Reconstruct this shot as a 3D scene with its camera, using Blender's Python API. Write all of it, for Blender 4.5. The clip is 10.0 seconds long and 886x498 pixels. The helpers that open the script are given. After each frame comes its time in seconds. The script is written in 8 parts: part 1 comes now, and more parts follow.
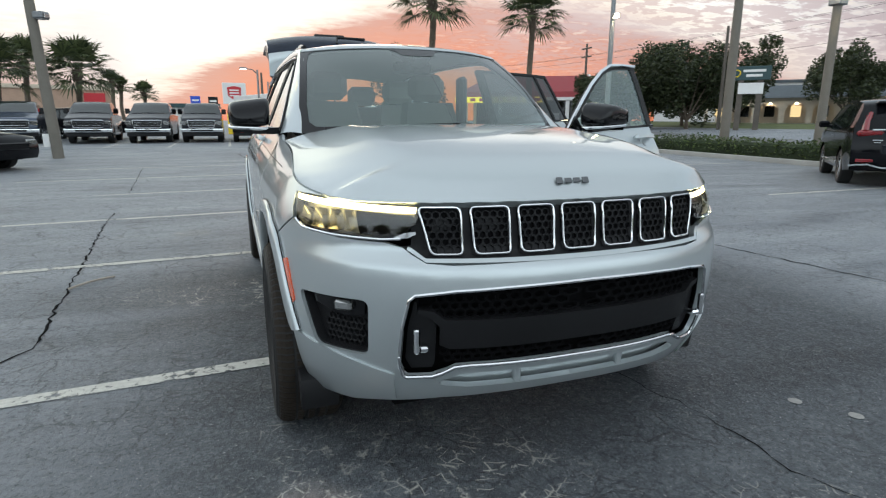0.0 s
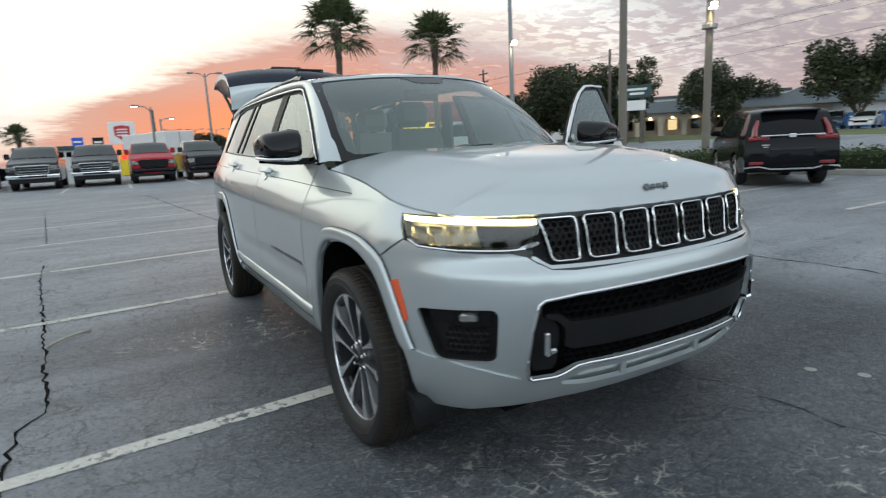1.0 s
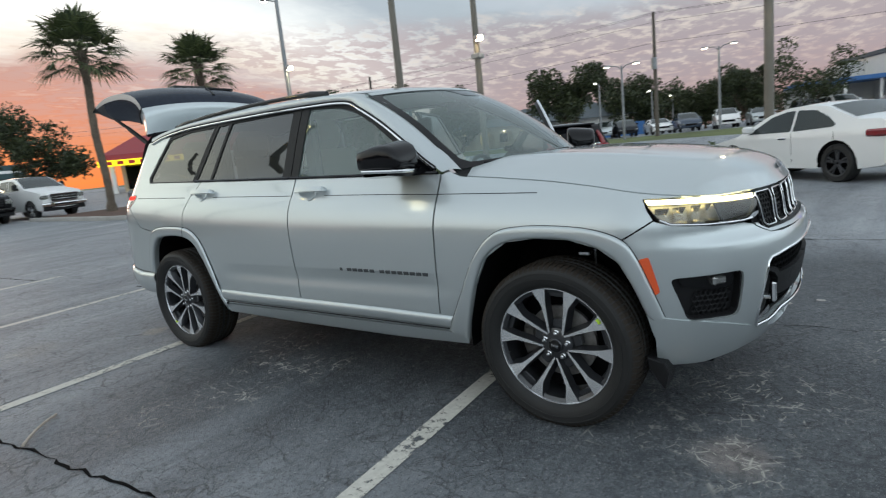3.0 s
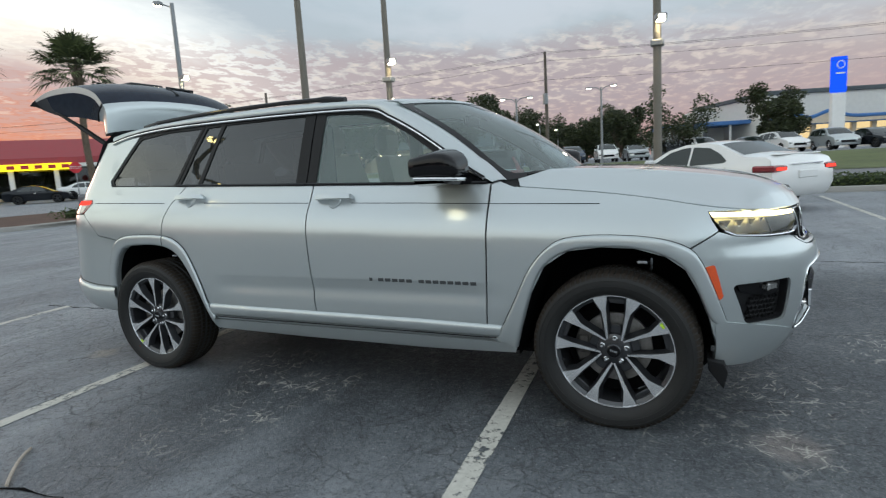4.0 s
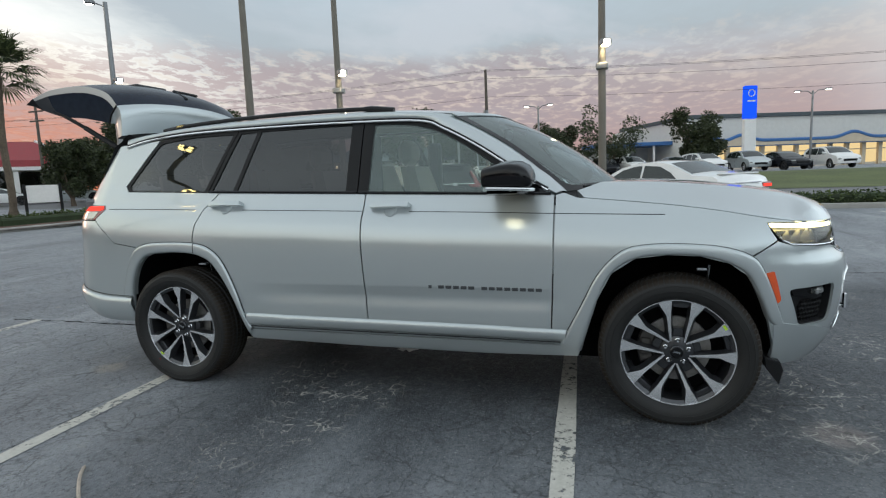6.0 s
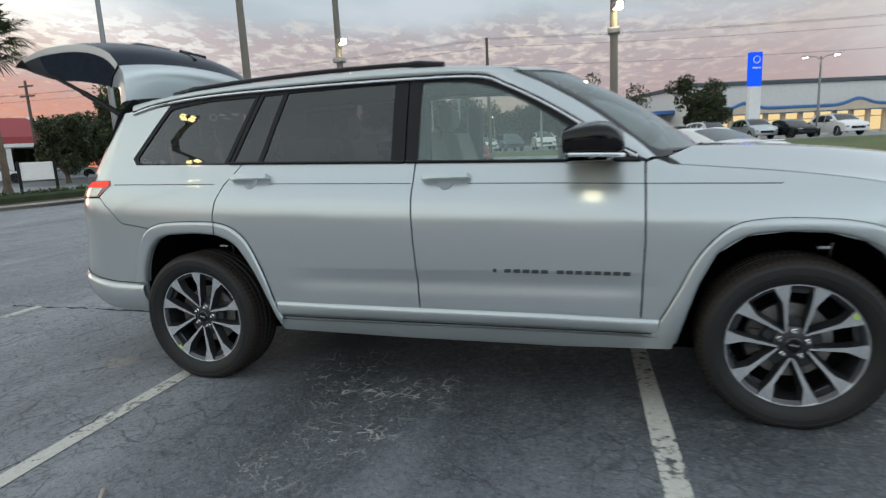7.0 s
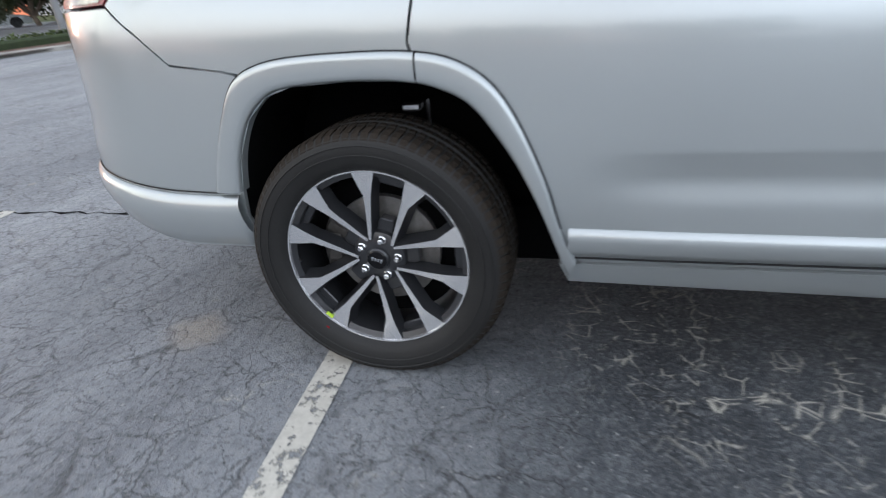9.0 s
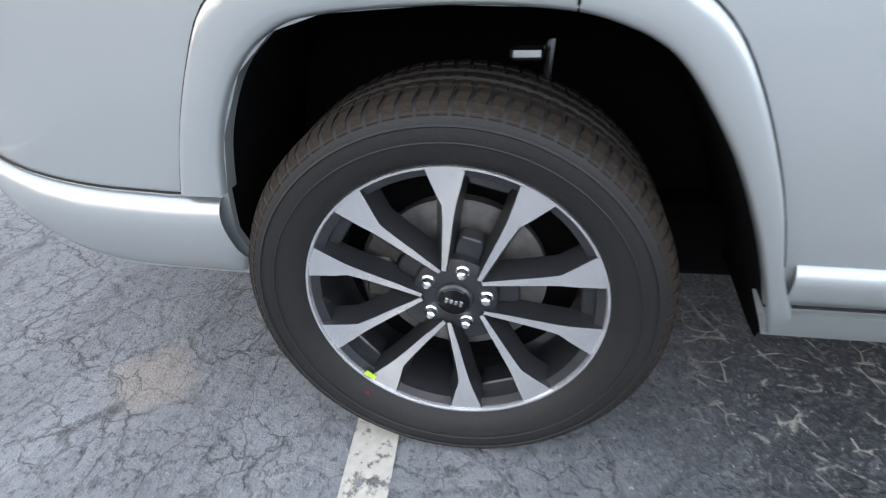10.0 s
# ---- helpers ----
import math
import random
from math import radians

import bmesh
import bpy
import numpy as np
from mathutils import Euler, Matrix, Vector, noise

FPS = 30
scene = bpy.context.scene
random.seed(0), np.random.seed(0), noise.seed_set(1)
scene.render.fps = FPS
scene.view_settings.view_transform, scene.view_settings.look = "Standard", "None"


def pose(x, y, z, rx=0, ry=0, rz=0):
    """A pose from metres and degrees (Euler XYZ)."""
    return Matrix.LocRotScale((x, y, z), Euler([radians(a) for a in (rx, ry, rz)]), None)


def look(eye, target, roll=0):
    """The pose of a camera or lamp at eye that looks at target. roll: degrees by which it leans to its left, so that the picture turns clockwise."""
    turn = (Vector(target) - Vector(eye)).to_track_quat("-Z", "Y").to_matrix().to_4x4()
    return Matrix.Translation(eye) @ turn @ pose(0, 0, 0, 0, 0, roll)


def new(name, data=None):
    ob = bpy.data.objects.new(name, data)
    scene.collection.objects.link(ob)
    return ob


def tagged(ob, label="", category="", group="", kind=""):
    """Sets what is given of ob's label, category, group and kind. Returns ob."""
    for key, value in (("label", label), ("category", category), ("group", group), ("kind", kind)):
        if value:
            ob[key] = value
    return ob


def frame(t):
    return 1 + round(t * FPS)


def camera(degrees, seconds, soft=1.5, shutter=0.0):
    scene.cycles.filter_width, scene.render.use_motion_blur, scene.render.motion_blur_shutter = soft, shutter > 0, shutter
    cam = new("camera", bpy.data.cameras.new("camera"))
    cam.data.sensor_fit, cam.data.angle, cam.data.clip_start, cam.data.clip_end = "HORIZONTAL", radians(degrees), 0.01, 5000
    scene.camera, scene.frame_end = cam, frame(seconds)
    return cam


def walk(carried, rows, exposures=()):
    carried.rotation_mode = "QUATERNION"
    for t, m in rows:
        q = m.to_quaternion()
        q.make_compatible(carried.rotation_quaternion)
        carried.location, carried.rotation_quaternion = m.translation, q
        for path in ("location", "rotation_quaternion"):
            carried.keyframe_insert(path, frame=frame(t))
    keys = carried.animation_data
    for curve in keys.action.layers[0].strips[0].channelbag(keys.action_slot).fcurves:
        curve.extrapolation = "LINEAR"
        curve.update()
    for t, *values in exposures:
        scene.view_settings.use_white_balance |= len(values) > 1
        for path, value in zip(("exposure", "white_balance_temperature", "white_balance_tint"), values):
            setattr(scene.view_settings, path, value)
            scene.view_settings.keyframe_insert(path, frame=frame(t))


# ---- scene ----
cam = camera(76.2, 10.0, soft=1.2, shutter=0.4)
# the car stands on the origin: front axle at y = 0, nose towards -y, its kerb side towards -x
START, METRES, TURN = (-1.053, -2.411, 1.258), 7.69, -20.1
ROWS = [
    (0.0, 0.0, 0.0, 0.0, 0.03, -12.82, -0.13),
    (0.5, -0.0261, -0.0004, -0.0015, -3.38, -12.2, 0.48),
    (1.0, -0.0909, -0.0065, -0.0009, -9.93, -10.43, 2.8),
    (1.5, -0.1516, 0.0011, -0.0026, -14.48, -10.02, 4.65),
    (2.0, -0.2066, 0.0221, 0.0017, -20.9, -10.6, 6.02),
    (2.5, -0.2636, 0.0413, 0.0047, -27.74, -10.35, 6.58),
    (4.0, -0.399, 0.1354, 0.003, -45.46, -8.26, 3.44),
    (4.5, -0.4283, 0.1658, 0.0047, -48.76, -7.49, 3.18),
    (5.0, -0.4618, 0.18, 0.0072, -50.88, -6.88, 2.9),
    (6.5, -0.4729, 0.2153, 0.0041, -52.78, -7.78, 2.28),
    (7.0, -0.4478, 0.2677, 0.0026, -52.52, -9.95, 2.92),
    (7.5, -0.434, 0.3361, -0.0045, -51.77, -13.77, 3.3),
    (8.0, -0.4135, 0.4058, -0.0126, -51.55, -17.76, 3.55),
    (8.5, -0.3879, 0.4735, -0.017, -52.55, -21.01, 4.05),
    (9.0, -0.3691, 0.5437, -0.0224, -55.98, -25.51, 4.76),
    (9.5, -0.3395, 0.5946, -0.0306, -59.22, -29.08, 4.59),
    (10.0, -0.3218, 0.6244, -0.0326, -61.09, -32.66, 2.85),
]
EXPOSURES = [(0.0, 1.3, 6300, 10), (1.0, 1.2, 6300, 10), (2.0, 1.08, 6250, 10), (4.5, 1.15, 6300, 9), (6.5, 1.05, 6350, 10), (7.5, 1.35, 6350, 11), (8.0, 1.5, 6300, 16), (9.0, 1.75, 6300, 18), (10.0, 2.35, 6300, 19)]
walk(cam, [(t, pose(*START, 0, 0, TURN) @ pose(METRES * x, METRES * y, METRES * z, 90 + pitch, roll, yaw)) for t, x, y, z, yaw, pitch, roll in ROWS], EXPOSURES)

# ---- world and light ----
SUNSET = 12.0  # degrees from +y towards +x


class Nodes:
    """A small hand for node trees: n(type, inputs..., **properties) makes a node."""

    def __init__(self, tree):
        self.tree = tree
        tree.nodes.clear()

    def __call__(self, kind, *links, **props):
        node = self.tree.nodes.new(kind)
        if "operation" in props:
            node.operation = props["operation"]
        if "use_clamp" in props:
            node.use_clamp = props["use_clamp"]
        if "data_type" in props:
            node.data_type, node.blend_type = props["data_type"], props["blend_type"]
        if "feature" in props:
            node.feature = props["feature"]
        if "interpolation_type" in props:
            node.interpolation_type = props["interpolation_type"]
        if "sky_type" in props:
            node.sky_type, node.sun_disc = props["sky_type"], False
            node.sun_elevation, node.sun_rotation = props["sun_elevation"], props["sun_rotation"]
        for i, value in enumerate(links):
            if value is None:
                continue
            self.put(node, i, value)
        return node

    def put(self, node, key, value):
        socket = node.inputs[key]
        if isinstance(value, bpy.types.NodeSocket):
            self.tree.links.new(value, socket)
        elif isinstance(value, bpy.types.Node):
            self.tree.links.new(value.outputs[0], socket)
        else:
            socket.default_value = value

    def math(self, op, a, b=None, c=None, clamp=False):
        return self("ShaderNodeMath", a, b, c, operation=op, use_clamp=clamp).outputs[0]

    def mix(self, fac, a, b, blend="MIX"):
        node = self("ShaderNodeMix", data_type="RGBA", blend_type=blend)
        for key, value in ((0, fac), (6, a), (7, b)):
            self.put(node, key, value)
        return node.outputs[2]

    def ramp(self, fac, stops, interpolation="LINEAR"):
        node = self("ShaderNodeValToRGB", fac)
        ramp = node.color_ramp
        ramp.interpolation = interpolation
        while len(ramp.elements) < len(stops):
            ramp.elements.new(0.5)
        for element, (pos, col) in zip(ramp.elements, stops):
            element.position = pos
            element.color = (*col, 1) if isinstance(col, tuple) else (col, col, col, 1)
        return node.outputs[0]

    def noise(self, vec, scale, detail=4.0, rough=0.55, distort=0.0):
        node = self("ShaderNodeTexNoise")
        for key, value in (("Vector", vec), ("Scale", scale), ("Detail", detail), ("Roughness", rough), ("Distortion", distort)):
            self.put(node, key, value)
        return node.outputs[0]


def dusk_sky():
    world = bpy.data.worlds.new("dusk")
    scene.world = world
    world.use_nodes = True
    n = Nodes(world.node_tree)
    way = n("ShaderNodeTexCoord").outputs["Generated"]
    xyz = n("ShaderNodeSeparateXYZ", way)
    z = xyz.outputs[2]
    # how near a direction lies to the sunset, in plan
    flat = n("ShaderNodeVectorMath", n("ShaderNodeVectorMath", way, (1, 1, 0), operation="MULTIPLY"), operation="NORMALIZE")
    near = n("ShaderNodeVectorMath", flat, (math.sin(radians(SUNSET)), math.cos(radians(SUNSET)), 0), operation="DOT_PRODUCT").outputs["Value"]
    # a layer of cloud far overhead, seen in perspective
    high = n.math("ADD", n.math("MAXIMUM", z, 0.0), 0.10)
    sheet = n("ShaderNodeCombineXYZ", n.math("DIVIDE", xyz.outputs[0], high), n.math("DIVIDE", xyz.outputs[1], high), 0.0)
    turned = n("ShaderNodeMapping", sheet, None, (0, 0, radians(-28)), (0.95, 1.35, 1.0))
    broad = n.noise(turned, 0.55, 5.0, 0.55, 0.4)
    rows = n.noise(turned, 6.5, 8.0, 0.62, 0.25)
    # the edge of the lit bank wanders
    lift = n.math("ADD", z, n.math("MULTIPLY", n.math("SUBTRACT", broad, 0.5), 0.10))
    lift = n.math("ADD", lift, n.math("MULTIPLY", n.math("SUBTRACT", rows, 0.5), 0.05))
    bank = n("ShaderNodeVectorMath", flat, (math.sin(radians(24)), math.cos(radians(24)), 0), operation="DOT_PRODUCT").outputs["Value"]
    rise = n.math("ADD", lift, n.math("MULTIPLY", n.math("SUBTRACT", 1.0, bank), 1.2))
    west = n.ramp(rise, [(0.0, (0.40, 0.115, 0.035)), (0.03, (0.36, 0.105, 0.045)), (0.11, (0.29, 0.115, 0.085)), (0.18, (0.26, 0.15, 0.13)), (0.205, (0.46, 0.42, 0.36)), (0.25, (0.54, 0.535, 0.50)), (0.285, (0.46, 0.47, 0.455)), (0.35, (0.22, 0.245, 0.265)), (0.48, (0.185, 0.212, 0.232)), (0.7, (0.30, 0.335, 0.355))])
    aside = n.ramp(lift, [(0.0, (0.235, 0.142, 0.126)), (0.05, (0.215, 0.156, 0.156)), (0.10, (0.225, 0.178, 0.178)), (0.16, (0.265, 0.240, 0.228)), (0.22, (0.215, 0.245, 0.262)), (0.34, (0.25, 0.30, 0.335)), (0.48, (0.25, 0.285, 0.305)), (0.7, (0.30, 0.335, 0.355))])
    away = n.ramp(lift, [(0.0, (0.30, 0.34, 0.36)), (0.10, (0.52, 0.59, 0.61)), (0.30, (0.66, 0.745, 0.78)), (0.5, (0.50, 0.56, 0.595)), (0.8, (0.38, 0.42, 0.445))])
    to_west = n("ShaderNodeMapRange", near, 0.60, 0.96, interpolation_type="SMOOTHSTEP").outputs[0]
    to_away = n("ShaderNodeMapRange", near, 0.0, -0.6, interpolation_type="SMOOTHSTEP").outputs[0]
    col = n.mix(to_west, aside, west)
    # brighter cloud to the left of the sunset
    clear = n.ramp(lift, [(0.0, (0.20, 0.13, 0.11)), (0.08, (0.32, 0.25, 0.23)), (0.16, (0.58, 0.56, 0.49)), (0.33, (0.62, 0.645, 0.61)), (0.48, (0.52, 0.57, 0.585)), (0.7, (0.38, 0.42, 0.445))])
    to_left = n("ShaderNodeMapRange", n("ShaderNodeSeparateXYZ", flat).outputs[0], 0.05, -0.34, interpolation_type="SMOOTHSTEP").outputs[0]
    col = n.mix(to_left, col, clear)
    # the brightest gap in the cloud, where the sun went down
    gap = n("ShaderNodeVectorMath", flat, (math.sin(radians(-17)), math.cos(radians(-17)), 0), operation="DOT_PRODUCT").outputs["Value"]
    gap = n("ShaderNodeMapRange", gap, 0.90, 0.995, interpolation_type="SMOOTHSTEP").outputs[0]
    gap = n.math("MULTIPLY", gap, n.ramp(lift, [(0.14, 0.0), (0.24, 1.0), (0.38, 1.0), (0.52, 0.0)]))
    col = n.mix(gap, col, (0.70, 0.72, 0.61, 1))
    col = n.mix(to_away, col, away)
    # small mauve clouds with cream between them, in the middle heights
    rippled = n("ShaderNodeMapRange", n("ShaderNodeSeparateXYZ", flat).outputs[0], 0.12, 0.55, interpolation_type="SMOOTHSTEP").outputs[0]
    tufts = n.ramp(rows, [(0.455, 0.0), (0.52, 1.0)])
    band = n.ramp(lift, [(0.05, 0.0), (0.11, 1.0), (0.18, 1.0), (0.225, 0.0)])
    rippled = n.math("MULTIPLY", rippled, n("ShaderNodeMapRange", n("ShaderNodeSeparateXYZ", flat).outputs[1], -0.5, 0.15, interpolation_type="SMOOTHSTEP").outputs[0])
    band = n.math("MULTIPLY", band, rippled)
    body = n.mix(to_west, (0.178, 0.150, 0.165, 1), (0.26, 0.185, 0.175, 1))
    amount = n.math("MULTIPLY", n.math("MULTIPLY", tufts, band), 0.68)
    col = n.mix(amount, col, n.mix(to_away, body, (0.36, 0.38, 0.42, 1)))
    gaps = n.math("MULTIPLY", n.math("MULTIPLY", n.ramp(rows, [(0.36, 1.0), (0.47, 0.0)]), band), 0.6)
    col = n.mix(gaps, col, n.mix(to_away, (0.37, 0.325, 0.285, 1), (0.40, 0.42, 0.43, 1)))
    streaks = n.math("MULTIPLY", n.ramp(broad, [(0.52, 0.0), (0.66, 1.0)]), n.ramp(z, [(0.10, 0.0), (0.20, 0.6)]))
    col = n.mix(streaks, col, (0.294, 0.308, 0.329, 1))
    air = n("ShaderNodeTexSky", sky_type="NISHITA", sun_elevation=radians(1.0), sun_rotation=radians(SUNSET))
    glow = n("ShaderNodeBackground", col, 1.0)
    thin = n("ShaderNodeBackground", air, 0.008)
    n("ShaderNodeOutputWorld", n("ShaderNodeAddShader", glow, thin))


dusk_sky()
sun = new("sun", bpy.data.lights.new("sun", "SUN"))
sun.data.energy, sun.data.angle, sun.data.color = 0.12, radians(14), (1.0, 0.70, 0.52)
sun.matrix_world = look((0, 0, 0), (-math.sin(radians(SUNSET)), -math.cos(radians(SUNSET)), -0.10))

# ---- materials ----
MATS = {}


def material(name, build):
    mat = bpy.data.materials.new(name)
    mat.use_nodes = True
    n = Nodes(mat.node_tree)
    shader = build(n)
    n("ShaderNodeOutputMaterial", shader)
    MATS[name] = mat
    return mat


def principled(n, color, rough=0.5, metal=0.0, normal=None, coat=0.0, emit=None, glow=0.0, spec=0.5):
    node = n("ShaderNodeBsdfPrincipled")
    if isinstance(color, tuple):
        color = (*color[:3], 1)
    for key, value in (("Base Color", color), ("Roughness", rough), ("Metallic", metal), ("Coat Weight", coat), ("Specular IOR Level", spec)):
        n.put(node, key, value)
    if normal is not None:
        n.put(node, "Normal", normal)
    if coat:
        n.put(node, "Coat Roughness", 0.03)
    if emit:
        n.put(node, "Emission Color", (*emit, 1))
        n.put(node, "Emission Strength", glow)
    return node.outputs[0]


def bump(n, height, strength, distance=0.01):
    node = n("ShaderNodeBump")
    for key, value in (("Height", height), ("Strength", strength), ("Distance", distance)):
        n.put(node, key, value)
    return node.outputs[0]


def place_of(n):
    return n("ShaderNodeTexCoord").outputs["Object"]


def plain(name, color, rough=0.5, metal=0.0, grain=30.0, spread=0.12, relief=0.15, coat=0.0, spec=0.5, wear=2.0):
    """A surface with a fine grain and broad wear in its colour, gloss and relief."""

    def build(n):
        at = place_of(n)
        fine = n.noise(at, grain, 5.0)
        broad = n.noise(at, wear, 4.0)
        lo = tuple(c * (1 - spread) for c in color)
        hi = tuple(min(1, c * (1 + spread)) for c in color)
        col = n.ramp(n.math("ADD", n.math("MULTIPLY", fine, 0.5), n.math("MULTIPLY", broad, 0.5)), [(0.36, lo), (0.64, hi)])
        gloss = n.math("ADD", rough - 0.06, n.math("MULTIPLY", broad, 0.12), clamp=True)
        return principled(n, col, gloss, metal, bump(n, fine, relief, 0.004), coat, spec=spec)

    return material(name, build)


def paint(name, color, metal=0.0, rough=0.35, flake=0.04, film=0.10, coat=1.0, spec=0.5):
    """Car paint: a flaked base under a clear coat, with a film of dust."""

    def build(n):
        at = place_of(n)
        fine = n.noise(at, 500.0, 2.0)
        dust = n.noise(at, 3.0, 5.0)
        col = n.mix(n.math("MULTIPLY", dust, film), (*color, 1), (0.35, 0.34, 0.32, 1))
        col = n.mix(n.math("MULTIPLY", fine, flake * 2), col, (0.8, 0.82, 0.84, 1))
        return principled(n, col, n.math("ADD", rough - 0.04, n.math("MULTIPLY", dust, 0.08)), metal, None, coat, spec=spec)

    return material(name, build)


def glass(name, tint, gloss=1.0, haze=0.0):
    """Glass under a flat pale film: fogging, with reflected sky put into its colour."""

    def build(n):
        fres = n("ShaderNodeFresnel", 1.70)
        clear = n("ShaderNodeBsdfTransparent", (*tint, 1))
        if haze:
            film = n.math("MULTIPLY", n.ramp(n.noise(place_of(n), 1.6, 4.0), [(0.3, 0.6), (0.7, 1.0)]), haze)
            clear = n("ShaderNodeMixShader", film, clear, n("ShaderNodeBsdfDiffuse", (0.37, 0.53, 0.50, 1)))
        shine = n("ShaderNodeBsdfGlossy", (gloss, gloss, gloss, 1), 0.015)
        return n("ShaderNodeMixShader", fres, clear, shine).outputs[0]

    return material(name, build)


def glowing(name, color, strength):
    return material(name, lambda n: n("ShaderNodeEmission", (*color, 1), strength).outputs[0])


# where pale dust has settled in the cracks of the asphalt: x, y, reach
DUSTY = [(-0.94, 2.05, 0.42), (-0.86, 1.70, 0.34), (-1.40, 1.90, 0.36), (-0.92, -0.72, 0.36), (-0.66, 2.30, 0.45), (-0.30, -0.75, 0.55), (0.60, -1.5, 0.6)]


def asphalt(n):
    at = n("ShaderNodeTexCoord").outputs["Object"]
    stones = n("ShaderNodeTexVoronoi")
    n.put(stones, "Vector", at), n.put(stones, "Scale", 105.0)
    grit = n.noise(at, 260.0, 3.0, 0.7)
    patch = n.noise(at, 0.30, 5.0, 0.6, 0.5)
    mid = n.noise(at, 2.2, 6.0, 0.66)
    fine = n.noise(at, 16.0, 6.0, 0.7)
    pits = n.noise(at, 46.0, 4.0, 0.7)
    wander = n("ShaderNodeTexNoise")
    n.put(wander, "Vector", at), n.put(wander, "Scale", 6.0), n.put(wander, "Detail", 5.0), n.put(wander, "Roughness", 0.7)
    bent = n("ShaderNodeVectorMath", at, n("ShaderNodeVectorMath", wander.outputs["Color"], (0.15, 0.15, 0), operation="MULTIPLY"), operation="ADD")

    drift = n("ShaderNodeTexNoise")
    n.put(drift, "Vector", at), n.put(drift, "Scale", 3.5), n.put(drift, "Detail", 2.0)
    eased = n("ShaderNodeVectorMath", at, n("ShaderNodeVectorMath", drift.outputs["Color"], (0.16, 0.16, 0), operation="MULTIPLY"), operation="ADD")

    def cells(scale, width, at=bent):
        node = n("ShaderNodeTexVoronoi", feature="DISTANCE_TO_EDGE")
        n.put(node, "Vector", at), n.put(node, "Scale", scale)
        return n.ramp(node.outputs["Distance"], [(0.0, 1.0), (width, 0.0)])

    # the lanes between the bays are paler and more crazed than the bays
    along_y = n("ShaderNodeSeparateXYZ", bent).outputs[1]
    lane = n("ShaderNodeMapRange", along_y, 2.5, 3.5, interpolation_type="SMOOTHSTEP").outputs[0]
    where = n.ramp(n.math("ADD", n.noise(at, 0.8, 4.0, 0.6), n.math("MULTIPLY", lane, 0.17)), [(0.40, 0.0), (0.52, 1.0)])
    broken = n.math("MULTIPLY", n.ramp(fine, [(0.36, 0.2), (0.52, 1.0)]), n.ramp(n.noise(n("ShaderNodeMapping", at, (1.3, 6.9, 0)), 3.0, 4.0, 0.7), [(0.40, 0.3), (0.54, 1.0)]))
    dark = n.math("MULTIPLY", n.math("MULTIPLY", n.math("MAXIMUM", cells(4.2, 0.030), n.math("MULTIPLY", cells(10.0, 0.046), 0.8)), where), broken)
    # dust in the cracks, in patches of their own
    heap = None
    for x, y, reach in DUSTY:
        d = n("ShaderNodeVectorMath", at, (x, y, 0), operation="DISTANCE").outputs["Value"]
        spot = n("ShaderNodeMapRange", d, reach, reach * 0.2, interpolation_type="SMOOTHSTEP").outputs[0]
        heap = spot if heap is None else n.math("MAXIMUM", heap, spot)
    stray = n.math("MULTIPLY", n.ramp(n.noise(n("ShaderNodeMapping", at, (7.3, 2.9, 0)), 1.3, 5.0, 0.75), [(0.54, 0.0), (0.66, 1.0)]), 0.6)
    heap = n.math("MAXIMUM", heap, stray)
    veins = n.math("MAXIMUM", cells(6.0, 0.034, eased), cells(13.0, 0.046, eased))
    gaps = n.ramp(n.noise(at, 9.0, 4.0, 0.7), [(0.50, 0.0), (0.56, 1.0)])
    pale = n.math("MULTIPLY", n.math("MULTIPLY", veins, gaps), heap)
    broad = n.math("ADD", n.math("MULTIPLY", patch, 0.45), n.math("ADD", n.math("MULTIPLY", mid, 0.3), n.math("MULTIPLY", fine, 0.25)))
    broad = n.math("ADD", broad, n.math("MULTIPLY", lane, 0.03))
    base = n.ramp(broad, [(0.38, (0.055, 0.064, 0.070)), (0.50, (0.142, 0.156, 0.166)), (0.61, (0.245, 0.260, 0.268)), (0.78, (0.35, 0.364, 0.368))])
    # bays darker than the aisle and lane, with shade round the car painted in
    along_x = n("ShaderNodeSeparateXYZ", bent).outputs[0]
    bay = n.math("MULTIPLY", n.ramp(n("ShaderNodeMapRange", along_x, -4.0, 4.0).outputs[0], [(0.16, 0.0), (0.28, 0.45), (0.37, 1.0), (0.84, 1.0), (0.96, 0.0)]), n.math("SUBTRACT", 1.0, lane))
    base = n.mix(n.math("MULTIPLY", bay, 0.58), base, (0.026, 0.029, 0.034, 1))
    # paler outside the bay; sky sheen at low angles is put in too
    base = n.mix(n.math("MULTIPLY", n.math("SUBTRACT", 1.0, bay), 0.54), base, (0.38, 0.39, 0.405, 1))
    # bands rubbed dark and pale by tyres along the lanes
    rubbed = n.noise(n("ShaderNodeMapping", at, (1.7, 4.4, 0), (0, 0, radians(-8)), (0.30, 1.5, 1.0)), 1.0, 7.0, 0.62, 0.6)
    base = n.mix(1.0, base, n.ramp(rubbed, [(0.32, (0.58, 0.59, 0.61)), (0.46, (0.92, 0.93, 0.94)), (0.56, (1.06, 1.06, 1.06)), (0.68, (1.34, 1.33, 1.31))]), "MULTIPLY")
    specks = n.ramp(stones.outputs["Color"], [(0.40, 0.0), (1.0, 0.85)])
    col = n.mix(n.math("MULTIPLY", specks, n.ramp(fine, [(0.35, 0.25), (0.65, 1.0)])), base, (0.24, 0.245, 0.25, 1))
    col = n.mix(n.ramp(pits, [(0.36, 0.55), (0.45, 0.0)]), col, (0.014, 0.015, 0.017, 1))
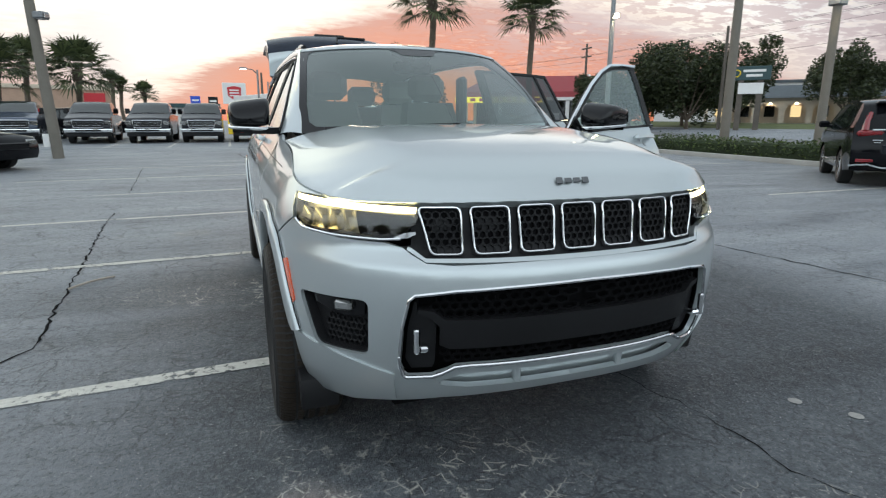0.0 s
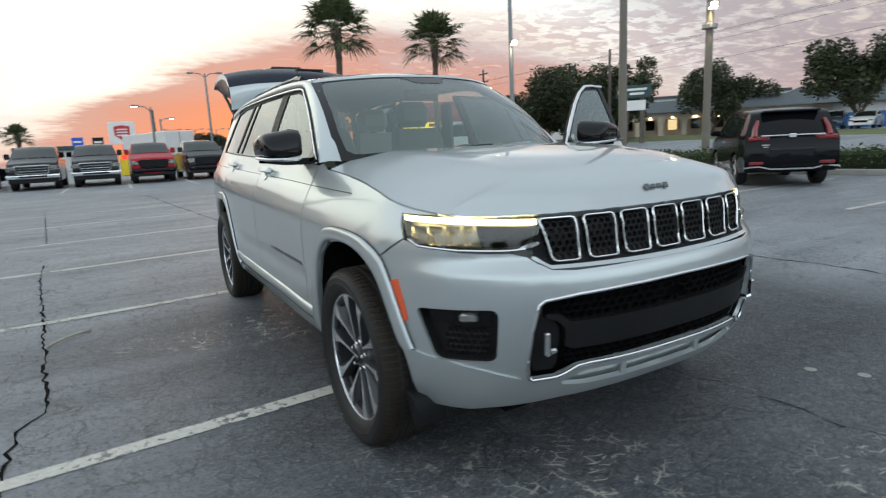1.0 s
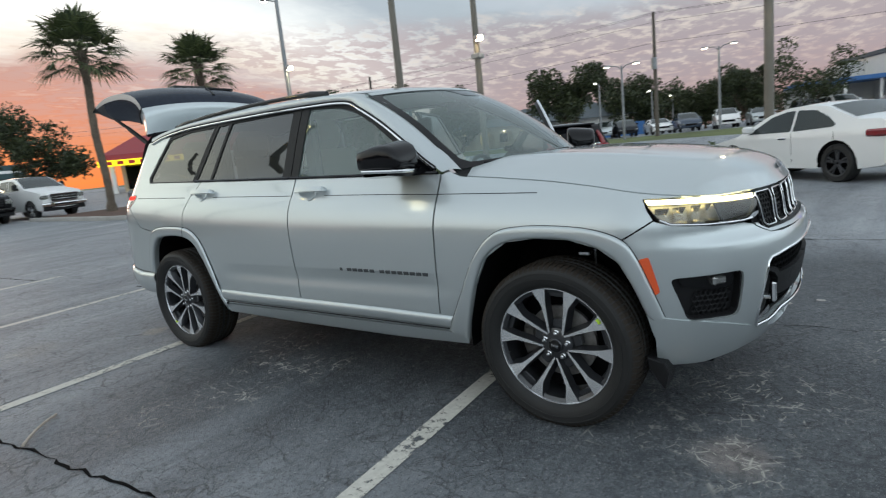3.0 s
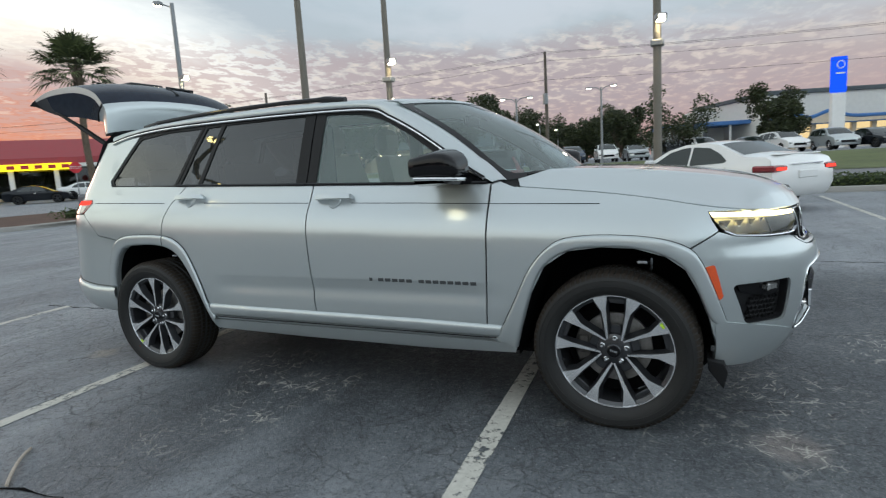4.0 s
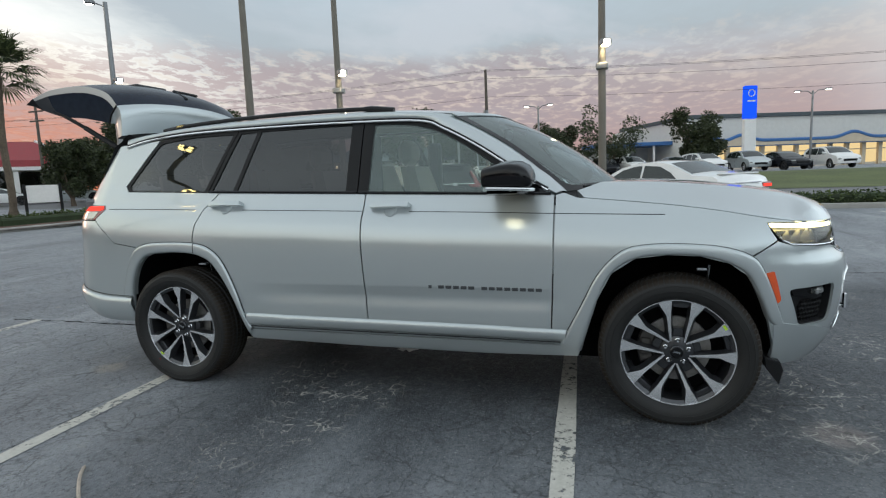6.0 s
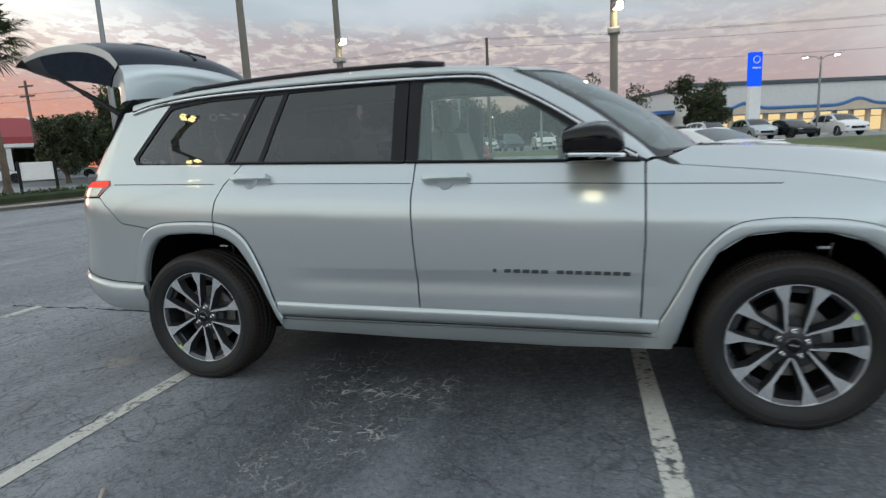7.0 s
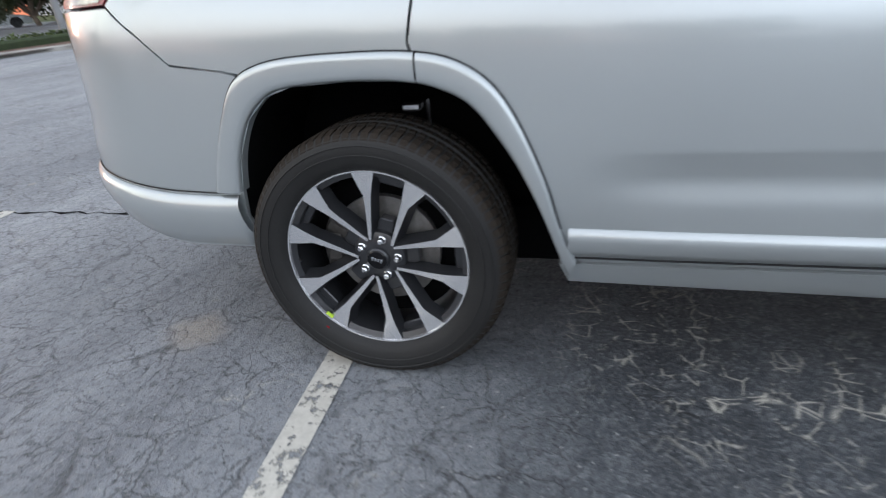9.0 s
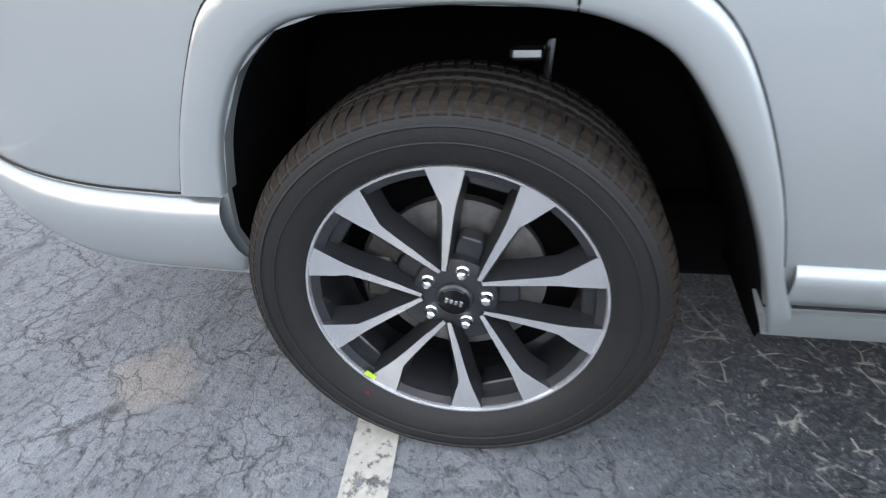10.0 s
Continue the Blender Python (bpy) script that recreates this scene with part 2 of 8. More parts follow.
    bright = n.math("MULTIPLY", n.ramp(grit, [(0.62, 0.0), (0.70, 1.0)]), 0.75)
    col = n.mix(bright, col, (0.42, 0.41, 0.40, 1))
    # two small patches where grit and dry mud lie
    for x, y, reach, tint in ((-0.83, 3.88, 0.16, (0.40, 0.34, 0.27, 1)), (-0.91, -0.72, 0.20, (0.34, 0.29, 0.26, 1)), (-1.55, 4.5, 0.3, (0.26, 0.25, 0.23, 1))):
        d = n("ShaderNodeVectorMath", bent, (x + 0.075, y + 0.075, 0), operation="DISTANCE").outputs["Value"]
        spot = n("ShaderNodeMapRange", d, reach, reach * 0.3, interpolation_type="SMOOTHSTEP").outputs[0]
        col = n.mix(n.math("MULTIPLY", spot, n.ramp(grit, [(0.40, 0.1), (0.55, 0.8)])), col, tint)
    clods = n.ramp(n.noise(n("ShaderNodeMapping", at, (3.1, 9.7, 0)), 30.0, 5.0, 0.75), [(0.38, (0.72, 0.73, 0.75)), (0.50, (0.97, 0.99, 1.02)), (0.62, (1.0, 1.0, 1.0))])
    col = n.mix(1.0, col, clods, "MULTIPLY")
    flecks = n.ramp(n.noise(n("ShaderNodeMapping", at, (5.1, 1.7, 0)), 58.0, 3.0, 0.6), [(0.64, 0.0), (0.70, 0.8)])
    col = n.mix(flecks, col, (0.40, 0.40, 0.39, 1))
    col = n.mix(n.math("MULTIPLY", dark, 0.72), col, (0.016, 0.016, 0.018, 1))
    col = n.mix(n.math("MULTIPLY", pale, 1.0), col, (0.52, 0.50, 0.44, 1))
    height = n.math("ADD", n.math("MULTIPLY", stones.outputs["Distance"], 0.45), n.math("MULTIPLY", grit, 0.8))
    height = n.math("SUBTRACT", height, n.math("MULTIPLY", dark, 0.9))
    height = n.math("ADD", height, n.math("MULTIPLY", pits, 0.7))
    gloss = n.math("ADD", 0.34, n.math("ADD", n.math("MULTIPLY", mid, 0.26), n.math("MULTIPLY", rubbed, 0.18)))
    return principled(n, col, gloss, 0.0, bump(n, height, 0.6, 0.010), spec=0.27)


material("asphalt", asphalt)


def line_paint(n):
    at = n("ShaderNodeTexCoord").outputs["Object"]
    wear = n.noise(at, 22.0, 6.0, 0.7)
    broad = n.noise(at, 3.0, 4.0)
    mask = n.ramp(n.math("ADD", n.math("MULTIPLY", wear, 0.7), n.math("MULTIPLY", broad, 0.3)), [(0.40, 0.0), (0.47, 1.0)])
    col = n.mix(n.noise(at, 40.0), (0.36, 0.35, 0.31, 1), (0.66, 0.64, 0.58, 1))
    shader = principled(n, col, 0.6, 0.0, bump(n, wear, 0.4, 0.004))
    return n("ShaderNodeMixShader", mask, n("ShaderNodeBsdfTransparent"), shader).outputs[0]


material("line_paint", line_paint)


def leafy(name, dark, light):
    def build(n):
        pick = n("ShaderNodeNewGeometry").outputs["Random Per Island"]
        at = place_of(n)
        col = n.ramp(n.math("ADD", n.math("MULTIPLY", pick, 0.6), n.math("MULTIPLY", n.noise(at, 0.8), 0.4)), [(0.2, dark), (0.8, light)])
        lit = n("ShaderNodeBsdfTranslucent", col)
        return n("ShaderNodeMixShader", 0.25, principled(n, col, 0.55), lit).outputs[0]

    return material(name, build)


paint("silver_paint", (0.475, 0.515, 0.525), 0.58, 0.31, 0.0, 0.04)
paint("black_paint", (0.004, 0.0045, 0.006), 0.0, 0.08, 0.001, 0.003, 0.0, 0.20)
paint("white_paint", (0.78, 0.78, 0.77), 0.0, 0.3, 0.01)
paint("red_paint", (0.34, 0.006, 0.016), 0.0, 0.15, 0.003, 0.008, 0.0, 0.3)
paint("blue_grey_paint", (0.035, 0.052, 0.085), 0.3, 0.22, 0.02, 0.03, 0.3)
paint("granite_paint", (0.007, 0.009, 0.013), 0.0, 0.12, 0.004, 0.008, 0.0, 0.35)
plain("gloss_black", (0.004, 0.004, 0.005), 0.08, 0.0, 40, 0.2, 0.01, spec=0.32)
plain("matte_black", (0.010, 0.010, 0.011), 0.5, 0.0, 300, 0.25, 0.3, spec=0.22)
plain("badge_grey", (0.12, 0.125, 0.13), 0.3, 0.7, 100, 0.1, 0.05)
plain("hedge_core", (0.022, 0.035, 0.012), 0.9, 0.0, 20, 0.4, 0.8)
# deep black for liners, nets and gaps, with recess shade put in
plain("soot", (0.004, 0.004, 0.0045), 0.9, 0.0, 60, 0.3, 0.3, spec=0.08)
plain("chrome", (0.82, 0.83, 0.84), 0.08, 1.0, 80, 0.04, 0.01)
plain("satin_metal", (0.62, 0.63, 0.65), 0.22, 1.0, 400, 0.06, 0.05)
plain("machined_alloy", (0.70, 0.71, 0.73), 0.24, 0.75, 500, 0.04, 0.04, 0.4)
plain("brake_steel", (0.26, 0.25, 0.24), 0.4, 0.6, 60, 0.25, 0.2)
plain("dark_alloy", (0.050, 0.052, 0.057), 0.32, 0.6, 300, 0.15, 0.05, 0.4)
plain("iron", (0.10, 0.095, 0.09), 0.5, 0.8, 60, 0.25, 0.3)
plain("tyre_rubber", (0.018, 0.018, 0.018), 0.55, 0.0, 220, 0.2, 0.25, spec=0.33, wear=5.0)
plain("worn_rubber", (0.026, 0.020, 0.015), 0.8, 0.0, 160, 0.35, 0.4, spec=0.2)
plain("cream_leather", (0.46, 0.43, 0.38), 0.5, 0.0, 180, 0.08, 0.2)
plain("trim_grey", (0.11, 0.115, 0.125), 0.6, 0.0, 200, 0.1, 0.2)
plain("rear_glass", (0.016, 0.022, 0.036), 0.25, 0.0, 20, 0.2, 0.01, 0.0, spec=0.25)
plain("gate_trim", (0.030, 0.033, 0.040), 0.5, 0.0, 200, 0.12, 0.2)
plain("headliner", (0.50, 0.48, 0.44), 0.85, 0.0, 250, 0.06, 0.2)
plain("concrete", (0.30, 0.29, 0.27), 0.8, 0.0, 60, 0.2, 0.4)
plain("pole_concrete", (0.17, 0.155, 0.13), 0.75, 0.0, 40, 0.15, 0.3)
plain("pole_wood", (0.10, 0.085, 0.07), 0.8, 0.0, 40, 0.25, 0.4)
plain("pole_metal", (0.24, 0.25, 0.26), 0.5, 0.5, 60, 0.1, 0.1)
plain("bark", (0.10, 0.075, 0.055), 0.9, 0.0, 18, 0.35, 0.8)
plain("palm_bark", (0.12, 0.095, 0.07), 0.9, 0.0, 14, 0.35, 0.9)
plain("road_asphalt", (0.14, 0.14, 0.145), 0.7, 0.0, 90, 0.15, 0.3)
plain("mulch", (0.09, 0.05, 0.035), 0.95, 0.0, 25, 0.4, 0.9)
plain("white_wall", (0.62, 0.61, 0.58), 0.7, 0.0, 12, 0.06, 0.1)
plain("cream_wall", (0.55, 0.47, 0.36), 0.75, 0.0, 14, 0.08, 0.2)
plain("tan_wall", (0.42, 0.28, 0.20), 0.8, 0.0, 10, 0.1, 0.2)
plain("slate_roof", (0.07, 0.085, 0.095), 0.7, 0.0, 30, 0.2, 0.4)
plain("red_roof", (0.26, 0.022, 0.028), 0.55, 0.0, 20, 0.12, 0.2)
plain("sign_blue", (0.02, 0.08, 0.55), 0.4, 0.0, 10, 0.05, 0.05)
plain("sign_teal", (0.025, 0.06, 0.065), 0.5, 0.0, 10, 0.1, 0.05)
plain("sign_red", (0.50, 0.02, 0.03), 0.4, 0.0, 10, 0.05, 0.05)
plain("sign_white", (0.75, 0.74, 0.72), 0.4, 0.0, 10, 0.05, 0.05)
plain("sign_yellow", (0.80, 0.58, 0.02), 0.45, 0.0, 10, 0.05, 0.05)
plain("canopy_blue", (0.04, 0.14, 0.36), 0.5, 0.0, 10, 0.08, 0.05)
plain("container_white", (0.66, 0.66, 0.65), 0.5, 0.0, 6, 0.06, 0.1)
plain("amber_lens", (0.75, 0.09, 0.01), 0.12, 0.0, 200, 0.15, 0.2, 1.0)
plain("red_lens", (0.20, 0.004, 0.008), 0.12, 0.0, 200, 0.15, 0.2, 1.0)
plain("lamp_cup", (0.70, 0.65, 0.52), 0.22, 0.85, 60, 0.25, 0.2)
plain("lamp_inner", (0.22, 0.205, 0.16), 0.25, 0.4, 60, 0.3, 0.1)
plain("lamp_bowl", (0.40, 0.40, 0.39), 0.15, 0.9, 60, 0.2, 0.1)
plain("green_tag", (0.50, 0.75, 0.05), 0.6, 0.0, 60, 0.1, 0.1)
plain("dead_stick", (0.42, 0.36, 0.30), 0.8, 0.0, 60, 0.2, 0.3)
plain("grass", (0.088, 0.108, 0.032), 0.9, 0.0, 9, 0.4, 0.6, wear=0.3)
glass("clear_glass", (0.78, 0.86, 0.82))
glass("screen_glass", (0.42, 0.53, 0.52), haze=0.15)
glass("door_glass", (0.66, 0.76, 0.66), haze=0.17)
glass("dark_glass", (0.10, 0.105, 0.11), 1.0, haze=0.015)
glass("car_glass", (0.05, 0.06, 0.07), 0.95, haze=0.05)
glass("lens_glass", (0.95, 0.95, 0.95))
glowing("daytime_light", (1.0, 0.86, 0.40), 4.0)
glowing("lot_lamp", (1.0, 0.80, 0.48), 45.0)
glowing("far_lamp", (1.0, 0.82, 0.55), 14.0)
glowing("yellow_lamp", (1.0, 0.78, 0.30), 9.0)
glowing("shop_light", (1.0, 0.74, 0.36), 0.42)
glowing("lit_red", (1.0, 0.06, 0.04), 0.8)
glowing("lit_sign_blue", (0.012, 0.085, 0.85), 0.6)
glowing("lit_yellow", (1.0, 0.72, 0.02), 0.9)
leafy("palm_leaf", (0.028, 0.042, 0.020), (0.115, 0.140, 0.055))
leafy("tree_leaf", (0.018, 0.027, 0.011), (0.065, 0.080, 0.030))
leafy("hedge_leaf", (0.020, 0.040, 0.010), (0.090, 0.125, 0.030))

# ---- shaping tools ----
from mathutils.geometry import delaunay_2d_cdt


class Shape:
    """Corners and faces of one mesh, gathered piece by piece; mat numbers the material slot."""

    def __init__(self):
        self.v, self.f, self.m = [], [], []

    def add(self, verts, faces, mat=0, m=None):
        k = len(self.v)
        self.v += [tuple(m @ Vector(p)) if m is not None else tuple(p) for p in verts]
        self.f += [tuple(k + i for i in face) for face in faces]
        self.m += [mat] * len(faces)
        return self

    def box(self, lo, hi, r=0.0, mat=0, m=None):
        """A box from corner to corner, its edges cut off by r."""
        (x0, y0, z0), (x1, y1, z1) = lo, hi
        if r <= 0:
            vs = [(x, y, z) for x in (x0, x1) for y in (y0, y1) for z in (z0, z1)]
            return self.add(vs, [(0, 1, 3, 2), (4, 6, 7, 5), (0, 4, 5, 1), (2, 3, 7, 6), (0, 2, 6, 4), (1, 5, 7, 3)], mat, m)
        r = min(r, 0.49 * min(x1 - x0, y1 - y0, z1 - z0))
        vs, ids = [], {}
        for i, (x, sx) in enumerate(((x0, 1), (x1, -1))):
            for j, (y, sy) in enumerate(((y0, 1), (y1, -1))):
                for k, (z, sz) in enumerate(((z0, 1), (z1, -1))):
                    for a, p in enumerate(((x, y + sy * r, z + sz * r), (x + sx * r, y, z + sz * r), (x + sx * r, y + sy * r, z))):
                        ids[i, j, k, a] = len(vs)
                        vs.append(p)
        fs = []
        for i in (0, 1):
            quad = [ids[i, 0, 0, 0], ids[i, 0, 1, 0], ids[i, 1, 1, 0], ids[i, 1, 0, 0]]
            fs.append(quad if i == 0 else quad[::-1])
            quad = [ids[0, i, 0, 1], ids[1, i, 0, 1], ids[1, i, 1, 1], ids[0, i, 1, 1]]
            fs.append(quad if i == 0 else quad[::-1])
            quad = [ids[0, 0, i, 2], ids[0, 1, i, 2], ids[1, 1, i, 2], ids[1, 0, i, 2]]
            fs.append(quad if i == 0 else quad[::-1])
        for a in (0, 1):
            for b in (0, 1):
                fs.append([ids[a, b, 0, 0], ids[a, b, 1, 0], ids[a, b, 1, 1], ids[a, b, 0, 1]])
                fs.append([ids[a, 0, b, 0], ids[a, 1, b, 0], ids[a, 1, b, 2], ids[a, 0, b, 2]])
                fs.append([ids[0, a, b, 1], ids[1, a, b, 1], ids[1, a, b, 2], ids[0, a, b, 2]])
        for i in (0, 1):
            for j in (0, 1):
                for k in (0, 1):
                    fs.append([ids[i, j, k, 0], ids[i, j, k, 1], ids[i, j, k, 2]])
        return self.add(vs, fs, mat, m)

    def grid(self, rows, mat=0, m=None, closed=False, shut=False):
        """A skin over rows of points; closed joins each row's end to its start, shut the last row to the first."""
        n = len(rows[0])
        vs = [p for row in rows for p in row]
        fs = []
        for i in range(len(rows) if shut else len(rows) - 1):
            for j in range(n if closed else n - 1):
                a, b = i * n + j, i * n + (j + 1) % n
                c = ((i + 1) % len(rows)) * n
                fs.append((a, b, c + (j + 1) % n, c + j))
        return self.add(vs, fs, mat, m)

    def lathe(self, profile, axis="x", seg=48, mat=0, m=None, shut=False):
        """profile: (radius, along the axis) pairs, turned about the axis."""
        rows = []
        for r, h in profile:
            row = []
            for i in range(seg):
                a = 2 * math.pi * i / seg
                c, s = r * math.cos(a), r * math.sin(a)
                row.append((h, c, s) if axis == "x" else (c, h, s) if axis == "y" else (c, s, h))
            rows.append(row)
        return self.grid(rows, mat, m, closed=True, shut=shut)

    def disc(self, r, h, axis="x", seg=32, mat=0, m=None):
        pts = []
        for i in range(seg):
            a = 2 * math.pi * i / seg
            c, s = r * math.cos(a), r * math.sin(a)
            pts.append((h, c, s) if axis == "x" else (c, h, s) if axis == "y" else (c, s, h))
        return self.add(pts, [tuple(range(seg))], mat, m)

    def tube(self, pts, r, seg=8, mat=0, m=None, caps=True, closed=False):
        """A round bar along pts; r is one radius or one for each point."""
        pts = [Vector(p) for p in pts]
        rs = r if isinstance(r, (list, tuple)) else [r] * len(pts)
        rows, last = [], None
        for i, p in enumerate(pts):
            a = pts[i - 1] if i or closed else pts[0]
            b = pts[(i + 1) % len(pts)] if i < len(pts) - 1 or closed else pts[-1]
            t = (b - a).normalized()
            side = t.orthogonal().normalized() if last is None else (last - last.dot(t) * t).normalized()
            last = side
            up = t.cross(side)
            rows.append([tuple(p + rs[i] * (math.cos(2 * math.pi * k / seg) * side + math.sin(2 * math.pi * k / seg) * up)) for k in range(seg)])
        self.grid(rows, mat, m, closed=True, shut=closed)
        if caps and not closed:
            self.add(rows[0], [tuple(reversed(range(seg)))], mat, m)
            self.add(rows[-1], [tuple(range(seg))], mat, m)
        return self

    def prism(self, poly, lo, hi, axis="x", r=0.0, mat=0, m=None):
        """A flat outline, given in the two other axes, pushed from lo to hi; r cuts the edges."""

        def put(p, h):
            return (h, p[0], p[1]) if axis == "x" else (p[0], h, p[1]) if axis == "y" else (p[0], p[1], h)

        k = len(poly)
        if r > 0:
            inner = inset(poly, r)
            rows = [[put(p, lo) for p in inner], [put(p, lo + r) for p in poly], [put(p, hi - r) for p in poly], [put(p, hi) for p in inner]]
        else:
            rows = [[put(p, lo) for p in poly], [put(p, hi) for p in poly]]
        self.grid(rows, mat, m, closed=True)
        tris = fill(rows and (inner if r > 0 else poly))
        self.add(rows[0], [t[::-1] for t in tris], mat, m)
        self.add(rows[-1], tris, mat, m)
        return self

    def mesh(self, name, mats, sharp=35.0, smooth=True):
        me = bpy.data.meshes.new(name)
        me.from_pydata(self.v, [], self.f)
        for mat in mats if isinstance(mats, (list, tuple)) else [mats]:
            me.materials.append(MATS[mat])
        me.polygons.foreach_set("material_index", self.m)
        bm = bmesh.new()
        bm.from_mesh(me)
        bmesh.ops.recalc_face_normals(bm, faces=bm.faces)
        bm.to_mesh(me)
        bm.free()
        me.polygons.foreach_set("use_smooth", [smooth] * len(me.polygons))
        if smooth:
            me.set_sharp_from_angle(angle=radians(sharp))
        return me


def fill(poly):
    """Triangles over a plain outline."""
    from mathutils.geometry import tessellate_polygon
    return [tuple(t) for t in tessellate_polygon([[Vector((p[0], p[1], 0)) for p in poly]])]


def inset(poly, r):
    area = sum(a[0] * b[1] - b[0] * a[1] for a, b in zip(poly, poly[1:] + poly[:1]))
    s = 1 if area > 0 else -1
    out = []
    for i, p in enumerate(poly):
        a, b = Vector(poly[i - 1]), Vector(poly[(i + 1) % len(poly)])
        p = Vector(p)
        d1, d2 = (p - a).normalized(), (b - p).normalized()
        n1, n2 = Vector((-d1.y, d1.x)), Vector((-d2.y, d2.x))
        n = n1 + n2
        k = max(0.4, 1 + n1.dot(n2))
        out.append(tuple(p + s * r * n / k))
    return out


def rounded(poly, r, seg=4):
    """The outline with its corners rounded; r is one radius or one for each corner."""
    out = []
    for i, p in enumerate(poly):
        rad = r[i] if isinstance(r, (list, tuple)) else r
        p, a, b = Vector(p), Vector(poly[i - 1]), Vector(poly[(i + 1) % len(poly)])
        if rad <= 0:
            out.append(tuple(p))
            continue
        u, w = (a - p), (b - p)
        d = min(rad, 0.48 * u.length, 0.48 * w.length)
        s, e = p + u.normalized() * d, p + w.normalized() * d
        for k in range(seg + 1):
            t = k / seg
            out.append(tuple((1 - t) ** 2 * s + 2 * t * (1 - t) * p + t * t * e))
    return out


def curve(pts, per=6):
    """A smooth line through the points."""
    pts = [Vector(p) for p in pts]
    out = []
    for i in range(len(pts) - 1):
        p0, p1, p2, p3 = pts[max(0, i - 1)], pts[i], pts[i + 1], pts[min(len(pts) - 1, i + 2)]
        for k in range(per):
            t = k / per
            out.append(tuple(0.5 * (2 * p1 + (p2 - p0) * t + (2 * p0 - 5 * p1 + 4 * p2 - p3) * t * t + (3 * p1 - p0 - 3 * p2 + p3) * t ** 3)))
    return out + [tuple(pts[-1])]


def dense(loop, step):
    out = []
    for a, b in zip(loop, loop[1:] + loop[:1]):
        k = max(1, int(math.ceil(math.hypot(b[0] - a[0], b[1] - a[1]) / step)))
        out += [(a[0] + (b[0] - a[0]) * i / k, a[1] + (b[1] - a[1]) * i / k) for i in range(k)]
    return out


def within(px, py, loop):
    """Which of the points lie inside the outline."""
    q = np.array(loop)
    r = np.roll(q, -1, axis=0)
    inside = np.zeros(px.shape, bool)
    for (x0, y0), (x1, y1) in zip(q, r):
        if y0 == y1:
            continue
        cross = ((y0 > py) != (y1 > py)) & (px < (x1 - x0) * (py - y0) / (y1 - y0) + x0)
        inside ^= cross
    return inside


def skin(name, mats, surf, outer, holes=(), step=0.03, depth=0.014, off=0.0, sides=(1,), back=False, flip=False, fine=0.0, h=2e-3):
    """A panel: the outline filled over a curved surface surf(u, v), with its edges turned in by depth.
    sides: 1 as given, -1 mirrored in x; both in one mesh where it spans the middle. fine: a closer step in v;
    h: the reach over which the surface's slope is taken."""
    loops = [dense(loop, step) for loop in (outer, *holes)]
    us, vs = [p[0] for p in loops[0]], [p[1] for p in loops[0]]
    gu, gv = np.meshgrid(np.arange(min(us) + step / 2, max(us), step), np.arange(min(vs) + (fine or step) / 2, max(vs), fine or step))
    gu, gv = gu.ravel(), gv.ravel()
    keep = within(gu, gv, loops[0])
    for hole in loops[1:]:
        keep &= ~within(gu, gv, hole)
    gu, gv = gu[keep], gv[keep]
    edge = np.array([p for loop in loops for p in loop])
    if len(gu):
        far = np.array([np.min((edge[:, 0] - a) ** 2 + (edge[:, 1] - b) ** 2) for a, b in zip(gu, gv)]) > (0.45 * (fine or step)) ** 2
        gu, gv = gu[far], gv[far]
    points, edges, k = [], [], 0
    for loop in loops:
        points += [Vector(p) for p in loop]
        edges += [(k + i, k + (i + 1) % len(loop)) for i in range(len(loop))]
        k += len(loop)
    points += [Vector((a, b)) for a, b in zip(gu, gv)]
    co, _, faces, *_ = delaunay_2d_cdt(points, edges, [], 0, 1e-6)
    co = [(p.x, p.y) for p in co]
    cx = np.array([sum(co[i][0] for i in f) / len(f) for f in faces])
    cy = np.array([sum(co[i][1] for i in f) / len(f) for f in faces])
    keep = within(cx, cy, loops[0])
    for hole in loops[1:]:
        keep &= ~within(cx, cy, hole)
    faces = [tuple(f)[::-1] if flip else tuple(f) for f, ok in zip(faces, keep) if ok]

    def there(u, v):
        p = Vector(surf(u, v))
        n = (Vector(surf(u + h, v)) - Vector(surf(u - h, v))).cross(Vector(surf(u, v + h)) - Vector(surf(u, v - h)))
        n = -n if flip else n
        return p, n.normalized() if n.length > 1e-12 else Vector((0, 0, 1))

    verts, norms, out = [], [], []
    for u, v in co:
        p, n = there(u, v)
        verts.append(p + off * n), norms.append(n)
    out += [tuple(f) for f in faces]
    if depth:
        for loop in loops:
            base = len(verts)
            area = sum(p[0] * q[1] - q[0] * p[1] for p, q in zip(loop, loop[1:] + loop[:1]))
            turn = (1 if area > 0 else -1) * (1 if loop is loops[0] else -1)
            for i, (u, v) in enumerate(loop):
                p, n = there(u, v)
                a, b = loop[i - 1], loop[(i + 1) % len(loop)]
                t = Vector(surf(*b)) - Vector(surf(*a))
                o = t.cross(n).normalized() if t.length > 1e-9 else n
                du, dv = (b[1] - a[1]) * turn, (a[0] - b[0]) * turn
                k = 1e-3 / max(1e-9, math.hypot(du, dv))
                if o.dot(Vector(surf(u + du * k, v + dv * k)) - Vector(surf(u - du * k, v - dv * k))) < 0:
                    o = -o
                verts += [p + off * n, p + (off - depth) * n]
                norms += [o, o]
            for i in range(len(loop)):
                a, b = base + 2 * i, base + 2 * ((i + 1) % len(loop))
                face = (verts[b] - verts[a]).cross(verts[a + 1] - verts[a])
                out.append((a, b, b + 1, a + 1) if face.dot(norms[a]) > 0 else (a + 1, b + 1, b, a))
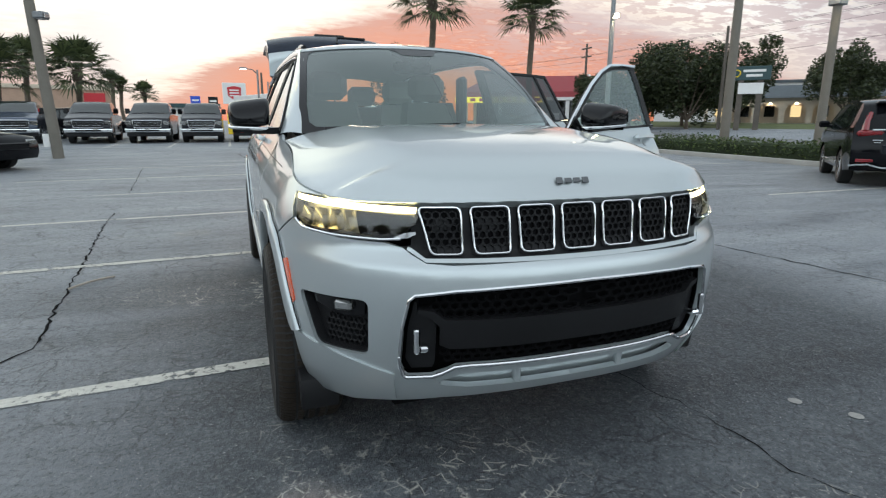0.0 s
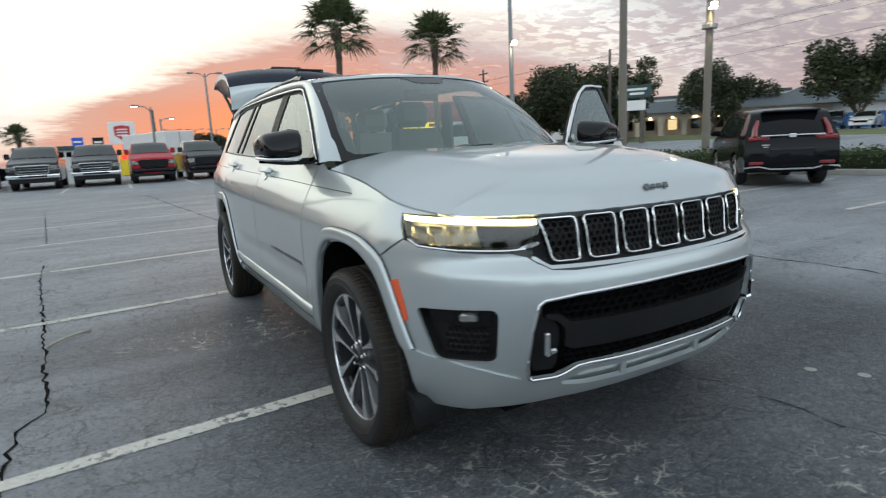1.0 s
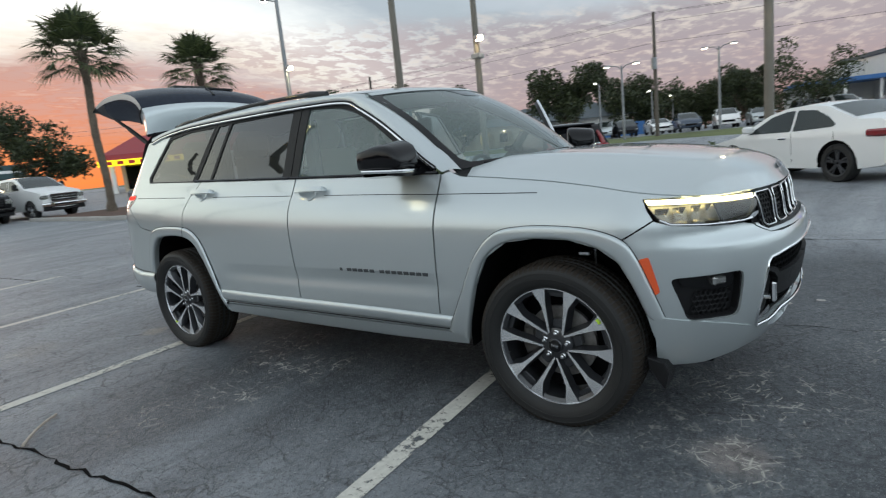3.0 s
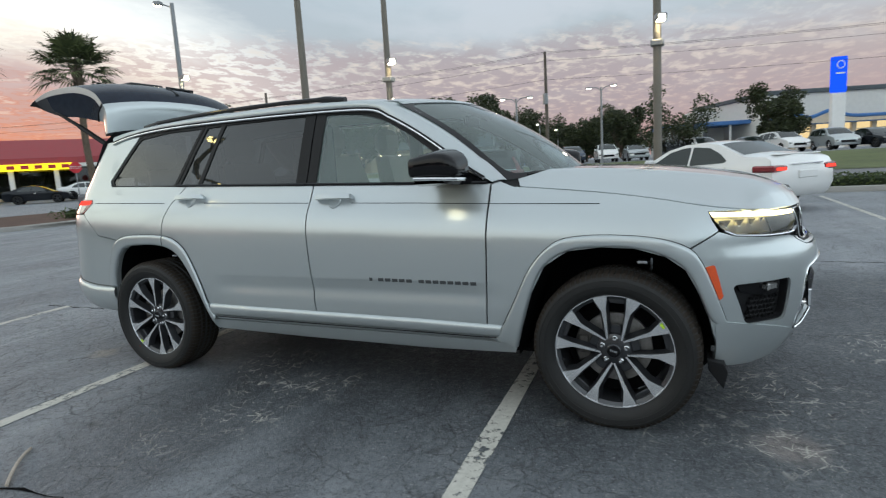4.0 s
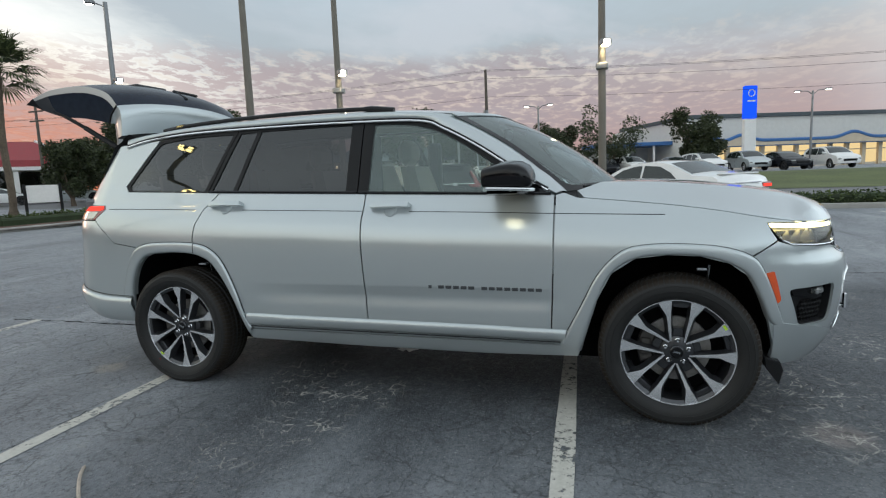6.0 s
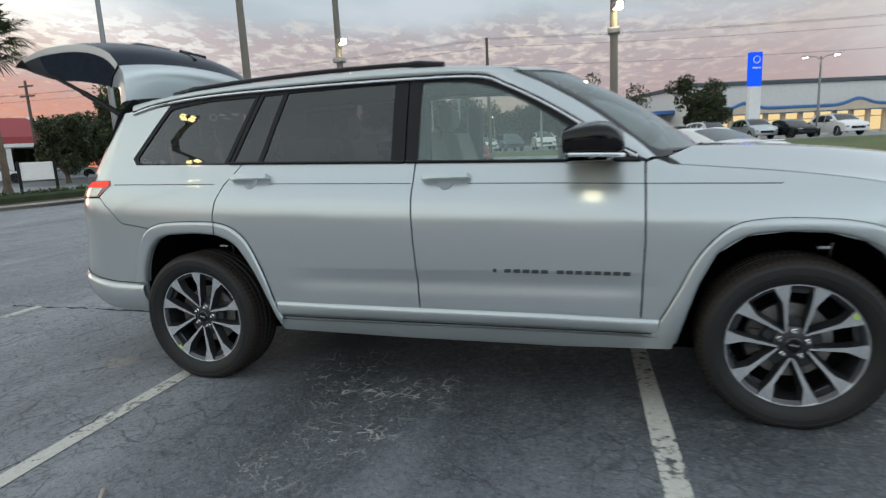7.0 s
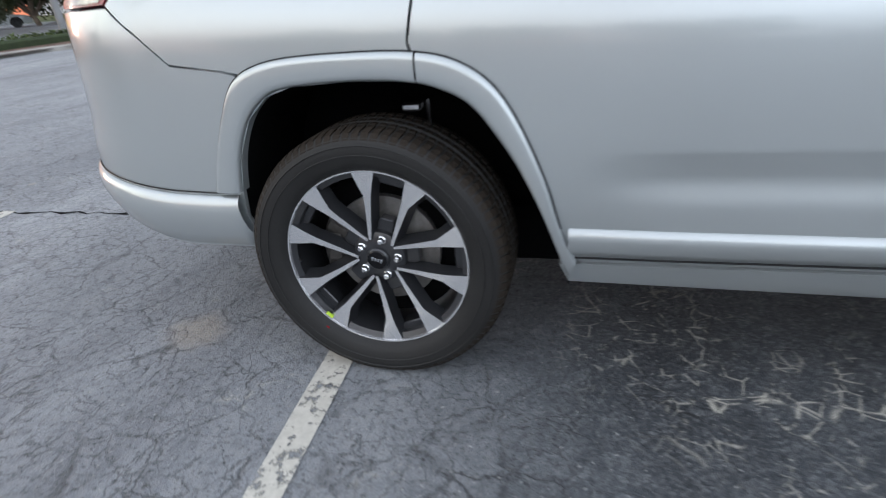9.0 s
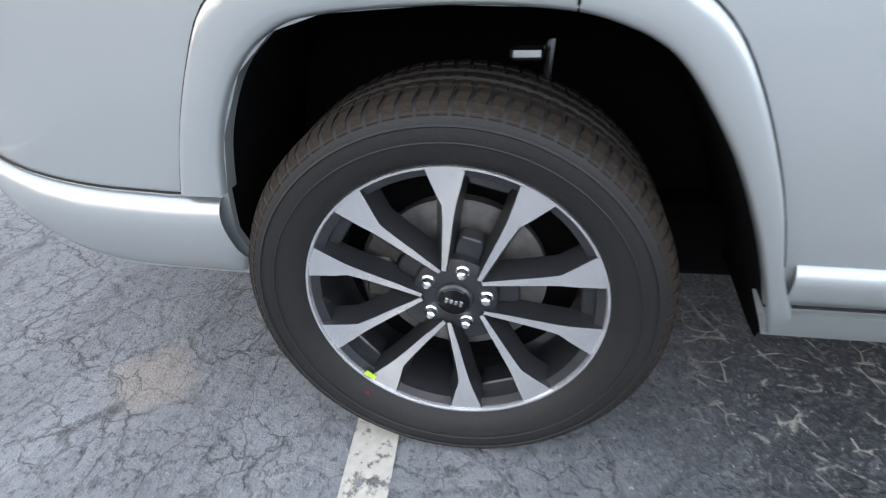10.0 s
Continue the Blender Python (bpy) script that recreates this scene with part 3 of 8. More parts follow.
    if back:
        base = len(verts)
        for u, v in co:
            p, n = there(u, v)
            verts.append(p + (off - depth) * n), norms.append(-n)
        out += [tuple(base + i for i in reversed(f)) for f in faces]
    allv, alln, allf = [], [], []
    for s in sides:
        base = len(allv)
        allv += [(s * p.x, p.y, p.z) for p in verts]
        alln += [(s * n.x, n.y, n.z) for n in norms]
        allf += [tuple(base + i for i in (f if s > 0 else f[::-1])) for f in out]
    me = bpy.data.meshes.new(name)
    me.from_pydata(allv, [], allf)
    me.materials.append(MATS[mats])
    me.polygons.foreach_set("use_smooth", [True] * len(me.polygons))
    me.normals_split_custom_set_from_vertices(alln)
    return me


def thing(name, label, category, group="", at=None, kind=""):
    ob = new(name)
    ob.empty_display_size = 0.1
    if at is not None:
        ob.matrix_world = at
    return tagged(ob, label, category, group, kind)


def part(name, data, mats, parent, label="", at=None, sharp=35.0, smooth=True):
    """One mesh object under a thing or a part."""
    me = data if isinstance(data, bpy.types.Mesh) else data.mesh(name, mats, sharp, smooth)
    ob = new(name, me)
    ob.parent = parent
    if at is not None:
        ob.matrix_basis = at
    return tagged(ob, label)


def single(name, data, mats, label, category="", group="", kind="", at=None, sharp=35.0, smooth=True):
    """A thing or a piece of the setting that is one mesh."""
    ob = new(name, data.mesh(name, mats, sharp, smooth))
    if at is not None:
        ob.matrix_world = at
    return tagged(ob, label, category, group, kind)


def table(knots, v):
    """A smooth line through (place, value) knots."""
    if v <= knots[0][0]:
        return knots[0][1]
    if v >= knots[-1][0]:
        return knots[-1][1]
    n = len(knots)
    for i in range(n - 1):
        (a, p), (b, q) = knots[i], knots[i + 1]
        if v <= b:
            m0 = (q - knots[i - 1][1]) / (b - knots[i - 1][0]) if i else (q - p) / (b - a)
            m1 = (knots[i + 2][1] - p) / (knots[i + 2][0] - a) if i < n - 2 else (q - p) / (b - a)
            h, t = b - a, (v - a) / (b - a)
            return (2 * t ** 3 - 3 * t ** 2 + 1) * p + (t ** 3 - 2 * t ** 2 + t) * h * m0 + (3 * t ** 2 - 2 * t ** 3) * q + (t ** 3 - t ** 2) * h * m1


def ease(a, b, v):
    t = min(1, max(0, (v - a) / (b - a)))
    return t * t * (3 - 2 * t)


# ---- ground ----
def road_side(x, y):
    """How far a place lies beyond the road's far edge."""
    return (x - 24) * 0.985 - (y + 6) * 0.174


def terrain(x, y):
    n = road_side(x, y)
    z = 0.007 * min(max(0, y - 8), 60)
    return z + 0.20 * ease(-9, 0, n) + 0.60 * ease(0, 16, n)


def sheet(name, mat, label, xs, ys, lift=0.0, place=None, category="ground", kind="structure"):
    rows = []
    for y in ys:
        row = []
        for x in xs:
            px, py = place(x, y) if place else (x, y)
            row.append((px, py, terrain(px, py) + lift))
        rows.append(row)
    return single(name, Shape().grid(rows), mat, label, category, kind=kind)


def spread(lo, hi, near, far, middle=0.0):
    """Steps that are fine near the middle and coarse far off."""
    out, v = [], middle
    while v < hi:
        out.append(v)
        v += near + (far - near) * min(1, abs(v - middle) / 120)
    out.append(hi)
    v, low = middle, []
    while v > lo:
        v -= near + (far - near) * min(1, abs(v - middle) / 120)
        low.append(max(v, lo))
    return low[::-1] + out


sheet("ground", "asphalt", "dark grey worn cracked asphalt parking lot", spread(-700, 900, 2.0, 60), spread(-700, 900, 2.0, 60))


def by_road(n, s):
    """From the distance beyond the road's edge and the way along it to x, y."""
    return 24 + 0.985 * n + 0.174 * s, -6 - 0.174 * n + 0.985 * s


sheet("road", "road_asphalt", "pale grey asphalt road beyond the hedge", [-9 + i for i in range(10)], range(-200, 200, 4), 0.02, by_road, "road")
sheet("grass_verge", "grass", "mown dry green grass verge along the road", [0.2 + i for i in range(17)], range(-200, 200, 4), 0.03, by_road, "grass")

# parking lines
def strip(points, width, lift, rough=0.0, seed=0):
    """A flat band along points."""
    rnd = random.Random(seed)
    rows = []
    for i, p in enumerate(points):
        a, b = points[max(0, i - 1)], points[min(len(points) - 1, i + 1)]
        d = Vector((b[0] - a[0], b[1] - a[1])).normalized()
        w = width / 2 * (1 + rough * rnd.uniform(-1, 1))
        z = terrain(*p) + lift
        rows.append([(p[0] - d.y * w, p[1] + d.x * w, z), (p[0] + d.y * w, p[1] - d.x * w, z)])
    return Shape().grid(rows)


def parking_line(x0, y0, x1, y1, width=0.098):
    k = max(2, int(abs(x1 - x0) / 0.25))
    pts = [(x0 + (x1 - x0) * i / k, y0 + (y1 - y0) * i / k) for i in range(k + 1)]
    single("parking_line", strip(pts, width, 0.004, 0.06, int(y0 * 10)), "line_paint", "worn white painted parking line on asphalt", "parking line", "parking lines", "structure")


for y0, y1 in ((0.43, 0.63), (3.165, 3.345), (5.75, 6.02), (8.55, 8.80), (11.35, 11.6), (14.1, 14.35)):
    parking_line(-5.2, y0 - 0.17, 0.25, y1)
for y in (-6.0, -3.1, 2.1, 4.9, 7.95, 10.7):
    parking_line(7.7, y, 13.2, y + 0.05)
for x in (-11.6, -8.7, -6.1, -3.65, -1.2, 1.35, 3.8, 6.3):
    single("parking_line", strip([(x, 24.6 + i * 0.5) for i in range(12)], 0.11, 0.004, 0.05, int(x * 7)), "line_paint", "worn white painted parking line on asphalt", "parking line", "parking lines", "structure")


def crack(points, width, seed, label):
    rnd = random.Random(seed)
    line = []
    for a, b in zip(points, points[1:]):
        k = max(2, int(math.dist(a, b) / 0.07))
        line += [(a[0] + (b[0] - a[0]) * i / k + rnd.uniform(-1, 1) * 0.02, a[1] + (b[1] - a[1]) * i / k + rnd.uniform(-1, 1) * 0.02) for i in range(k)]
    single("crack", strip(line, width, 0.003, 0.75, seed), "soot", label, "crack", kind="structure")


crack([(-2.28, -0.6), (-2.3, 1.0), (-2.2, 1.15), (-2.3, 2.3), (-2.4, 3.4), (-2.6, 5.3), (-2.8, 8.5), (-3.3, 14.2)], 0.013, 3, "long dark crack across the asphalt")
crack([(0.55, 0.5), (0.7, -0.2), (0.8, -0.7), (0.8, -1.1), (0.92, -1.4), (0.95, -2.6)], 0.005, 5, "thin dark crack in the asphalt")
crack([(0.28, 4.2), (0.25, 5.0), (0.22, 6.7), (0.0, 8.4), (-0.5, 14.0), (-0.9, 19.3)], 0.022, 8, "dark tarred seam between asphalt lanes")
crack([(3.5, 2.6), (3.6, 1.9), (3.8, 0.5), (3.7, -2.0), (3.9, -6.0)], 0.018, 9, "dark tarred seam between asphalt lanes")

# ---- the silver SUV: its surfaces ----
SHOULDER = [(0.78, 0.949), (0.87, 0.949), (0.95, 0.943), (1.02, 0.924), (1.08, 0.896), (1.12, 0.872), (1.16, 0.852), (1.20, 0.833), (1.24, 0.812), (1.30, 0.785), (1.45, 0.722), (1.60, 0.653), (1.70, 0.60)]
# the doors: a ledge low down, hollow above it up to the crease under the name
DOOR = [(0.28, 0.865), (0.31, 0.890), (0.35, 0.905), (0.40, 0.924), (0.44, 0.936), (0.48, 0.9405), (0.52, 0.9420), (0.550, 0.9424), (0.566, 0.9415), (0.580, 0.9396), (0.594, 0.9374), (0.606, 0.9360), (0.616, 0.9356), (0.628, 0.9362), (0.65, 0.9396), (0.676, 0.9442), (0.684, 0.9457), (0.690, 0.9463), (0.70, 0.9467)] + SHOULDER
PLAIN = [(0.28, 0.865), (0.31, 0.890), (0.35, 0.905), (0.40, 0.922), (0.50, 0.938), (0.60, 0.945), (0.70, 0.948)] + SHOULDER
FENDER = PLAIN[:11] + [(1.08, 0.898), (1.12, 0.872), (1.16, 0.838), (1.19, 0.80), (1.215, 0.75), (1.235, 0.68), (1.25, 0.60)]
NOSE = [(0.24, 0.50), (0.30, 0.57), (0.36, 0.62), (0.45, 0.670), (0.55, 0.70), (0.66, 0.715), (0.76, 0.715), (0.82, 0.70), (0.86, 0.655), (0.90, 0.645), (0.97, 0.635), (1.02, 0.615), (1.08, 0.57), (1.14, 0.50)]
TAIL = [(0.36, 0.44), (0.42, 0.50), (0.50, 0.56), (0.60, 0.60), (0.68, 0.60), (0.80, 0.56), (1.00, 0.54), (1.10, 0.54), (1.24, 0.46), (1.45, 0.32), (1.62, 0.14)]
NOSE_AT, TAIL_AT = -0.2, 3.72


def half_width(y, z):
    zz = z - 0.034 * (y - 1.5) * ease(0.7, 1.05, z)
    k = ease(0.45, 0.75, y) * (1 - ease(2.25, 2.55, y))
    side = PLAIN if y > 1.5 else None
    w0 = table(PLAIN, zz) if side else table(FENDER, zz) * (1 - ease(0.1, 0.62, y)) + table(PLAIN, zz) * ease(0.1, 0.62, y)
    w = k * table(DOOR, zz) + (1 - k) * w0
    if y < 0.9:
        w *= 1 - 0.012 * ((0.9 - y) / 1.1) ** 2
    if y > 2.5:
        w *= 1 - 0.055 * ((y - 2.5) / 1.2) ** 2
    return w


def hull(u, z):
    """The body's outside: u from 0 at the middle of the nose, 1.2 + y along the flank, on round the tail."""
    if u < 1:
        u = max(u, -0.02)
        a, b, p = half_width(NOSE_AT, z), table(NOSE, z), 2.7 + 0.2 * ease(0.8, 0.95, z)
        t = abs(u) * math.pi / 2
        return (-math.copysign(a * math.sin(t) ** (2 / p), u), NOSE_AT - b * math.cos(t) ** (2 / 2.05), z)
    y = u - 1.2
    if y <= TAIL_AT:
        return (-half_width(y, z), y, z)
    a, b, t = half_width(TAIL_AT, z), table(TAIL, z), min(1, y - TAIL_AT) * math.pi / 2
    return (-a * math.cos(t) ** (2 / 3.0), TAIL_AT + b * math.sin(t) ** (2 / 2.2), z)


def at_y(y, z):
    """The hull's u at y."""
    if y >= NOSE_AT:
        return 1.2 + y
    return math.acos(min(1, ((NOSE_AT - y) / table(NOSE, z)) ** (2.05 / 2))) / (math.pi / 2)


def flank(*pts):
    return [(at_y(y, z), z) for y, z in pts]


HOOD = [(-0.02, 1.0), (0.0, 1.028), (0.012, 1.052), (0.03, 1.072), (0.08, 1.102), (0.2, 1.146), (0.45, 1.191), (0.77, 1.226), (1.04, 1.240), (1.5, 1.25)]


def nose_line(x):
    """How far forward the bonnet reaches."""
    a = half_width(NOSE_AT, 1.02)
    return NOSE_AT - 0.615 * max(0.0, 1 - min(1, abs(x) / a) ** 2.9) ** (1 / 2.05)


SEAM = [(0.60, 1.016), (0.64, 1.022), (0.8, 1.045), (1.0, 1.082), (1.2, 1.112), (1.4, 1.135), (1.6, 1.156), (1.80, 1.178)]


def seam(u):
    """Where bonnet and wing meet."""
    return hull(u, table(SEAM, u))


SEAM_X = [(p[1], -p[0]) for p in (seam(0.62 + 0.04 * i) for i in range(30))]
SEAM_Z = [(p[1], p[2]) for p in (seam(0.62 + 0.04 * i) for i in range(30))]


def crown(x, y):
    d = max(-0.02, y - nose_line(x))
    ridge = 0.006 * math.exp(-((abs(x) - 0.52) / 0.07) ** 2) * ease(0.05, 0.4, d)
    return table(HOOD, d) - 0.040 * (abs(x) / 0.75) ** 3 * ease(0.0, 0.3, d) + ridge


def hood_z(x, y):
    side, z = table(SEAM_X, y), table(SEAM_Z, y)
    k = min(1.1, max(0.0, (abs(x) - side + 0.34) / 0.34)) ** 2 * ease(SEAM_X[0][0] - 0.10, SEAM_X[0][0], y)
    return crown(x, y) * (1 - k) + z * k + 0.012 * k * (1 - k)


def hood(x, y):
    return (x, y, hood_z(x, y))


ROOF = [(0.95, 1.672), (1.1, 1.703), (1.3, 1.733), (1.7, 1.765), (2.2, 1.778), (2.8, 1.772), (3.3, 1.748), (3.75, 1.705)]


def roof(x, y):
    return (x, y, table(ROOF, y) - 0.05 * (abs(x) / 0.6) ** 2.2)


def windscreen(x, v):
    """v: 0 at the cowl, 1 at the roof."""
    a, b = 0.27 + 0.30 * (x / 0.745) ** 2, 1.03 + 0.21 * (x / 0.64) ** 2
    z0, z1 = 1.212 - 0.02 * (x / 0.745) ** 2, roof(x, b)[2] - 0.003
    bow = 0.035 * math.sin(math.pi * min(1, max(0, v)))
    return (x, a + (b - a) * v - bow * 0.5, z0 + (z1 - z0) * v + bow)


def screen_half(v):
    return 0.745 - 0.105 * v


ARCH_F = [(0.47, 0.355), (0.44, 0.463), (0.385, 0.639), (0.316, 0.777), (0.20, 0.854), (0.048, 0.872), (-0.10, 0.866), (-0.228, 0.832), (-0.312, 0.77), (-0.367, 0.663), (-0.408, 0.555), (-0.444, 0.393)]
FLARE_F = [(0.58, 0.40), (0.54, 0.467), (0.47, 0.602), (0.381, 0.776), (0.264, 0.894), (0.123, 0.925), (-0.057, 0.925), (-0.214, 0.908), (-0.324, 0.868), (-0.378, 0.801), (-0.427, 0.68), (-0.475, 0.54)]
ARCH_R = [(2.545, 0.335), (2.60, 0.50), (2.65, 0.62), (2.70, 0.71), (2.775, 0.81), (2.86, 0.855), (2.95, 0.872), (3.08, 0.877), (3.25, 0.868), (3.33, 0.845), (3.40, 0.785), (3.455, 0.68), (3.48, 0.575), (3.49, 0.49), (3.465, 0.412), (3.44, 0.385)]
FLARE_R = [(2.565, 0.49), (2.602, 0.62), (2.66, 0.76), (2.72, 0.855), (2.80, 0.912), (2.90, 0.938), (3.05, 0.945), (3.25, 0.94), (3.36, 0.92), (3.43, 0.88), (3.48, 0.80), (3.53, 0.69), (3.57, 0.575)]
CUT_FRONT = [(0.606, 1.178), (0.607, 0.845), (0.628, 0.388)]
CUT_MID = [(1.718, 1.222), (1.723, 1.05), (1.714, 0.857), (1.692, 0.388)]
CUT_REAR = [(2.76, 1.258), (2.86, 1.15), (2.905, 1.056), (2.922, 0.96), (2.90, 0.882)]


def nudge(line, dy):
    return [(y + dy, z) for y, z in line]


suv = thing("suv", "silver three-row SUV with raised tailgate and two open doors", "car")


def both(name, mat, outline, holes=(), label="", **more):
    """The same panel on either flank, as two parts."""
    return [part(name, skin(name, mat, hull, outline, holes, sides=(s,), flip=True, **more), None, suv, label) for s in (1, -1)]


# bonnet: its seam with the wing runs from the lamp's top back to the windscreen
steps = [0.64 + 0.035 * i for i in range(32)]
edge = [(p[0] + 0.003, p[1]) for p in map(seam, steps)]
cowl = [(x, windscreen(x, 0)[1] - 0.035) for x in (-0.70, -0.55, -0.4, -0.25, -0.1, 0.0)]
edge = [p for p in edge if p[1] < cowl[0][1] - 0.01]
nose = [(x, nose_line(x) - 0.013) for x in (0.0, -0.1, -0.2, -0.3, -0.4, -0.48, -0.55, -0.61, -0.66, -0.70, -0.735, -0.765) if x > edge[0][0] + 0.01]
part("bonnet", skin("bonnet", "silver_paint", hood, nose + edge + cowl, step=0.03, depth=0.03, sides=(1, -1), h=0.03), None, suv)
# wings
top = [(u, seam(u)[2] - 0.004) for u in steps if u - 1.2 < 0.52]
wing = top + flank((0.56, 1.19)) + flank(*nudge(CUT_FRONT, -0.004)) + flank(*ARCH_F[:9]) + [(0.887, 0.862), (0.76, 0.937), (0.785, 0.98), (0.796, 1.020), (0.72, 1.019)]
both("front_wing", "silver_paint", wing)
# front bumper, open in the middle for the intake and the lower slot
fascia = [(0, 0.828), (0.12, 0.826), (0.24, 0.824), (0.30, 0.830), (0.325, 0.850), (0.345, 0.872), (0.39, 0.886), (0.52, 0.892), (0.69, 0.909), (0.757, 0.931), (0.884, 0.856)]
fascia += flank(*ARCH_F[8:11]) + flank((-0.425, 0.475), (-0.442, 0.40), (-0.43, 0.34)) + [(0.70, 0.305), (0.55, 0.298), (0.40, 0.318), (0.26, 0.342), (0.12, 0.35), (0, 0.352)]
fascia += [(0, 0.392), (0.20, 0.393), (0.262, 0.405), (0.274, 0.416), (0.262, 0.428), (0.222, 0.452), (0.20, 0.458), (0, 0.460), (0, 0.485), (0.20, 0.486), (0.235, 0.482), (0.265, 0.458), (0.29, 0.445), (0.357, 0.438), (0.367, 0.448), (0.376, 0.485), (0.367, 0.62), (0.349, 0.715), (0.333, 0.730), (0.24, 0.745), (0.12, 0.752), (0, 0.755)]
fog = rounded([(0.735, 0.698), (0.462, 0.706), (0.468, 0.512), (0.665, 0.512)], 0.03, 4)
bumper = part("front_bumper", skin("front_bumper", "silver_paint", hull, fascia, [fog], step=0.026, depth=0.02, sides=(1, -1), flip=True), None, suv)
both("fog_pocket", "matte_black", rounded([(0.742, 0.703), (0.455, 0.711), (0.461, 0.507), (0.67, 0.507)], 0.03, 4), off=-0.045, depth=0.0, label="black plastic fog lamp pocket")
both("pocket_wall", "matte_black", fog, [inset(fog, 0.006)], off=-0.012, depth=0.04)
both("fog_shelf", "gloss_black", rounded([(0.70, 0.690), (0.485, 0.696), (0.49, 0.640), (0.56, 0.628), (0.685, 0.655)], 0.008, 2), off=-0.03, depth=0.02)
part("intake_back", skin("intake_back", "soot", hull, [(0, 0.36), (0.27, 0.36), (0.42, 0.42), (0.42, 0.75), (0.25, 0.77), (0, 0.77)], off=-0.07, depth=0, sides=(1, -1), flip=True), None, suv)
part("lip_slot", skin("lip_slot", "silver_paint", hull, [(0, 0.36), (0.28, 0.365), (0.285, 0.44), (0.22, 0.475), (0, 0.48)], off=-0.030, depth=0, sides=(1, -1), flip=True), None, suv, "silver back of the lower slot")
# lower intake: centre beam, its upper lip and side pieces
part("intake_beam", skin("intake_beam", "matte_black", hull, [(0, 0.545), (0.25, 0.545), (0.275, 0.56), (0.275, 0.625), (0.30, 0.655), (0.33, 0.668), (0.33, 0.682), (0.29, 0.676), (0.262, 0.648), (0, 0.645)], off=-0.012, depth=0.05, sides=(1, -1), flip=True), None, suv, "matte black bumper beam")
both("intake_side", "matte_black", [(0.292, 0.452), (0.35, 0.447), (0.368, 0.49), (0.36, 0.61), (0.342, 0.70), (0.335, 0.70), (0.335, 0.665), (0.30, 0.645), (0.285, 0.62), (0.285, 0.48)], off=-0.035, depth=0.03)
# chrome edge of the intake
def on_hull(u, z, off=0.0, s=1):
    p = Vector(hull(u, z))
    h = 2e-3
    n = (Vector(hull(u, z + h)) - Vector(hull(u, z - h))).cross(Vector(hull(u + h, z)) - Vector(hull(u - h, z))).normalized()
    p = p + off * n
    return Vector((s * p.x, p.y, p.z))


def along(path, off, s=1, step=0.02):
    out = []
    for a, b in zip(path, path[1:]):
        k = max(1, int(math.dist(a, b) / step))
        out += [on_hull(a[0] + (b[0] - a[0]) * i / k, a[1] + (b[1] - a[1]) * i / k, off, s) for i in range(k)]
    return out + [on_hull(*path[-1], off, s)]


low_rim = [(0.377, 0.52), (0.377, 0.485), (0.368, 0.450), (0.358, 0.439), (0.29, 0.446), (0.265, 0.459), (0.235, 0.483), (0.20, 0.488), (0, 0.487)]
high_rim = [(0.377, 0.52), (0.369, 0.62), (0.35, 0.715), (0.334, 0.731), (0.24, 0.746), (0.12, 0.753), (0, 0.756)]
left = along(low_rim, 0.002)
shape = Shape().tube(left + [Vector((-p.x, p.y, p.z)) for p in left[-2::-1]], 0.0065, 8)
part("intake_rim", shape, "chrome", suv, "chrome strip round the lower intake")
left = along(high_rim, 0.001)
shape = Shape().tube(left + [Vector((-p.x, p.y, p.z)) for p in left[-2::-1]], 0.0055, 6)
part("intake_rim", shape, "chrome", suv, "thin chrome strip over the lower intake")


def honeycomb(rows_z, u0, u1, cell, off, sides=(1,)):
    """Hexagonal netting laid on the hull."""
    shape = Shape()
    per = 1.25  # metres of nose for one unit of u
    du, dz = cell / per, cell * 0.866
    k = 0
    z = rows_z[0]
    while z < rows_z[1]:
        u = u0 + (du / 2 if k % 2 else 0)
        while u < u1:
            hexa = [(u + 0.56 * du * math.cos(radians(60 * i + 30)), z + 0.56 * cell * math.sin(radians(60 * i + 30))) for i in range(6)]
            core = [(u + 0.40 * du * math.cos(radians(60 * i + 30)), z + 0.40 * cell * math.sin(radians(60 * i + 30))) for i in range(6)]
            for s in sides:
                rows = [[on_hull(max(0.001, a), b, off, s) for a, b in hexa], [on_hull(max(0.001, a), b, off - 0.002, s) for a, b in core], [on_hull(max(0.001, a), b, off - 0.012, s) for a, b in core]]
                shape.grid(rows, closed=True)
            u += du
        z += dz
        k += 1
    return shape


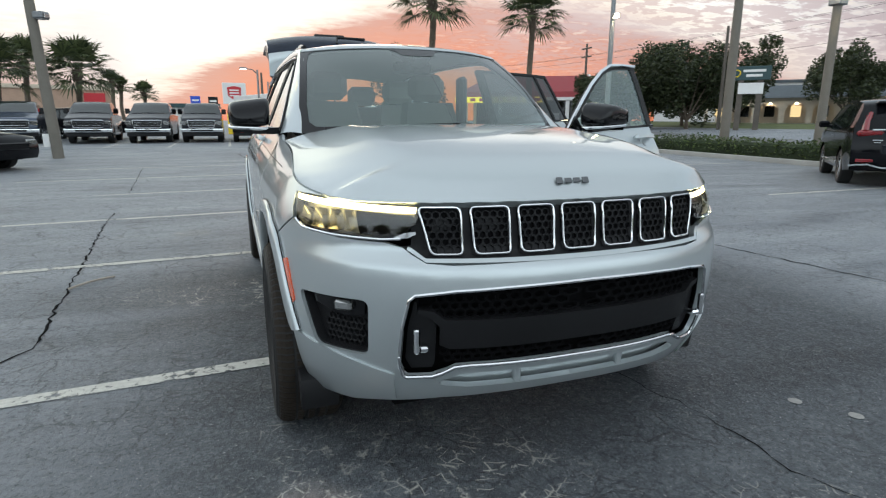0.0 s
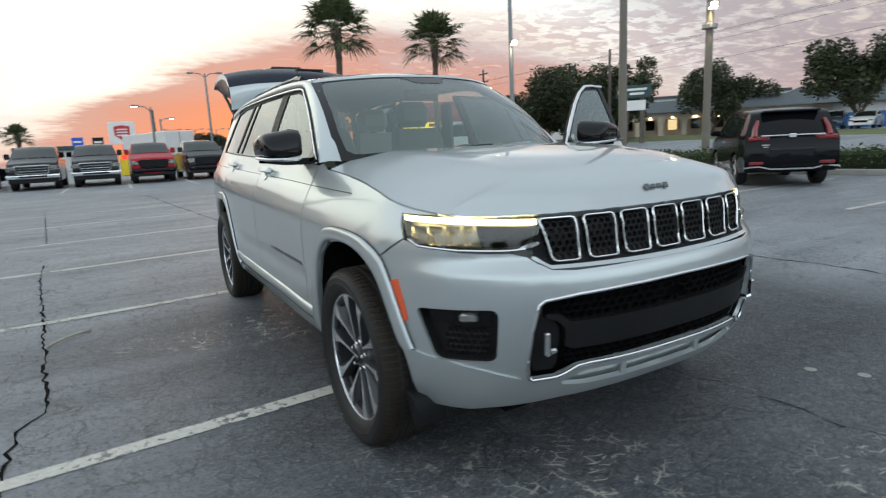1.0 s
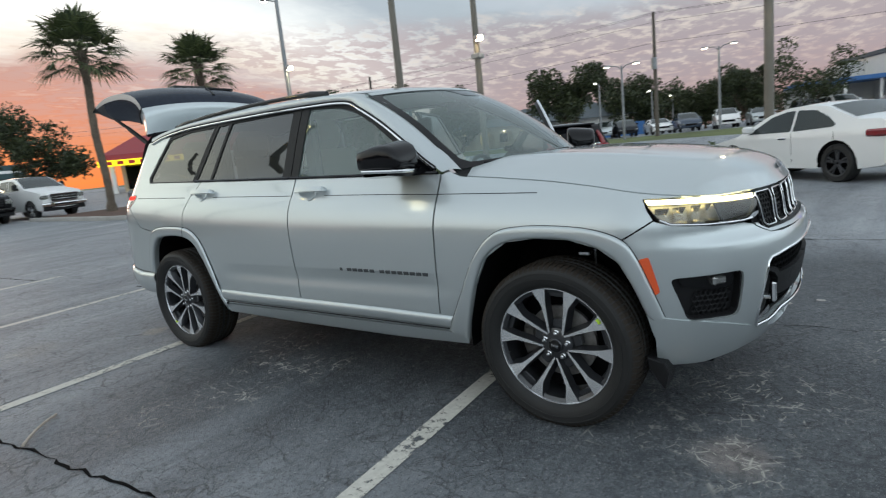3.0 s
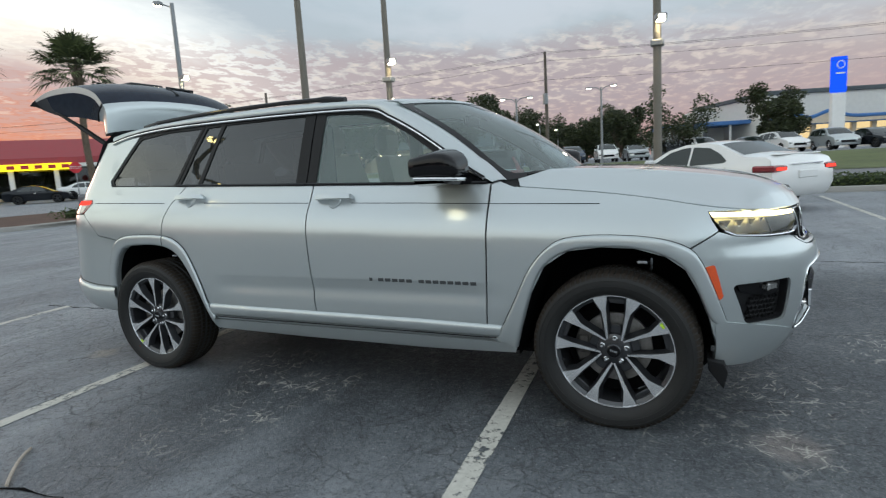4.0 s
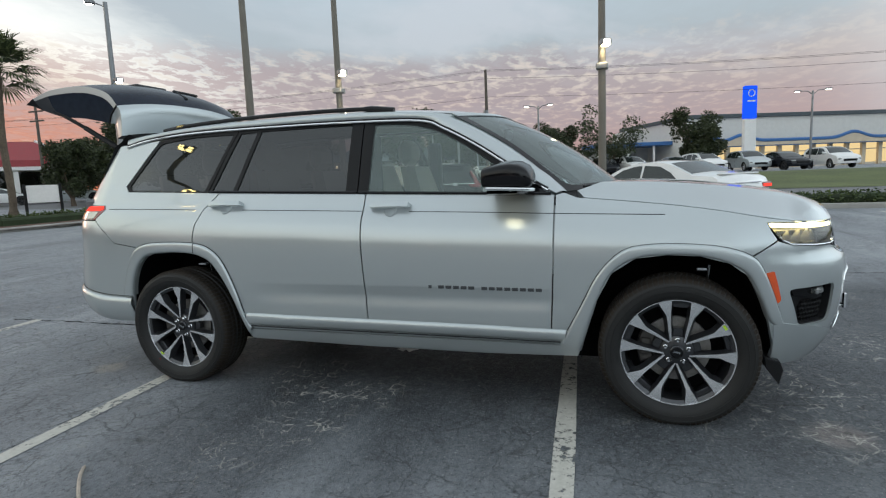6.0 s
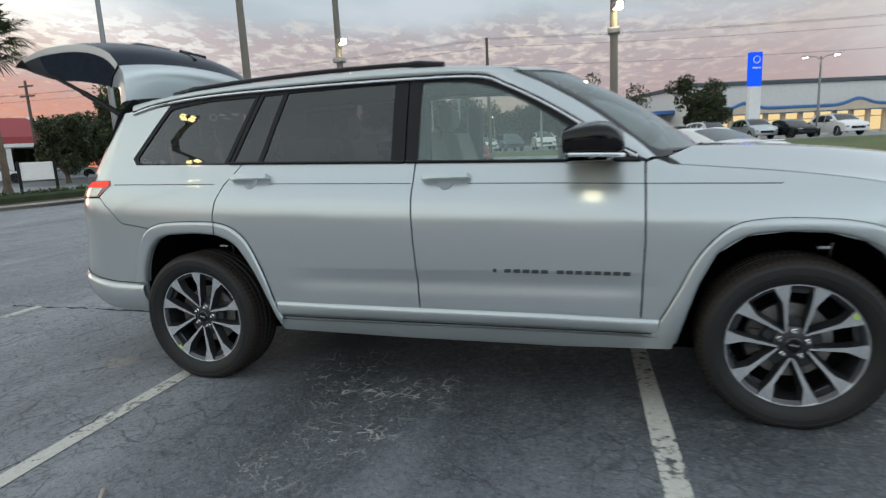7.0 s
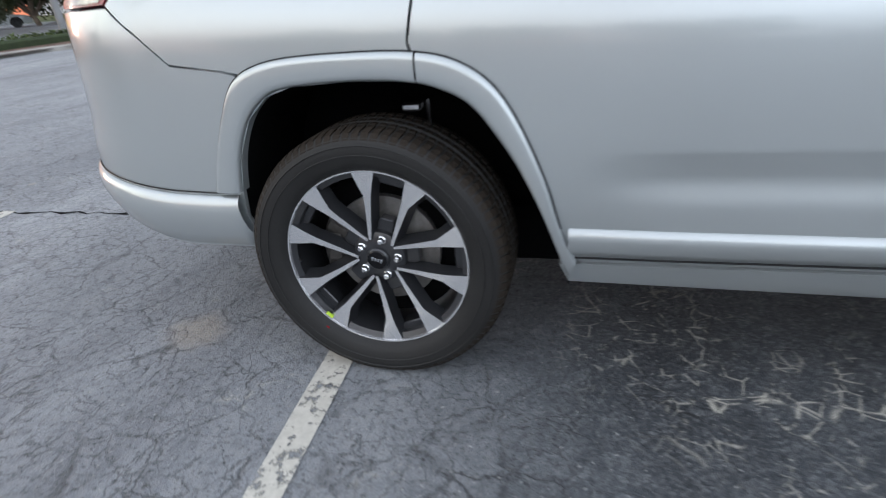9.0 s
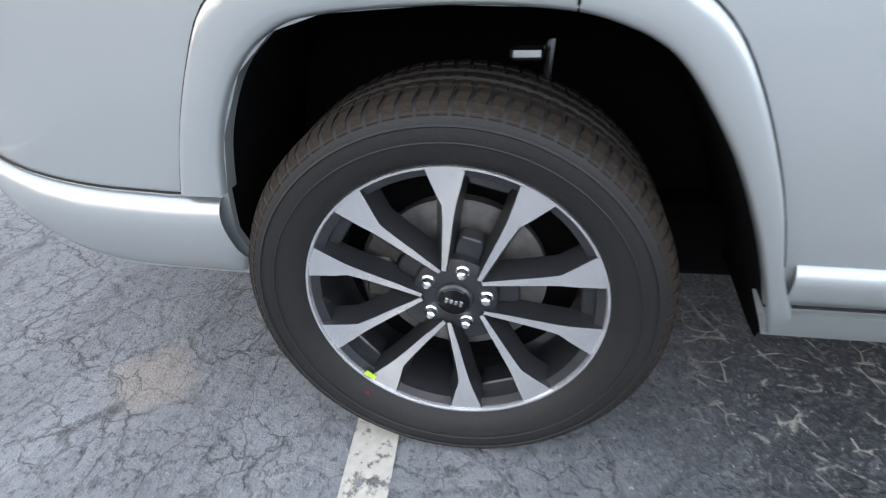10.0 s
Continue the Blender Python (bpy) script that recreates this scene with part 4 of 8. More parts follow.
part("intake_mesh", honeycomb((0.662, 0.742), 0.012, 0.30, 0.030, -0.03, (1, -1)), "soot", suv, "black honeycomb mesh", smooth=False)
part("intake_mesh", honeycomb((0.495, 0.54), 0.012, 0.27, 0.030, -0.03, (1, -1)), "soot", suv, "black honeycomb mesh", smooth=False)
for s in (1, -1):
    part("fog_mesh", honeycomb((0.525, 0.63), 0.50, 0.64, 0.026, -0.035, (s,)), "matte_black", suv, "black honeycomb mesh", smooth=False)
    p = on_hull(0.555, 0.672, -0.024, s)
    lamp = Shape().box((-0.032, -0.02, -0.018), (0.032, 0.02, 0.018), 0.008, m=Matrix.Translation(p) @ pose(0, 0, 0, 0, 0, -38 * s))
    part("fog_lamp", lamp, "lamp_bowl", suv, "clear fog lamp")
    hook = Shape()
    c = on_hull(0.345, 0.58, -0.02, s)
    hook.tube([c + Vector((0.035 * s, 0.03, -0.03)), c + Vector((0.035 * s, -0.02, -0.03)), c + Vector((0.03 * s, -0.038, -0.028)), c + Vector((0.012 * s, -0.04, -0.026))], 0.011)
    hook.box(c + Vector((-0.008, -0.05, -0.04)), c + Vector((0.010, -0.03, 0.042)), 0.005)
    part("tow_hook", hook, "chrome", suv, "chrome tow hook")
    a, b = on_hull(0.085, 0.395, 0, s), on_hull(0.085, 0.46, -0.006, s)
    part("lip_strut", Shape().box((min(a.x, b.x) - 0.012, a.y + 0.002, 0.388), (max(a.x, b.x) + 0.012, a.y + 0.06, 0.464), 0.004), "silver_paint", suv)
    side_flap = Shape().prism([(-0.40, 0.36), (-0.47, 0.34), (-0.485, 0.30), (-0.468, 0.225), (-0.43, 0.275), (-0.405, 0.31)], -s * 0.82 - 0.07, -s * 0.82 + 0.07, "x", 0.004)
    part("air_flap", side_flap, "matte_black", suv, "black rubber air flap before the wheel")
    both_marker = rounded([(0.835, 0.781), (0.800, 0.792), (0.766, 0.646), (0.788, 0.627)], 0.008, 3)
    part("side_marker", skin("side_marker", "amber_lens", hull, both_marker, off=0.004, depth=0.012, sides=(s,), flip=True, step=0.015), None, suv, "amber side marker lens")

# grille: black surround, seven chrome-framed slots with netting
part("grille_surround", skin("grille_surround", "matte_black", hull, [(0, 0.832), (0.30, 0.834), (0.325, 0.862), (0.318, 0.93), (0.315, 1.012), (0.15, 1.018), (0, 1.02)], off=-0.022, depth=0, sides=(1, -1), flip=True), None, suv, "gloss black grille panel")
part("grille_lip", skin("grille_lip", "silver_paint", hull, [(0, 0.826), (0.30, 0.832), (0.335, 0.866), (0.33, 0.875), (0.322, 0.872), (0.296, 0.842), (0, 0.838)], off=0.002, depth=0.03, sides=(1, -1), flip=True), None, suv)


def nose_u(x, z):
    a, p = half_width(NOSE_AT, z), 2.7 + 0.2 * ease(0.8, 0.95, z)
    return math.asin(min(1, (abs(x) / a) ** (p / 2))) / (math.pi / 2) * (1 if x <= 0 else -1)


def nose_point(x, z, off):
    p = on_hull(nose_u(-abs(x), z), z, off)
    return Vector((x, p.y, p.z))


for k in range(-3, 4):
    cx, w = 0.1545 * k, 0.126
    tilt = 0.002 * k
    cut = 0.026 if abs(k) == 3 else 0.006
    outline = [(cx - w / 2 + tilt, 0.996), (cx + w / 2 + tilt, 0.996), (cx + w / 2 - (cut if k > 0 else 0.004), 0.853), (cx - w / 2 + (cut if k < 0 else 0.004), 0.853)]
    loop = rounded(outline, 0.018, 4)
    frame_shape = Shape().tube([nose_point(x, z, -0.002) for x, z in dense(loop, 0.02)], 0.0040, 8, closed=True)
    slot = part("grille_slot", frame_shape, "chrome", suv, "chrome-framed vertical grille slot")
    back = [nose_point(x, z, -0.020) for x, z in loop]
    part("slot_back", Shape().add(back, fill([(p.x, p.z) for p in back])), "soot", slot)
    net = Shape()
    cell, z, row = 0.025, 0.866, 0
    while z < 0.988:
        x = cx - w / 2 + 0.012 + (cell / 2 if row % 2 else 0)
        while x < cx + w / 2 - 0.008:
            q = [[nose_point(x + 0.56 * cell * f * math.cos(radians(60 * i + 30)), z + 0.56 * cell * f * math.sin(radians(60 * i + 30)), o) for i in range(6)] for f, o in ((1.0, -0.012), (0.78, -0.012), (0.78, -0.019))]
            net.grid(q, closed=True)
            x += cell
        z += cell * 0.866
        row += 1
    part("slot_net", net, "matte_black", slot, "black honeycomb netting", smooth=False)
# plain raised bars where the maker's name stands on the bonnet
for x, w, h in ((-0.055, 0.024, 0.024), (-0.022, 0.026, 0.018), (0.010, 0.026, 0.018), (0.044, 0.024, 0.022)):
    z = hood_z(x, nose_line(x) + 0.026)
    part("bonnet_badge", Shape().box((-w / 2, -0.002, -h / 2), (w / 2, 0.004, h / 2), 0.002, m=pose(x, nose_line(x) + 0.018, z - 0.002, -30, 0, 0)), "badge_grey", suv, "small dark chrome badge bar")

# headlamps
LAMP = [(0.792, 1.020), (0.60, 1.013), (0.45, 1.006), (0.312, 1.000), (0.303, 0.985), (0.306, 0.945), (0.345, 0.905), (0.40, 0.901), (0.55, 0.906), (0.69, 0.918), (0.745, 0.945), (0.775, 0.985)]
for s in (1, -1):
    bowl = part("headlamp", skin("headlamp", "lamp_inner", hull, LAMP, off=-0.05, depth=0, sides=(s,), flip=True), None, suv, "headlamp with lit daytime strip")
    part("lamp_wall", skin("lamp_wall", "matte_black", hull, LAMP, [inset(LAMP, 0.003)], off=-0.006, depth=0.05, sides=(s,), flip=True), None, bowl)
    part("lens", skin("lens", "lens_glass", hull, LAMP, off=-0.001, depth=0, sides=(s,), flip=True), None, bowl, "clear headlamp lens")
    strip_poly = [(0.787, 1.0165), (0.60, 1.0095), (0.45, 1.0025), (0.312, 0.9965), (0.312, 0.979), (0.45, 0.985), (0.60, 0.992), (0.775, 1.000)]
    part("daytime_strip", skin("daytime_strip", "daytime_light", hull, strip_poly, off=-0.005, depth=0.01, sides=(s,), flip=True, step=0.02), None, bowl, "glowing warm white daytime running strip")
    for u, w in ((0.715, 0.062), (0.645, 0.058), (0.575, 0.05), (0.52, 0.035)):
        c = on_hull(u, 0.952, -0.03, s)
        way = (on_hull(u, 0.952, 0, s) - c).normalized()
        m = Matrix.Translation(c) @ way.to_track_quat("-Y", "Z").to_matrix().to_4x4()
        a, b = w * 0.5, 0.033
        cup = Shape().grid([[(-a, -0.006, b), (a * 0.9, -0.004, b)], [(-a * 0.5, 0.022, b * 0.35), (a * 0.6, 0.020, b * 0.3)], [(-a * 0.35, 0.024, -b * 0.5), (a * 0.5, 0.022, -b * 0.6)], [(-a * 0.9, -0.004, -b), (a, -0.006, -b)]], m=m)
        cup.add([(-a, -0.006, b), (-a * 0.5, 0.022, b * 0.35), (-a * 0.35, 0.024, -b * 0.5), (-a * 0.9, -0.004, -b)], [(0, 1, 2, 3)], m=m)
        part("projector", cup, "lamp_cup", bowl, "warm bright reflector cup", smooth=False)
    part("lamp_mask", skin("lamp_mask", "soot", hull, [(0.50, 0.985), (0.32, 0.975), (0.312, 0.948), (0.348, 0.908), (0.47, 0.906)], off=-0.022, depth=0.01, sides=(s,), flip=True), None, bowl, "black inner end of the lamp")
    lip = along([(0.735, 0.934), (0.69, 0.913), (0.55, 0.901), (0.40, 0.896), (0.345, 0.899)], 0.002, s)
    part("lamp_trim", Shape().tube(lip, 0.0045, 6), "chrome", bowl, "thin chrome strip")
    part("lamp_blade", skin("lamp_blade", "chrome", hull, [(0.365, 0.902), (0.335, 0.918), (0.305, 0.922), (0.305, 0.913), (0.328, 0.901)], off=0.002, depth=0.008, sides=(s,), flip=True, step=0.015), None, bowl, "chrome blade beside the grille")

# windscreen, cowl, wipers
ws = [(-screen_half(0) + 0.006, 0.0)] + [(-screen_half(v) + 0.006, v) for v in (0.25, 0.5, 0.75, 1.0)] + [(x, 1.0) for x in (-0.4, -0.2, 0.0)] + [(x, 0.0) for x in (0.0, -0.2, -0.4, -0.6)]
part("windscreen", skin("windscreen", "screen_glass", windscreen, ws, step=0.06, depth=0.004, sides=(1, -1)), None, suv, "clear sloping windscreen")
frit = [(-screen_half(v) + 0.006, v) for v in (0.0, 0.25, 0.5, 0.75, 0.965)] + [(-0.3, 0.965), (0.0, 0.965), (0.0, 0.825), (-0.05, 0.825), (-0.10, 0.84), (-0.12, 0.90), (-0.16, 0.94), (-0.57, 0.94), (-0.598, 0.90)] + [(-screen_half(v) + 0.042, v) for v in (0.75, 0.5, 0.25)] + [(-0.682, 0.09), (-0.655, 0.05), (-0.62, 0.045), (0.0, 0.04), (0.0, 0.0)]
header = [(-screen_half(0.952) + 0.02, 0.952), (-0.4, 0.952), (-0.2, 0.952), (0.0, 0.952), (0.0, 1.0), (-0.2, 1.0), (-0.4, 1.0), (-screen_half(1.0) + 0.02, 1.0)]
part("roof_header", skin("roof_header", "silver_paint", windscreen, header, step=0.04, depth=0.004, off=0.005, sides=(1, -1)), None, suv)
part("screen_border", skin("screen_border", "gloss_black", windscreen, frit, step=0.04, depth=0, off=0.002, sides=(1, -1)), None, suv, "black border of the windscreen")
rows = []
for x in [i * 0.05 for i in range(-15, 16)]:
    a, b = windscreen(x, 0.0), windscreen(x, 0.03)
    rows.append([(x, a[1] - 0.06, hood_z(x, a[1] - 0.06) - 0.03), (x, a[1] - 0.02, a[2] - 0.022), (b[0], b[1], b[2] - 0.004)])
part("cowl_panel", Shape().grid(rows), "matte_black", suv, "black plastic cowl panel")
for x0, x1 in ((-0.62, 0.02), (-0.02, 0.58)):
    pts = [Vector(windscreen(x0 + (x1 - x0) * i / 8, 0.008 + 0.022 * (i / 8))) + Vector((0, -0.012, 0.012)) for i in range(9)]
    arm = Shape().tube(pts, [0.007] * 4 + [0.005] * 5, 6)
    part("wiper", arm, "matte_black", suv, "black windscreen wiper")

# roof and its sides
outline = [(x, windscreen(x, 1.0)[1] + 0.004) for x in (0.0, -0.15, -0.3, -0.45, -0.56)] + [(-0.60, y) for y in (1.30, 1.8, 2.4, 3.0, 3.5, 3.66)] + [(x, 3.72) for x in (-0.5, -0.3, 0.0)]
part("roof_panel", skin("roof_panel", "silver_paint", roof, outline, step=0.06, sides=(1, -1)), None, suv)
stations = [((0.60, 1.182), 0.0), ((0.74, 1.262), 0.2), ((0.90, 1.372), 0.42), ((1.08, 1.485), 0.64), ((1.27, 1.585), 0.9), ((1.42, 1.640), 1.36), ((1.83, 1.660), 1.83), ((2.4, 1.668), 2.4), ((3.06, 1.666), 3.06), ((3.45, 1.640), 3.45), ((3.66, 1.600), 3.68)]
rail_line = []
for s in (1, -1):
    rows = []
    for (y, z), q in stations:
        a = on_hull(1.2 + y, z + 0.006, 0.004, s)
        if q < 1:
            b = Vector(windscreen(-screen_half(q) + 0.024, q))
        else:
            b = Vector(roof(-0.60, q))
        b = Vector((s * b.x, b.y, b.z))
        out = Vector((-s * 0.8, -0.1 if q < 1 else 0.0, 0.6)).normalized()
        row = []
        for i in range(7):
            t = i / 6
            row.append(a.lerp(b, t) + out * (0.013 if q < 1 else 0.020) * math.sin(math.pi * t) ** 0.8)
        rows.append(row)
    dense_rows = []
    for r0, r1, r2, r3 in zip([rows[0]] + rows[:-2], rows[:-1], rows[1:], rows[2:] + [rows[-1]]):
        for k in range(5):
            t = k / 5
            dense_rows.append([0.5 * (2 * p1 + (p2 - p0) * t + (2 * p0 - 5 * p1 + 4 * p2 - p3) * t * t + (3 * p1 - p0 - 3 * p2 + p3) * t ** 3) for p0, p1, p2, p3 in zip(r0, r1, r2, r3)])
    dense_rows.append(rows[-1])
    part("roof_side", Shape().grid(dense_rows), "silver_paint", suv, sharp=60)
    top_line = [row[0] for row in dense_rows]
    part("window_trim", Shape().tube([p + Vector((-s * 0.007, 0, -0.008)) for p in top_line[2:]], 0.008, 8), "chrome", suv, "chrome window surround")
    part("trim_seam", Shape().tube([p + Vector((-s * 0.004, 0, 0.003)) for p in top_line[2:]], 0.006, 6), "matte_black", suv, "black rubber seam beside the window surround")
    rail = []
    for i in range(25):
        y = 1.62 + 1.78 * i / 24
        lift = 0.012 * ease(1.62, 1.78, y) * (1 - ease(3.2, 3.40, y))
        p = roof(-0.565, y)
        rail.append((s * p[0], y, p[2] + 0.006 + lift))
    r = Shape().tube(rail, [0.020] * 3 + [0.014] * 19 + [0.020] * 3, 8)
    part("roof_rail", r, "gloss_black", suv, "black roof rail")
# doors, glass and pillars
BELT = [(0.64, 1.187), (1.2, 1.206), (1.72, 1.223), (2.3, 1.243), (2.85, 1.262), (3.50, 1.285)]


def belt(y):
    return table(BELT, y)


F_GLASS = rounded([(0.72, 1.197), (0.965, 1.372), (1.14, 1.488), (1.31, 1.578), (1.46, 1.622), (1.62, 1.636), (1.722, 1.638), (1.712, 1.228)], [0, 0.05, 0.05, 0.06, 0.05, 0, 0.01, 0.01], 3)
F_FRAME = [(0.628, 1.180), (0.75, 1.268), (0.93, 1.392), (1.10, 1.500), (1.285, 1.594), (1.44, 1.645), (1.60, 1.656), (1.792, 1.660), (1.775, 1.215)]
R_FRAME = [(1.80, 1.662), (2.4, 1.666), (2.712, 1.662), (2.775, 1.50), (2.862, 1.254), (1.783, 1.217)]
R_GLASS = [(1.875, 1.648), (2.535, 1.646), (2.64, 1.262), (1.86, 1.236)]
R_VENT = [(2.565, 1.644), (2.695, 1.640), (2.835, 1.268), (2.67, 1.262)]
Q_GLASS = rounded([(2.75, 1.640), (3.08, 1.638), (3.36, 1.610), (3.56, 1.325), (3.545, 1.296), (3.50, 1.288), (2.895, 1.268)], [0.01, 0.0, 0.03, 0.0, 0.02, 0, 0.01], 3)
Q_FRAME = [(2.72, 1.662), (3.08, 1.658), (3.375, 1.626), (3.59, 1.322), (3.56, 1.284), (2.87, 1.256)]

front_door = flank(*[(y, belt(y) - 0.006) for y in (0.612, 0.9, 1.2, 1.5, 1.714)]) + flank(*nudge(CUT_MID[1:], -0.004)) + flank(*[(y, 0.388) for y in (1.3, 0.9)]) + flank(*nudge(CUT_FRONT[::-1][:2], 0.004))
rear_door = flank(*[(y, belt(y) - 0.006) for y in (1.722, 2.0, 2.4)]) + flank(*nudge(CUT_REAR, -0.004)) + flank(*FLARE_R[3::-1]) + flank((2.52, 0.388), (2.1, 0.388)) + flank(*nudge(CUT_MID[::-1][:3], 0.004))


def handle_at(y, s, parent):
    """A pull handle with its cup, on the crease."""
    z = 1.066 + 0.030 * y + 0.024
    shape = Shape()
    pts = [on_hull(1.2 + y + d, z, o, s) for d, o in ((-0.125, 0.012), (-0.115, 0.032), (-0.05, 0.042), (0.05, 0.042), (0.115, 0.032), (0.125, 0.012))]
    rows = []
    for p, h in zip(pts, (0.009, 0.016, 0.019, 0.019, 0.016, 0.009)):
        rows.append([p + Vector((0, 0, h)), p + Vector((-s * 0.004, 0, h * 0.7)), p + Vector((-s * 0.012, 0, -h * 0.6)), p + Vector((0, 0, -h)), p + Vector((s * 0.012, 0, -h * 0.8)), p + Vector((s * 0.012, 0, h * 0.8))])
    shape.grid(rows, closed=True)
    for row in (rows[0], rows[-1]):
        shape.add(row, [tuple(range(6))])
    part("door_handle", shape, "silver_paint", parent, "silver door handle with a bright edge")
    rings = []
    for f, o in ((1.0, 0.0005), (0.93, 0.0050), (0.84, 0.0042), (0.55, 0.0020), (0.15, 0.0005)):
        rings.append([on_hull(1.2 + y + 0.040 * f * math.cos(a), z - 0.014 + 0.040 * f * math.sin(a), o, s) for a in [2 * math.pi * i / 24 for i in range(24)]])
    part("handle_cup", Shape().grid(rings, closed=True), "silver_paint", parent, "hollow behind the door handle", sharp=60)


def mirror_at(s, parent):
    """A door mirror: shell, lit strip, arm and mirror glass."""
    rows = []
    # from the flat back by the glass to the rounded front: y, top, bottom, share of the width
    for y, top, low, k in ((0.957, 1.295, 1.290, 0.03), (0.958, 1.336, 1.240, 0.93), (0.950, 1.344, 1.232, 1.0), (0.91, 1.352, 1.229, 1.0), (0.86, 1.361, 1.227, 1.0), (0.81, 1.364, 1.226, 0.99), (0.765, 1.357, 1.226, 0.96), (0.73, 1.338, 1.228, 0.90), (0.708, 1.310, 1.233, 0.80), (0.698, 1.282, 1.244, 0.62), (0.695, 1.266, 1.258, 0.05)):
        row = []
        for j in range(24):
            b = 2 * math.pi * j / 24
            cx, cz = math.copysign(abs(math.cos(b)) ** 0.36, math.cos(b)), math.copysign(abs(math.sin(b)) ** 0.36, math.sin(b))
            row.append((-s * (0.962 + 0.105 * k * cx), y, (top + low) / 2 + (top - low) / 2 * cz - (0.014 * cx * k if cz > 0 else 0)))
        rows.append(row)
    shell = part("mirror", Shape().grid(rows, closed=True), "gloss_black", parent, "gloss black door mirror", sharp=50)
    part("mirror_glass", Shape().box((-s * 0.962 - 0.068, 0.952, 1.245), (-s * 0.962 + 0.068, 0.962, 1.325), 0.003), "chrome", shell, "mirror glass")
    strip_path = [(-s * 0.84, 0.76, 1.212), (-s * 0.90, 0.715, 1.214), (-s * 0.98, 0.70, 1.217), (-s * 1.045, 0.735, 1.221), (-s * 1.065, 0.82, 1.226), (-s * 1.06, 0.93, 1.230)]
    part("mirror_strip", Shape().tube(curve(strip_path), 0.009, 8), "chrome", shell, "chrome strip under the mirror")
    arm = Shape().grid([[(-s * x, y, z0), (-s * x, y + w, z0), (-s * x, y + w, z1), (-s * x, y, z1)] for x, y, w, z0, z1 in ((0.79, 0.72, 0.14, 1.190, 1.222), (0.86, 0.72, 0.16, 1.186, 1.220), (0.96, 0.73, 0.22, 1.188, 1.228), (1.05, 0.77, 0.16, 1.202, 1.230))], closed=True)
    part("mirror_arm", arm, "gloss_black", shell)
    part("mirror_foot", skin("mirror_foot", "gloss_black", hull, flank((0.645, 1.185), (0.72, 1.235), (0.80, 1.288), (0.83, 1.20)), off=0.003, depth=0.01, sides=(s,), flip=True), None, parent)


def doors(s, angle):
    """The two doors of a flank, swung open by angle about their front edges."""

    def swing(y):
        x = -s * 0.90
        return Matrix.Translation((x, y, 0)) @ pose(0, 0, 0, 0, 0, s * angle) @ Matrix.Translation((-x, -y, 0))

    thick = dict(depth=0.05, back=True) if angle else dict()
    fd = part("front_door", skin("front_door", "silver_paint", hull, front_door, sides=(s,), flip=True, fine=0.008, **thick), None, suv, "open front door" if angle else "closed front door", swing(0.61))
    part("window_frame", skin("window_frame", "matte_black", hull, flank(*F_FRAME), [flank(*F_GLASS)], off=-0.004, depth=0.03, back=True, sides=(s,), flip=True), None, fd, "black window frame")
    part("window", skin("window", "door_glass", hull, flank(*F_GLASS), off=-0.010, depth=0, sides=(s,), flip=True, step=0.06), None, fd, "lightly tinted door window")
    if angle:
        edge_line = along(flank(*F_FRAME[:-1]), 0.004, s)
        part("frame_trim", Shape().tube(edge_line, 0.012, 6), "chrome", fd, "chrome window surround")
    part("belt_strip", Shape().tube(along(flank(*[(y, belt(y)) for y in (0.63, 1.0, 1.4, 1.772)]), 0.002, s), 0.009, 6), "gloss_black", fd)
    handle_at(1.545, s, fd)
    mirror_at(s, fd)
    rd = part("rear_door", skin("rear_door", "silver_paint", hull, rear_door, sides=(s,), flip=True, fine=0.008, **thick), None, suv, "open rear door" if angle else "closed rear door", swing(1.73))
    part("window_frame", skin("window_frame", "matte_black", hull, flank(*R_FRAME), [flank(*R_GLASS), flank(*R_VENT)], off=-0.004, depth=0.03, back=True, sides=(s,), flip=True), None, rd, "black window frame")
    part("window", skin("window", "dark_glass", hull, flank(*R_GLASS), off=-0.010, depth=0, sides=(s,), flip=True, step=0.06), None, rd, "dark tinted door window")
    part("vent_window", skin("vent_window", "dark_glass", hull, flank(*R_VENT), off=-0.010, depth=0, sides=(s,), flip=True, step=0.06), None, rd, "small dark fixed window")
    part("belt_strip", Shape().tube(along(flank(*[(y, belt(y)) for y in (1.782, 2.2, 2.6, 2.85)]), 0.002, s), 0.009, 6), "gloss_black", rd)
    handle_at(2.685, s, rd)
    return fd


right_door = doors(1, 0)
left_door = doors(-1, 66)
for s in (1, -1):
    part("window_frame", skin("window_frame", "matte_black", hull, flank(*Q_FRAME), [flank(*Q_GLASS)], off=-0.004, depth=0.03, back=True, sides=(s,), flip=True), None, suv, "black window frame")
    part("quarter_window", skin("quarter_window", "dark_glass", hull, flank(*Q_GLASS), off=-0.010, depth=0, sides=(s,), flip=True, step=0.06), None, suv, "dark tinted rear quarter window")
    # a thin black strip stands in for the crease's shade
    part("crease_shade", Shape().tube(along(flank((0.06, 1.068), (0.62, 1.084)), 0.0005, s), 0.0022, 5), "matte_black", suv, "fine black strip for the shade of the wing's crease")
# plain bars where the model's name stands on the front doors
for s, door in ((1, right_door), (-1, left_door)):
    for y0, y1, k in ((0.665, 1.005, 8), (1.035, 1.255, 5), (1.285, 1.31, 1)):
        for i in range(k):
            y = y0 + (y1 - y0) * (i + 0.5) / k
            w = 0.38 * (y1 - y0) / k
            z = 0.672 + 0.012 * (y - 0.66)
            bar = flank((y - w, z), (y + w, z), (y + w, z + 0.018), (y - w, z + 0.018))
            part("door_badge", skin("door_badge", "badge_grey", hull, bar, off=0.003, depth=0.004, sides=(s,), flip=True), None, door, "small dark badge bar")
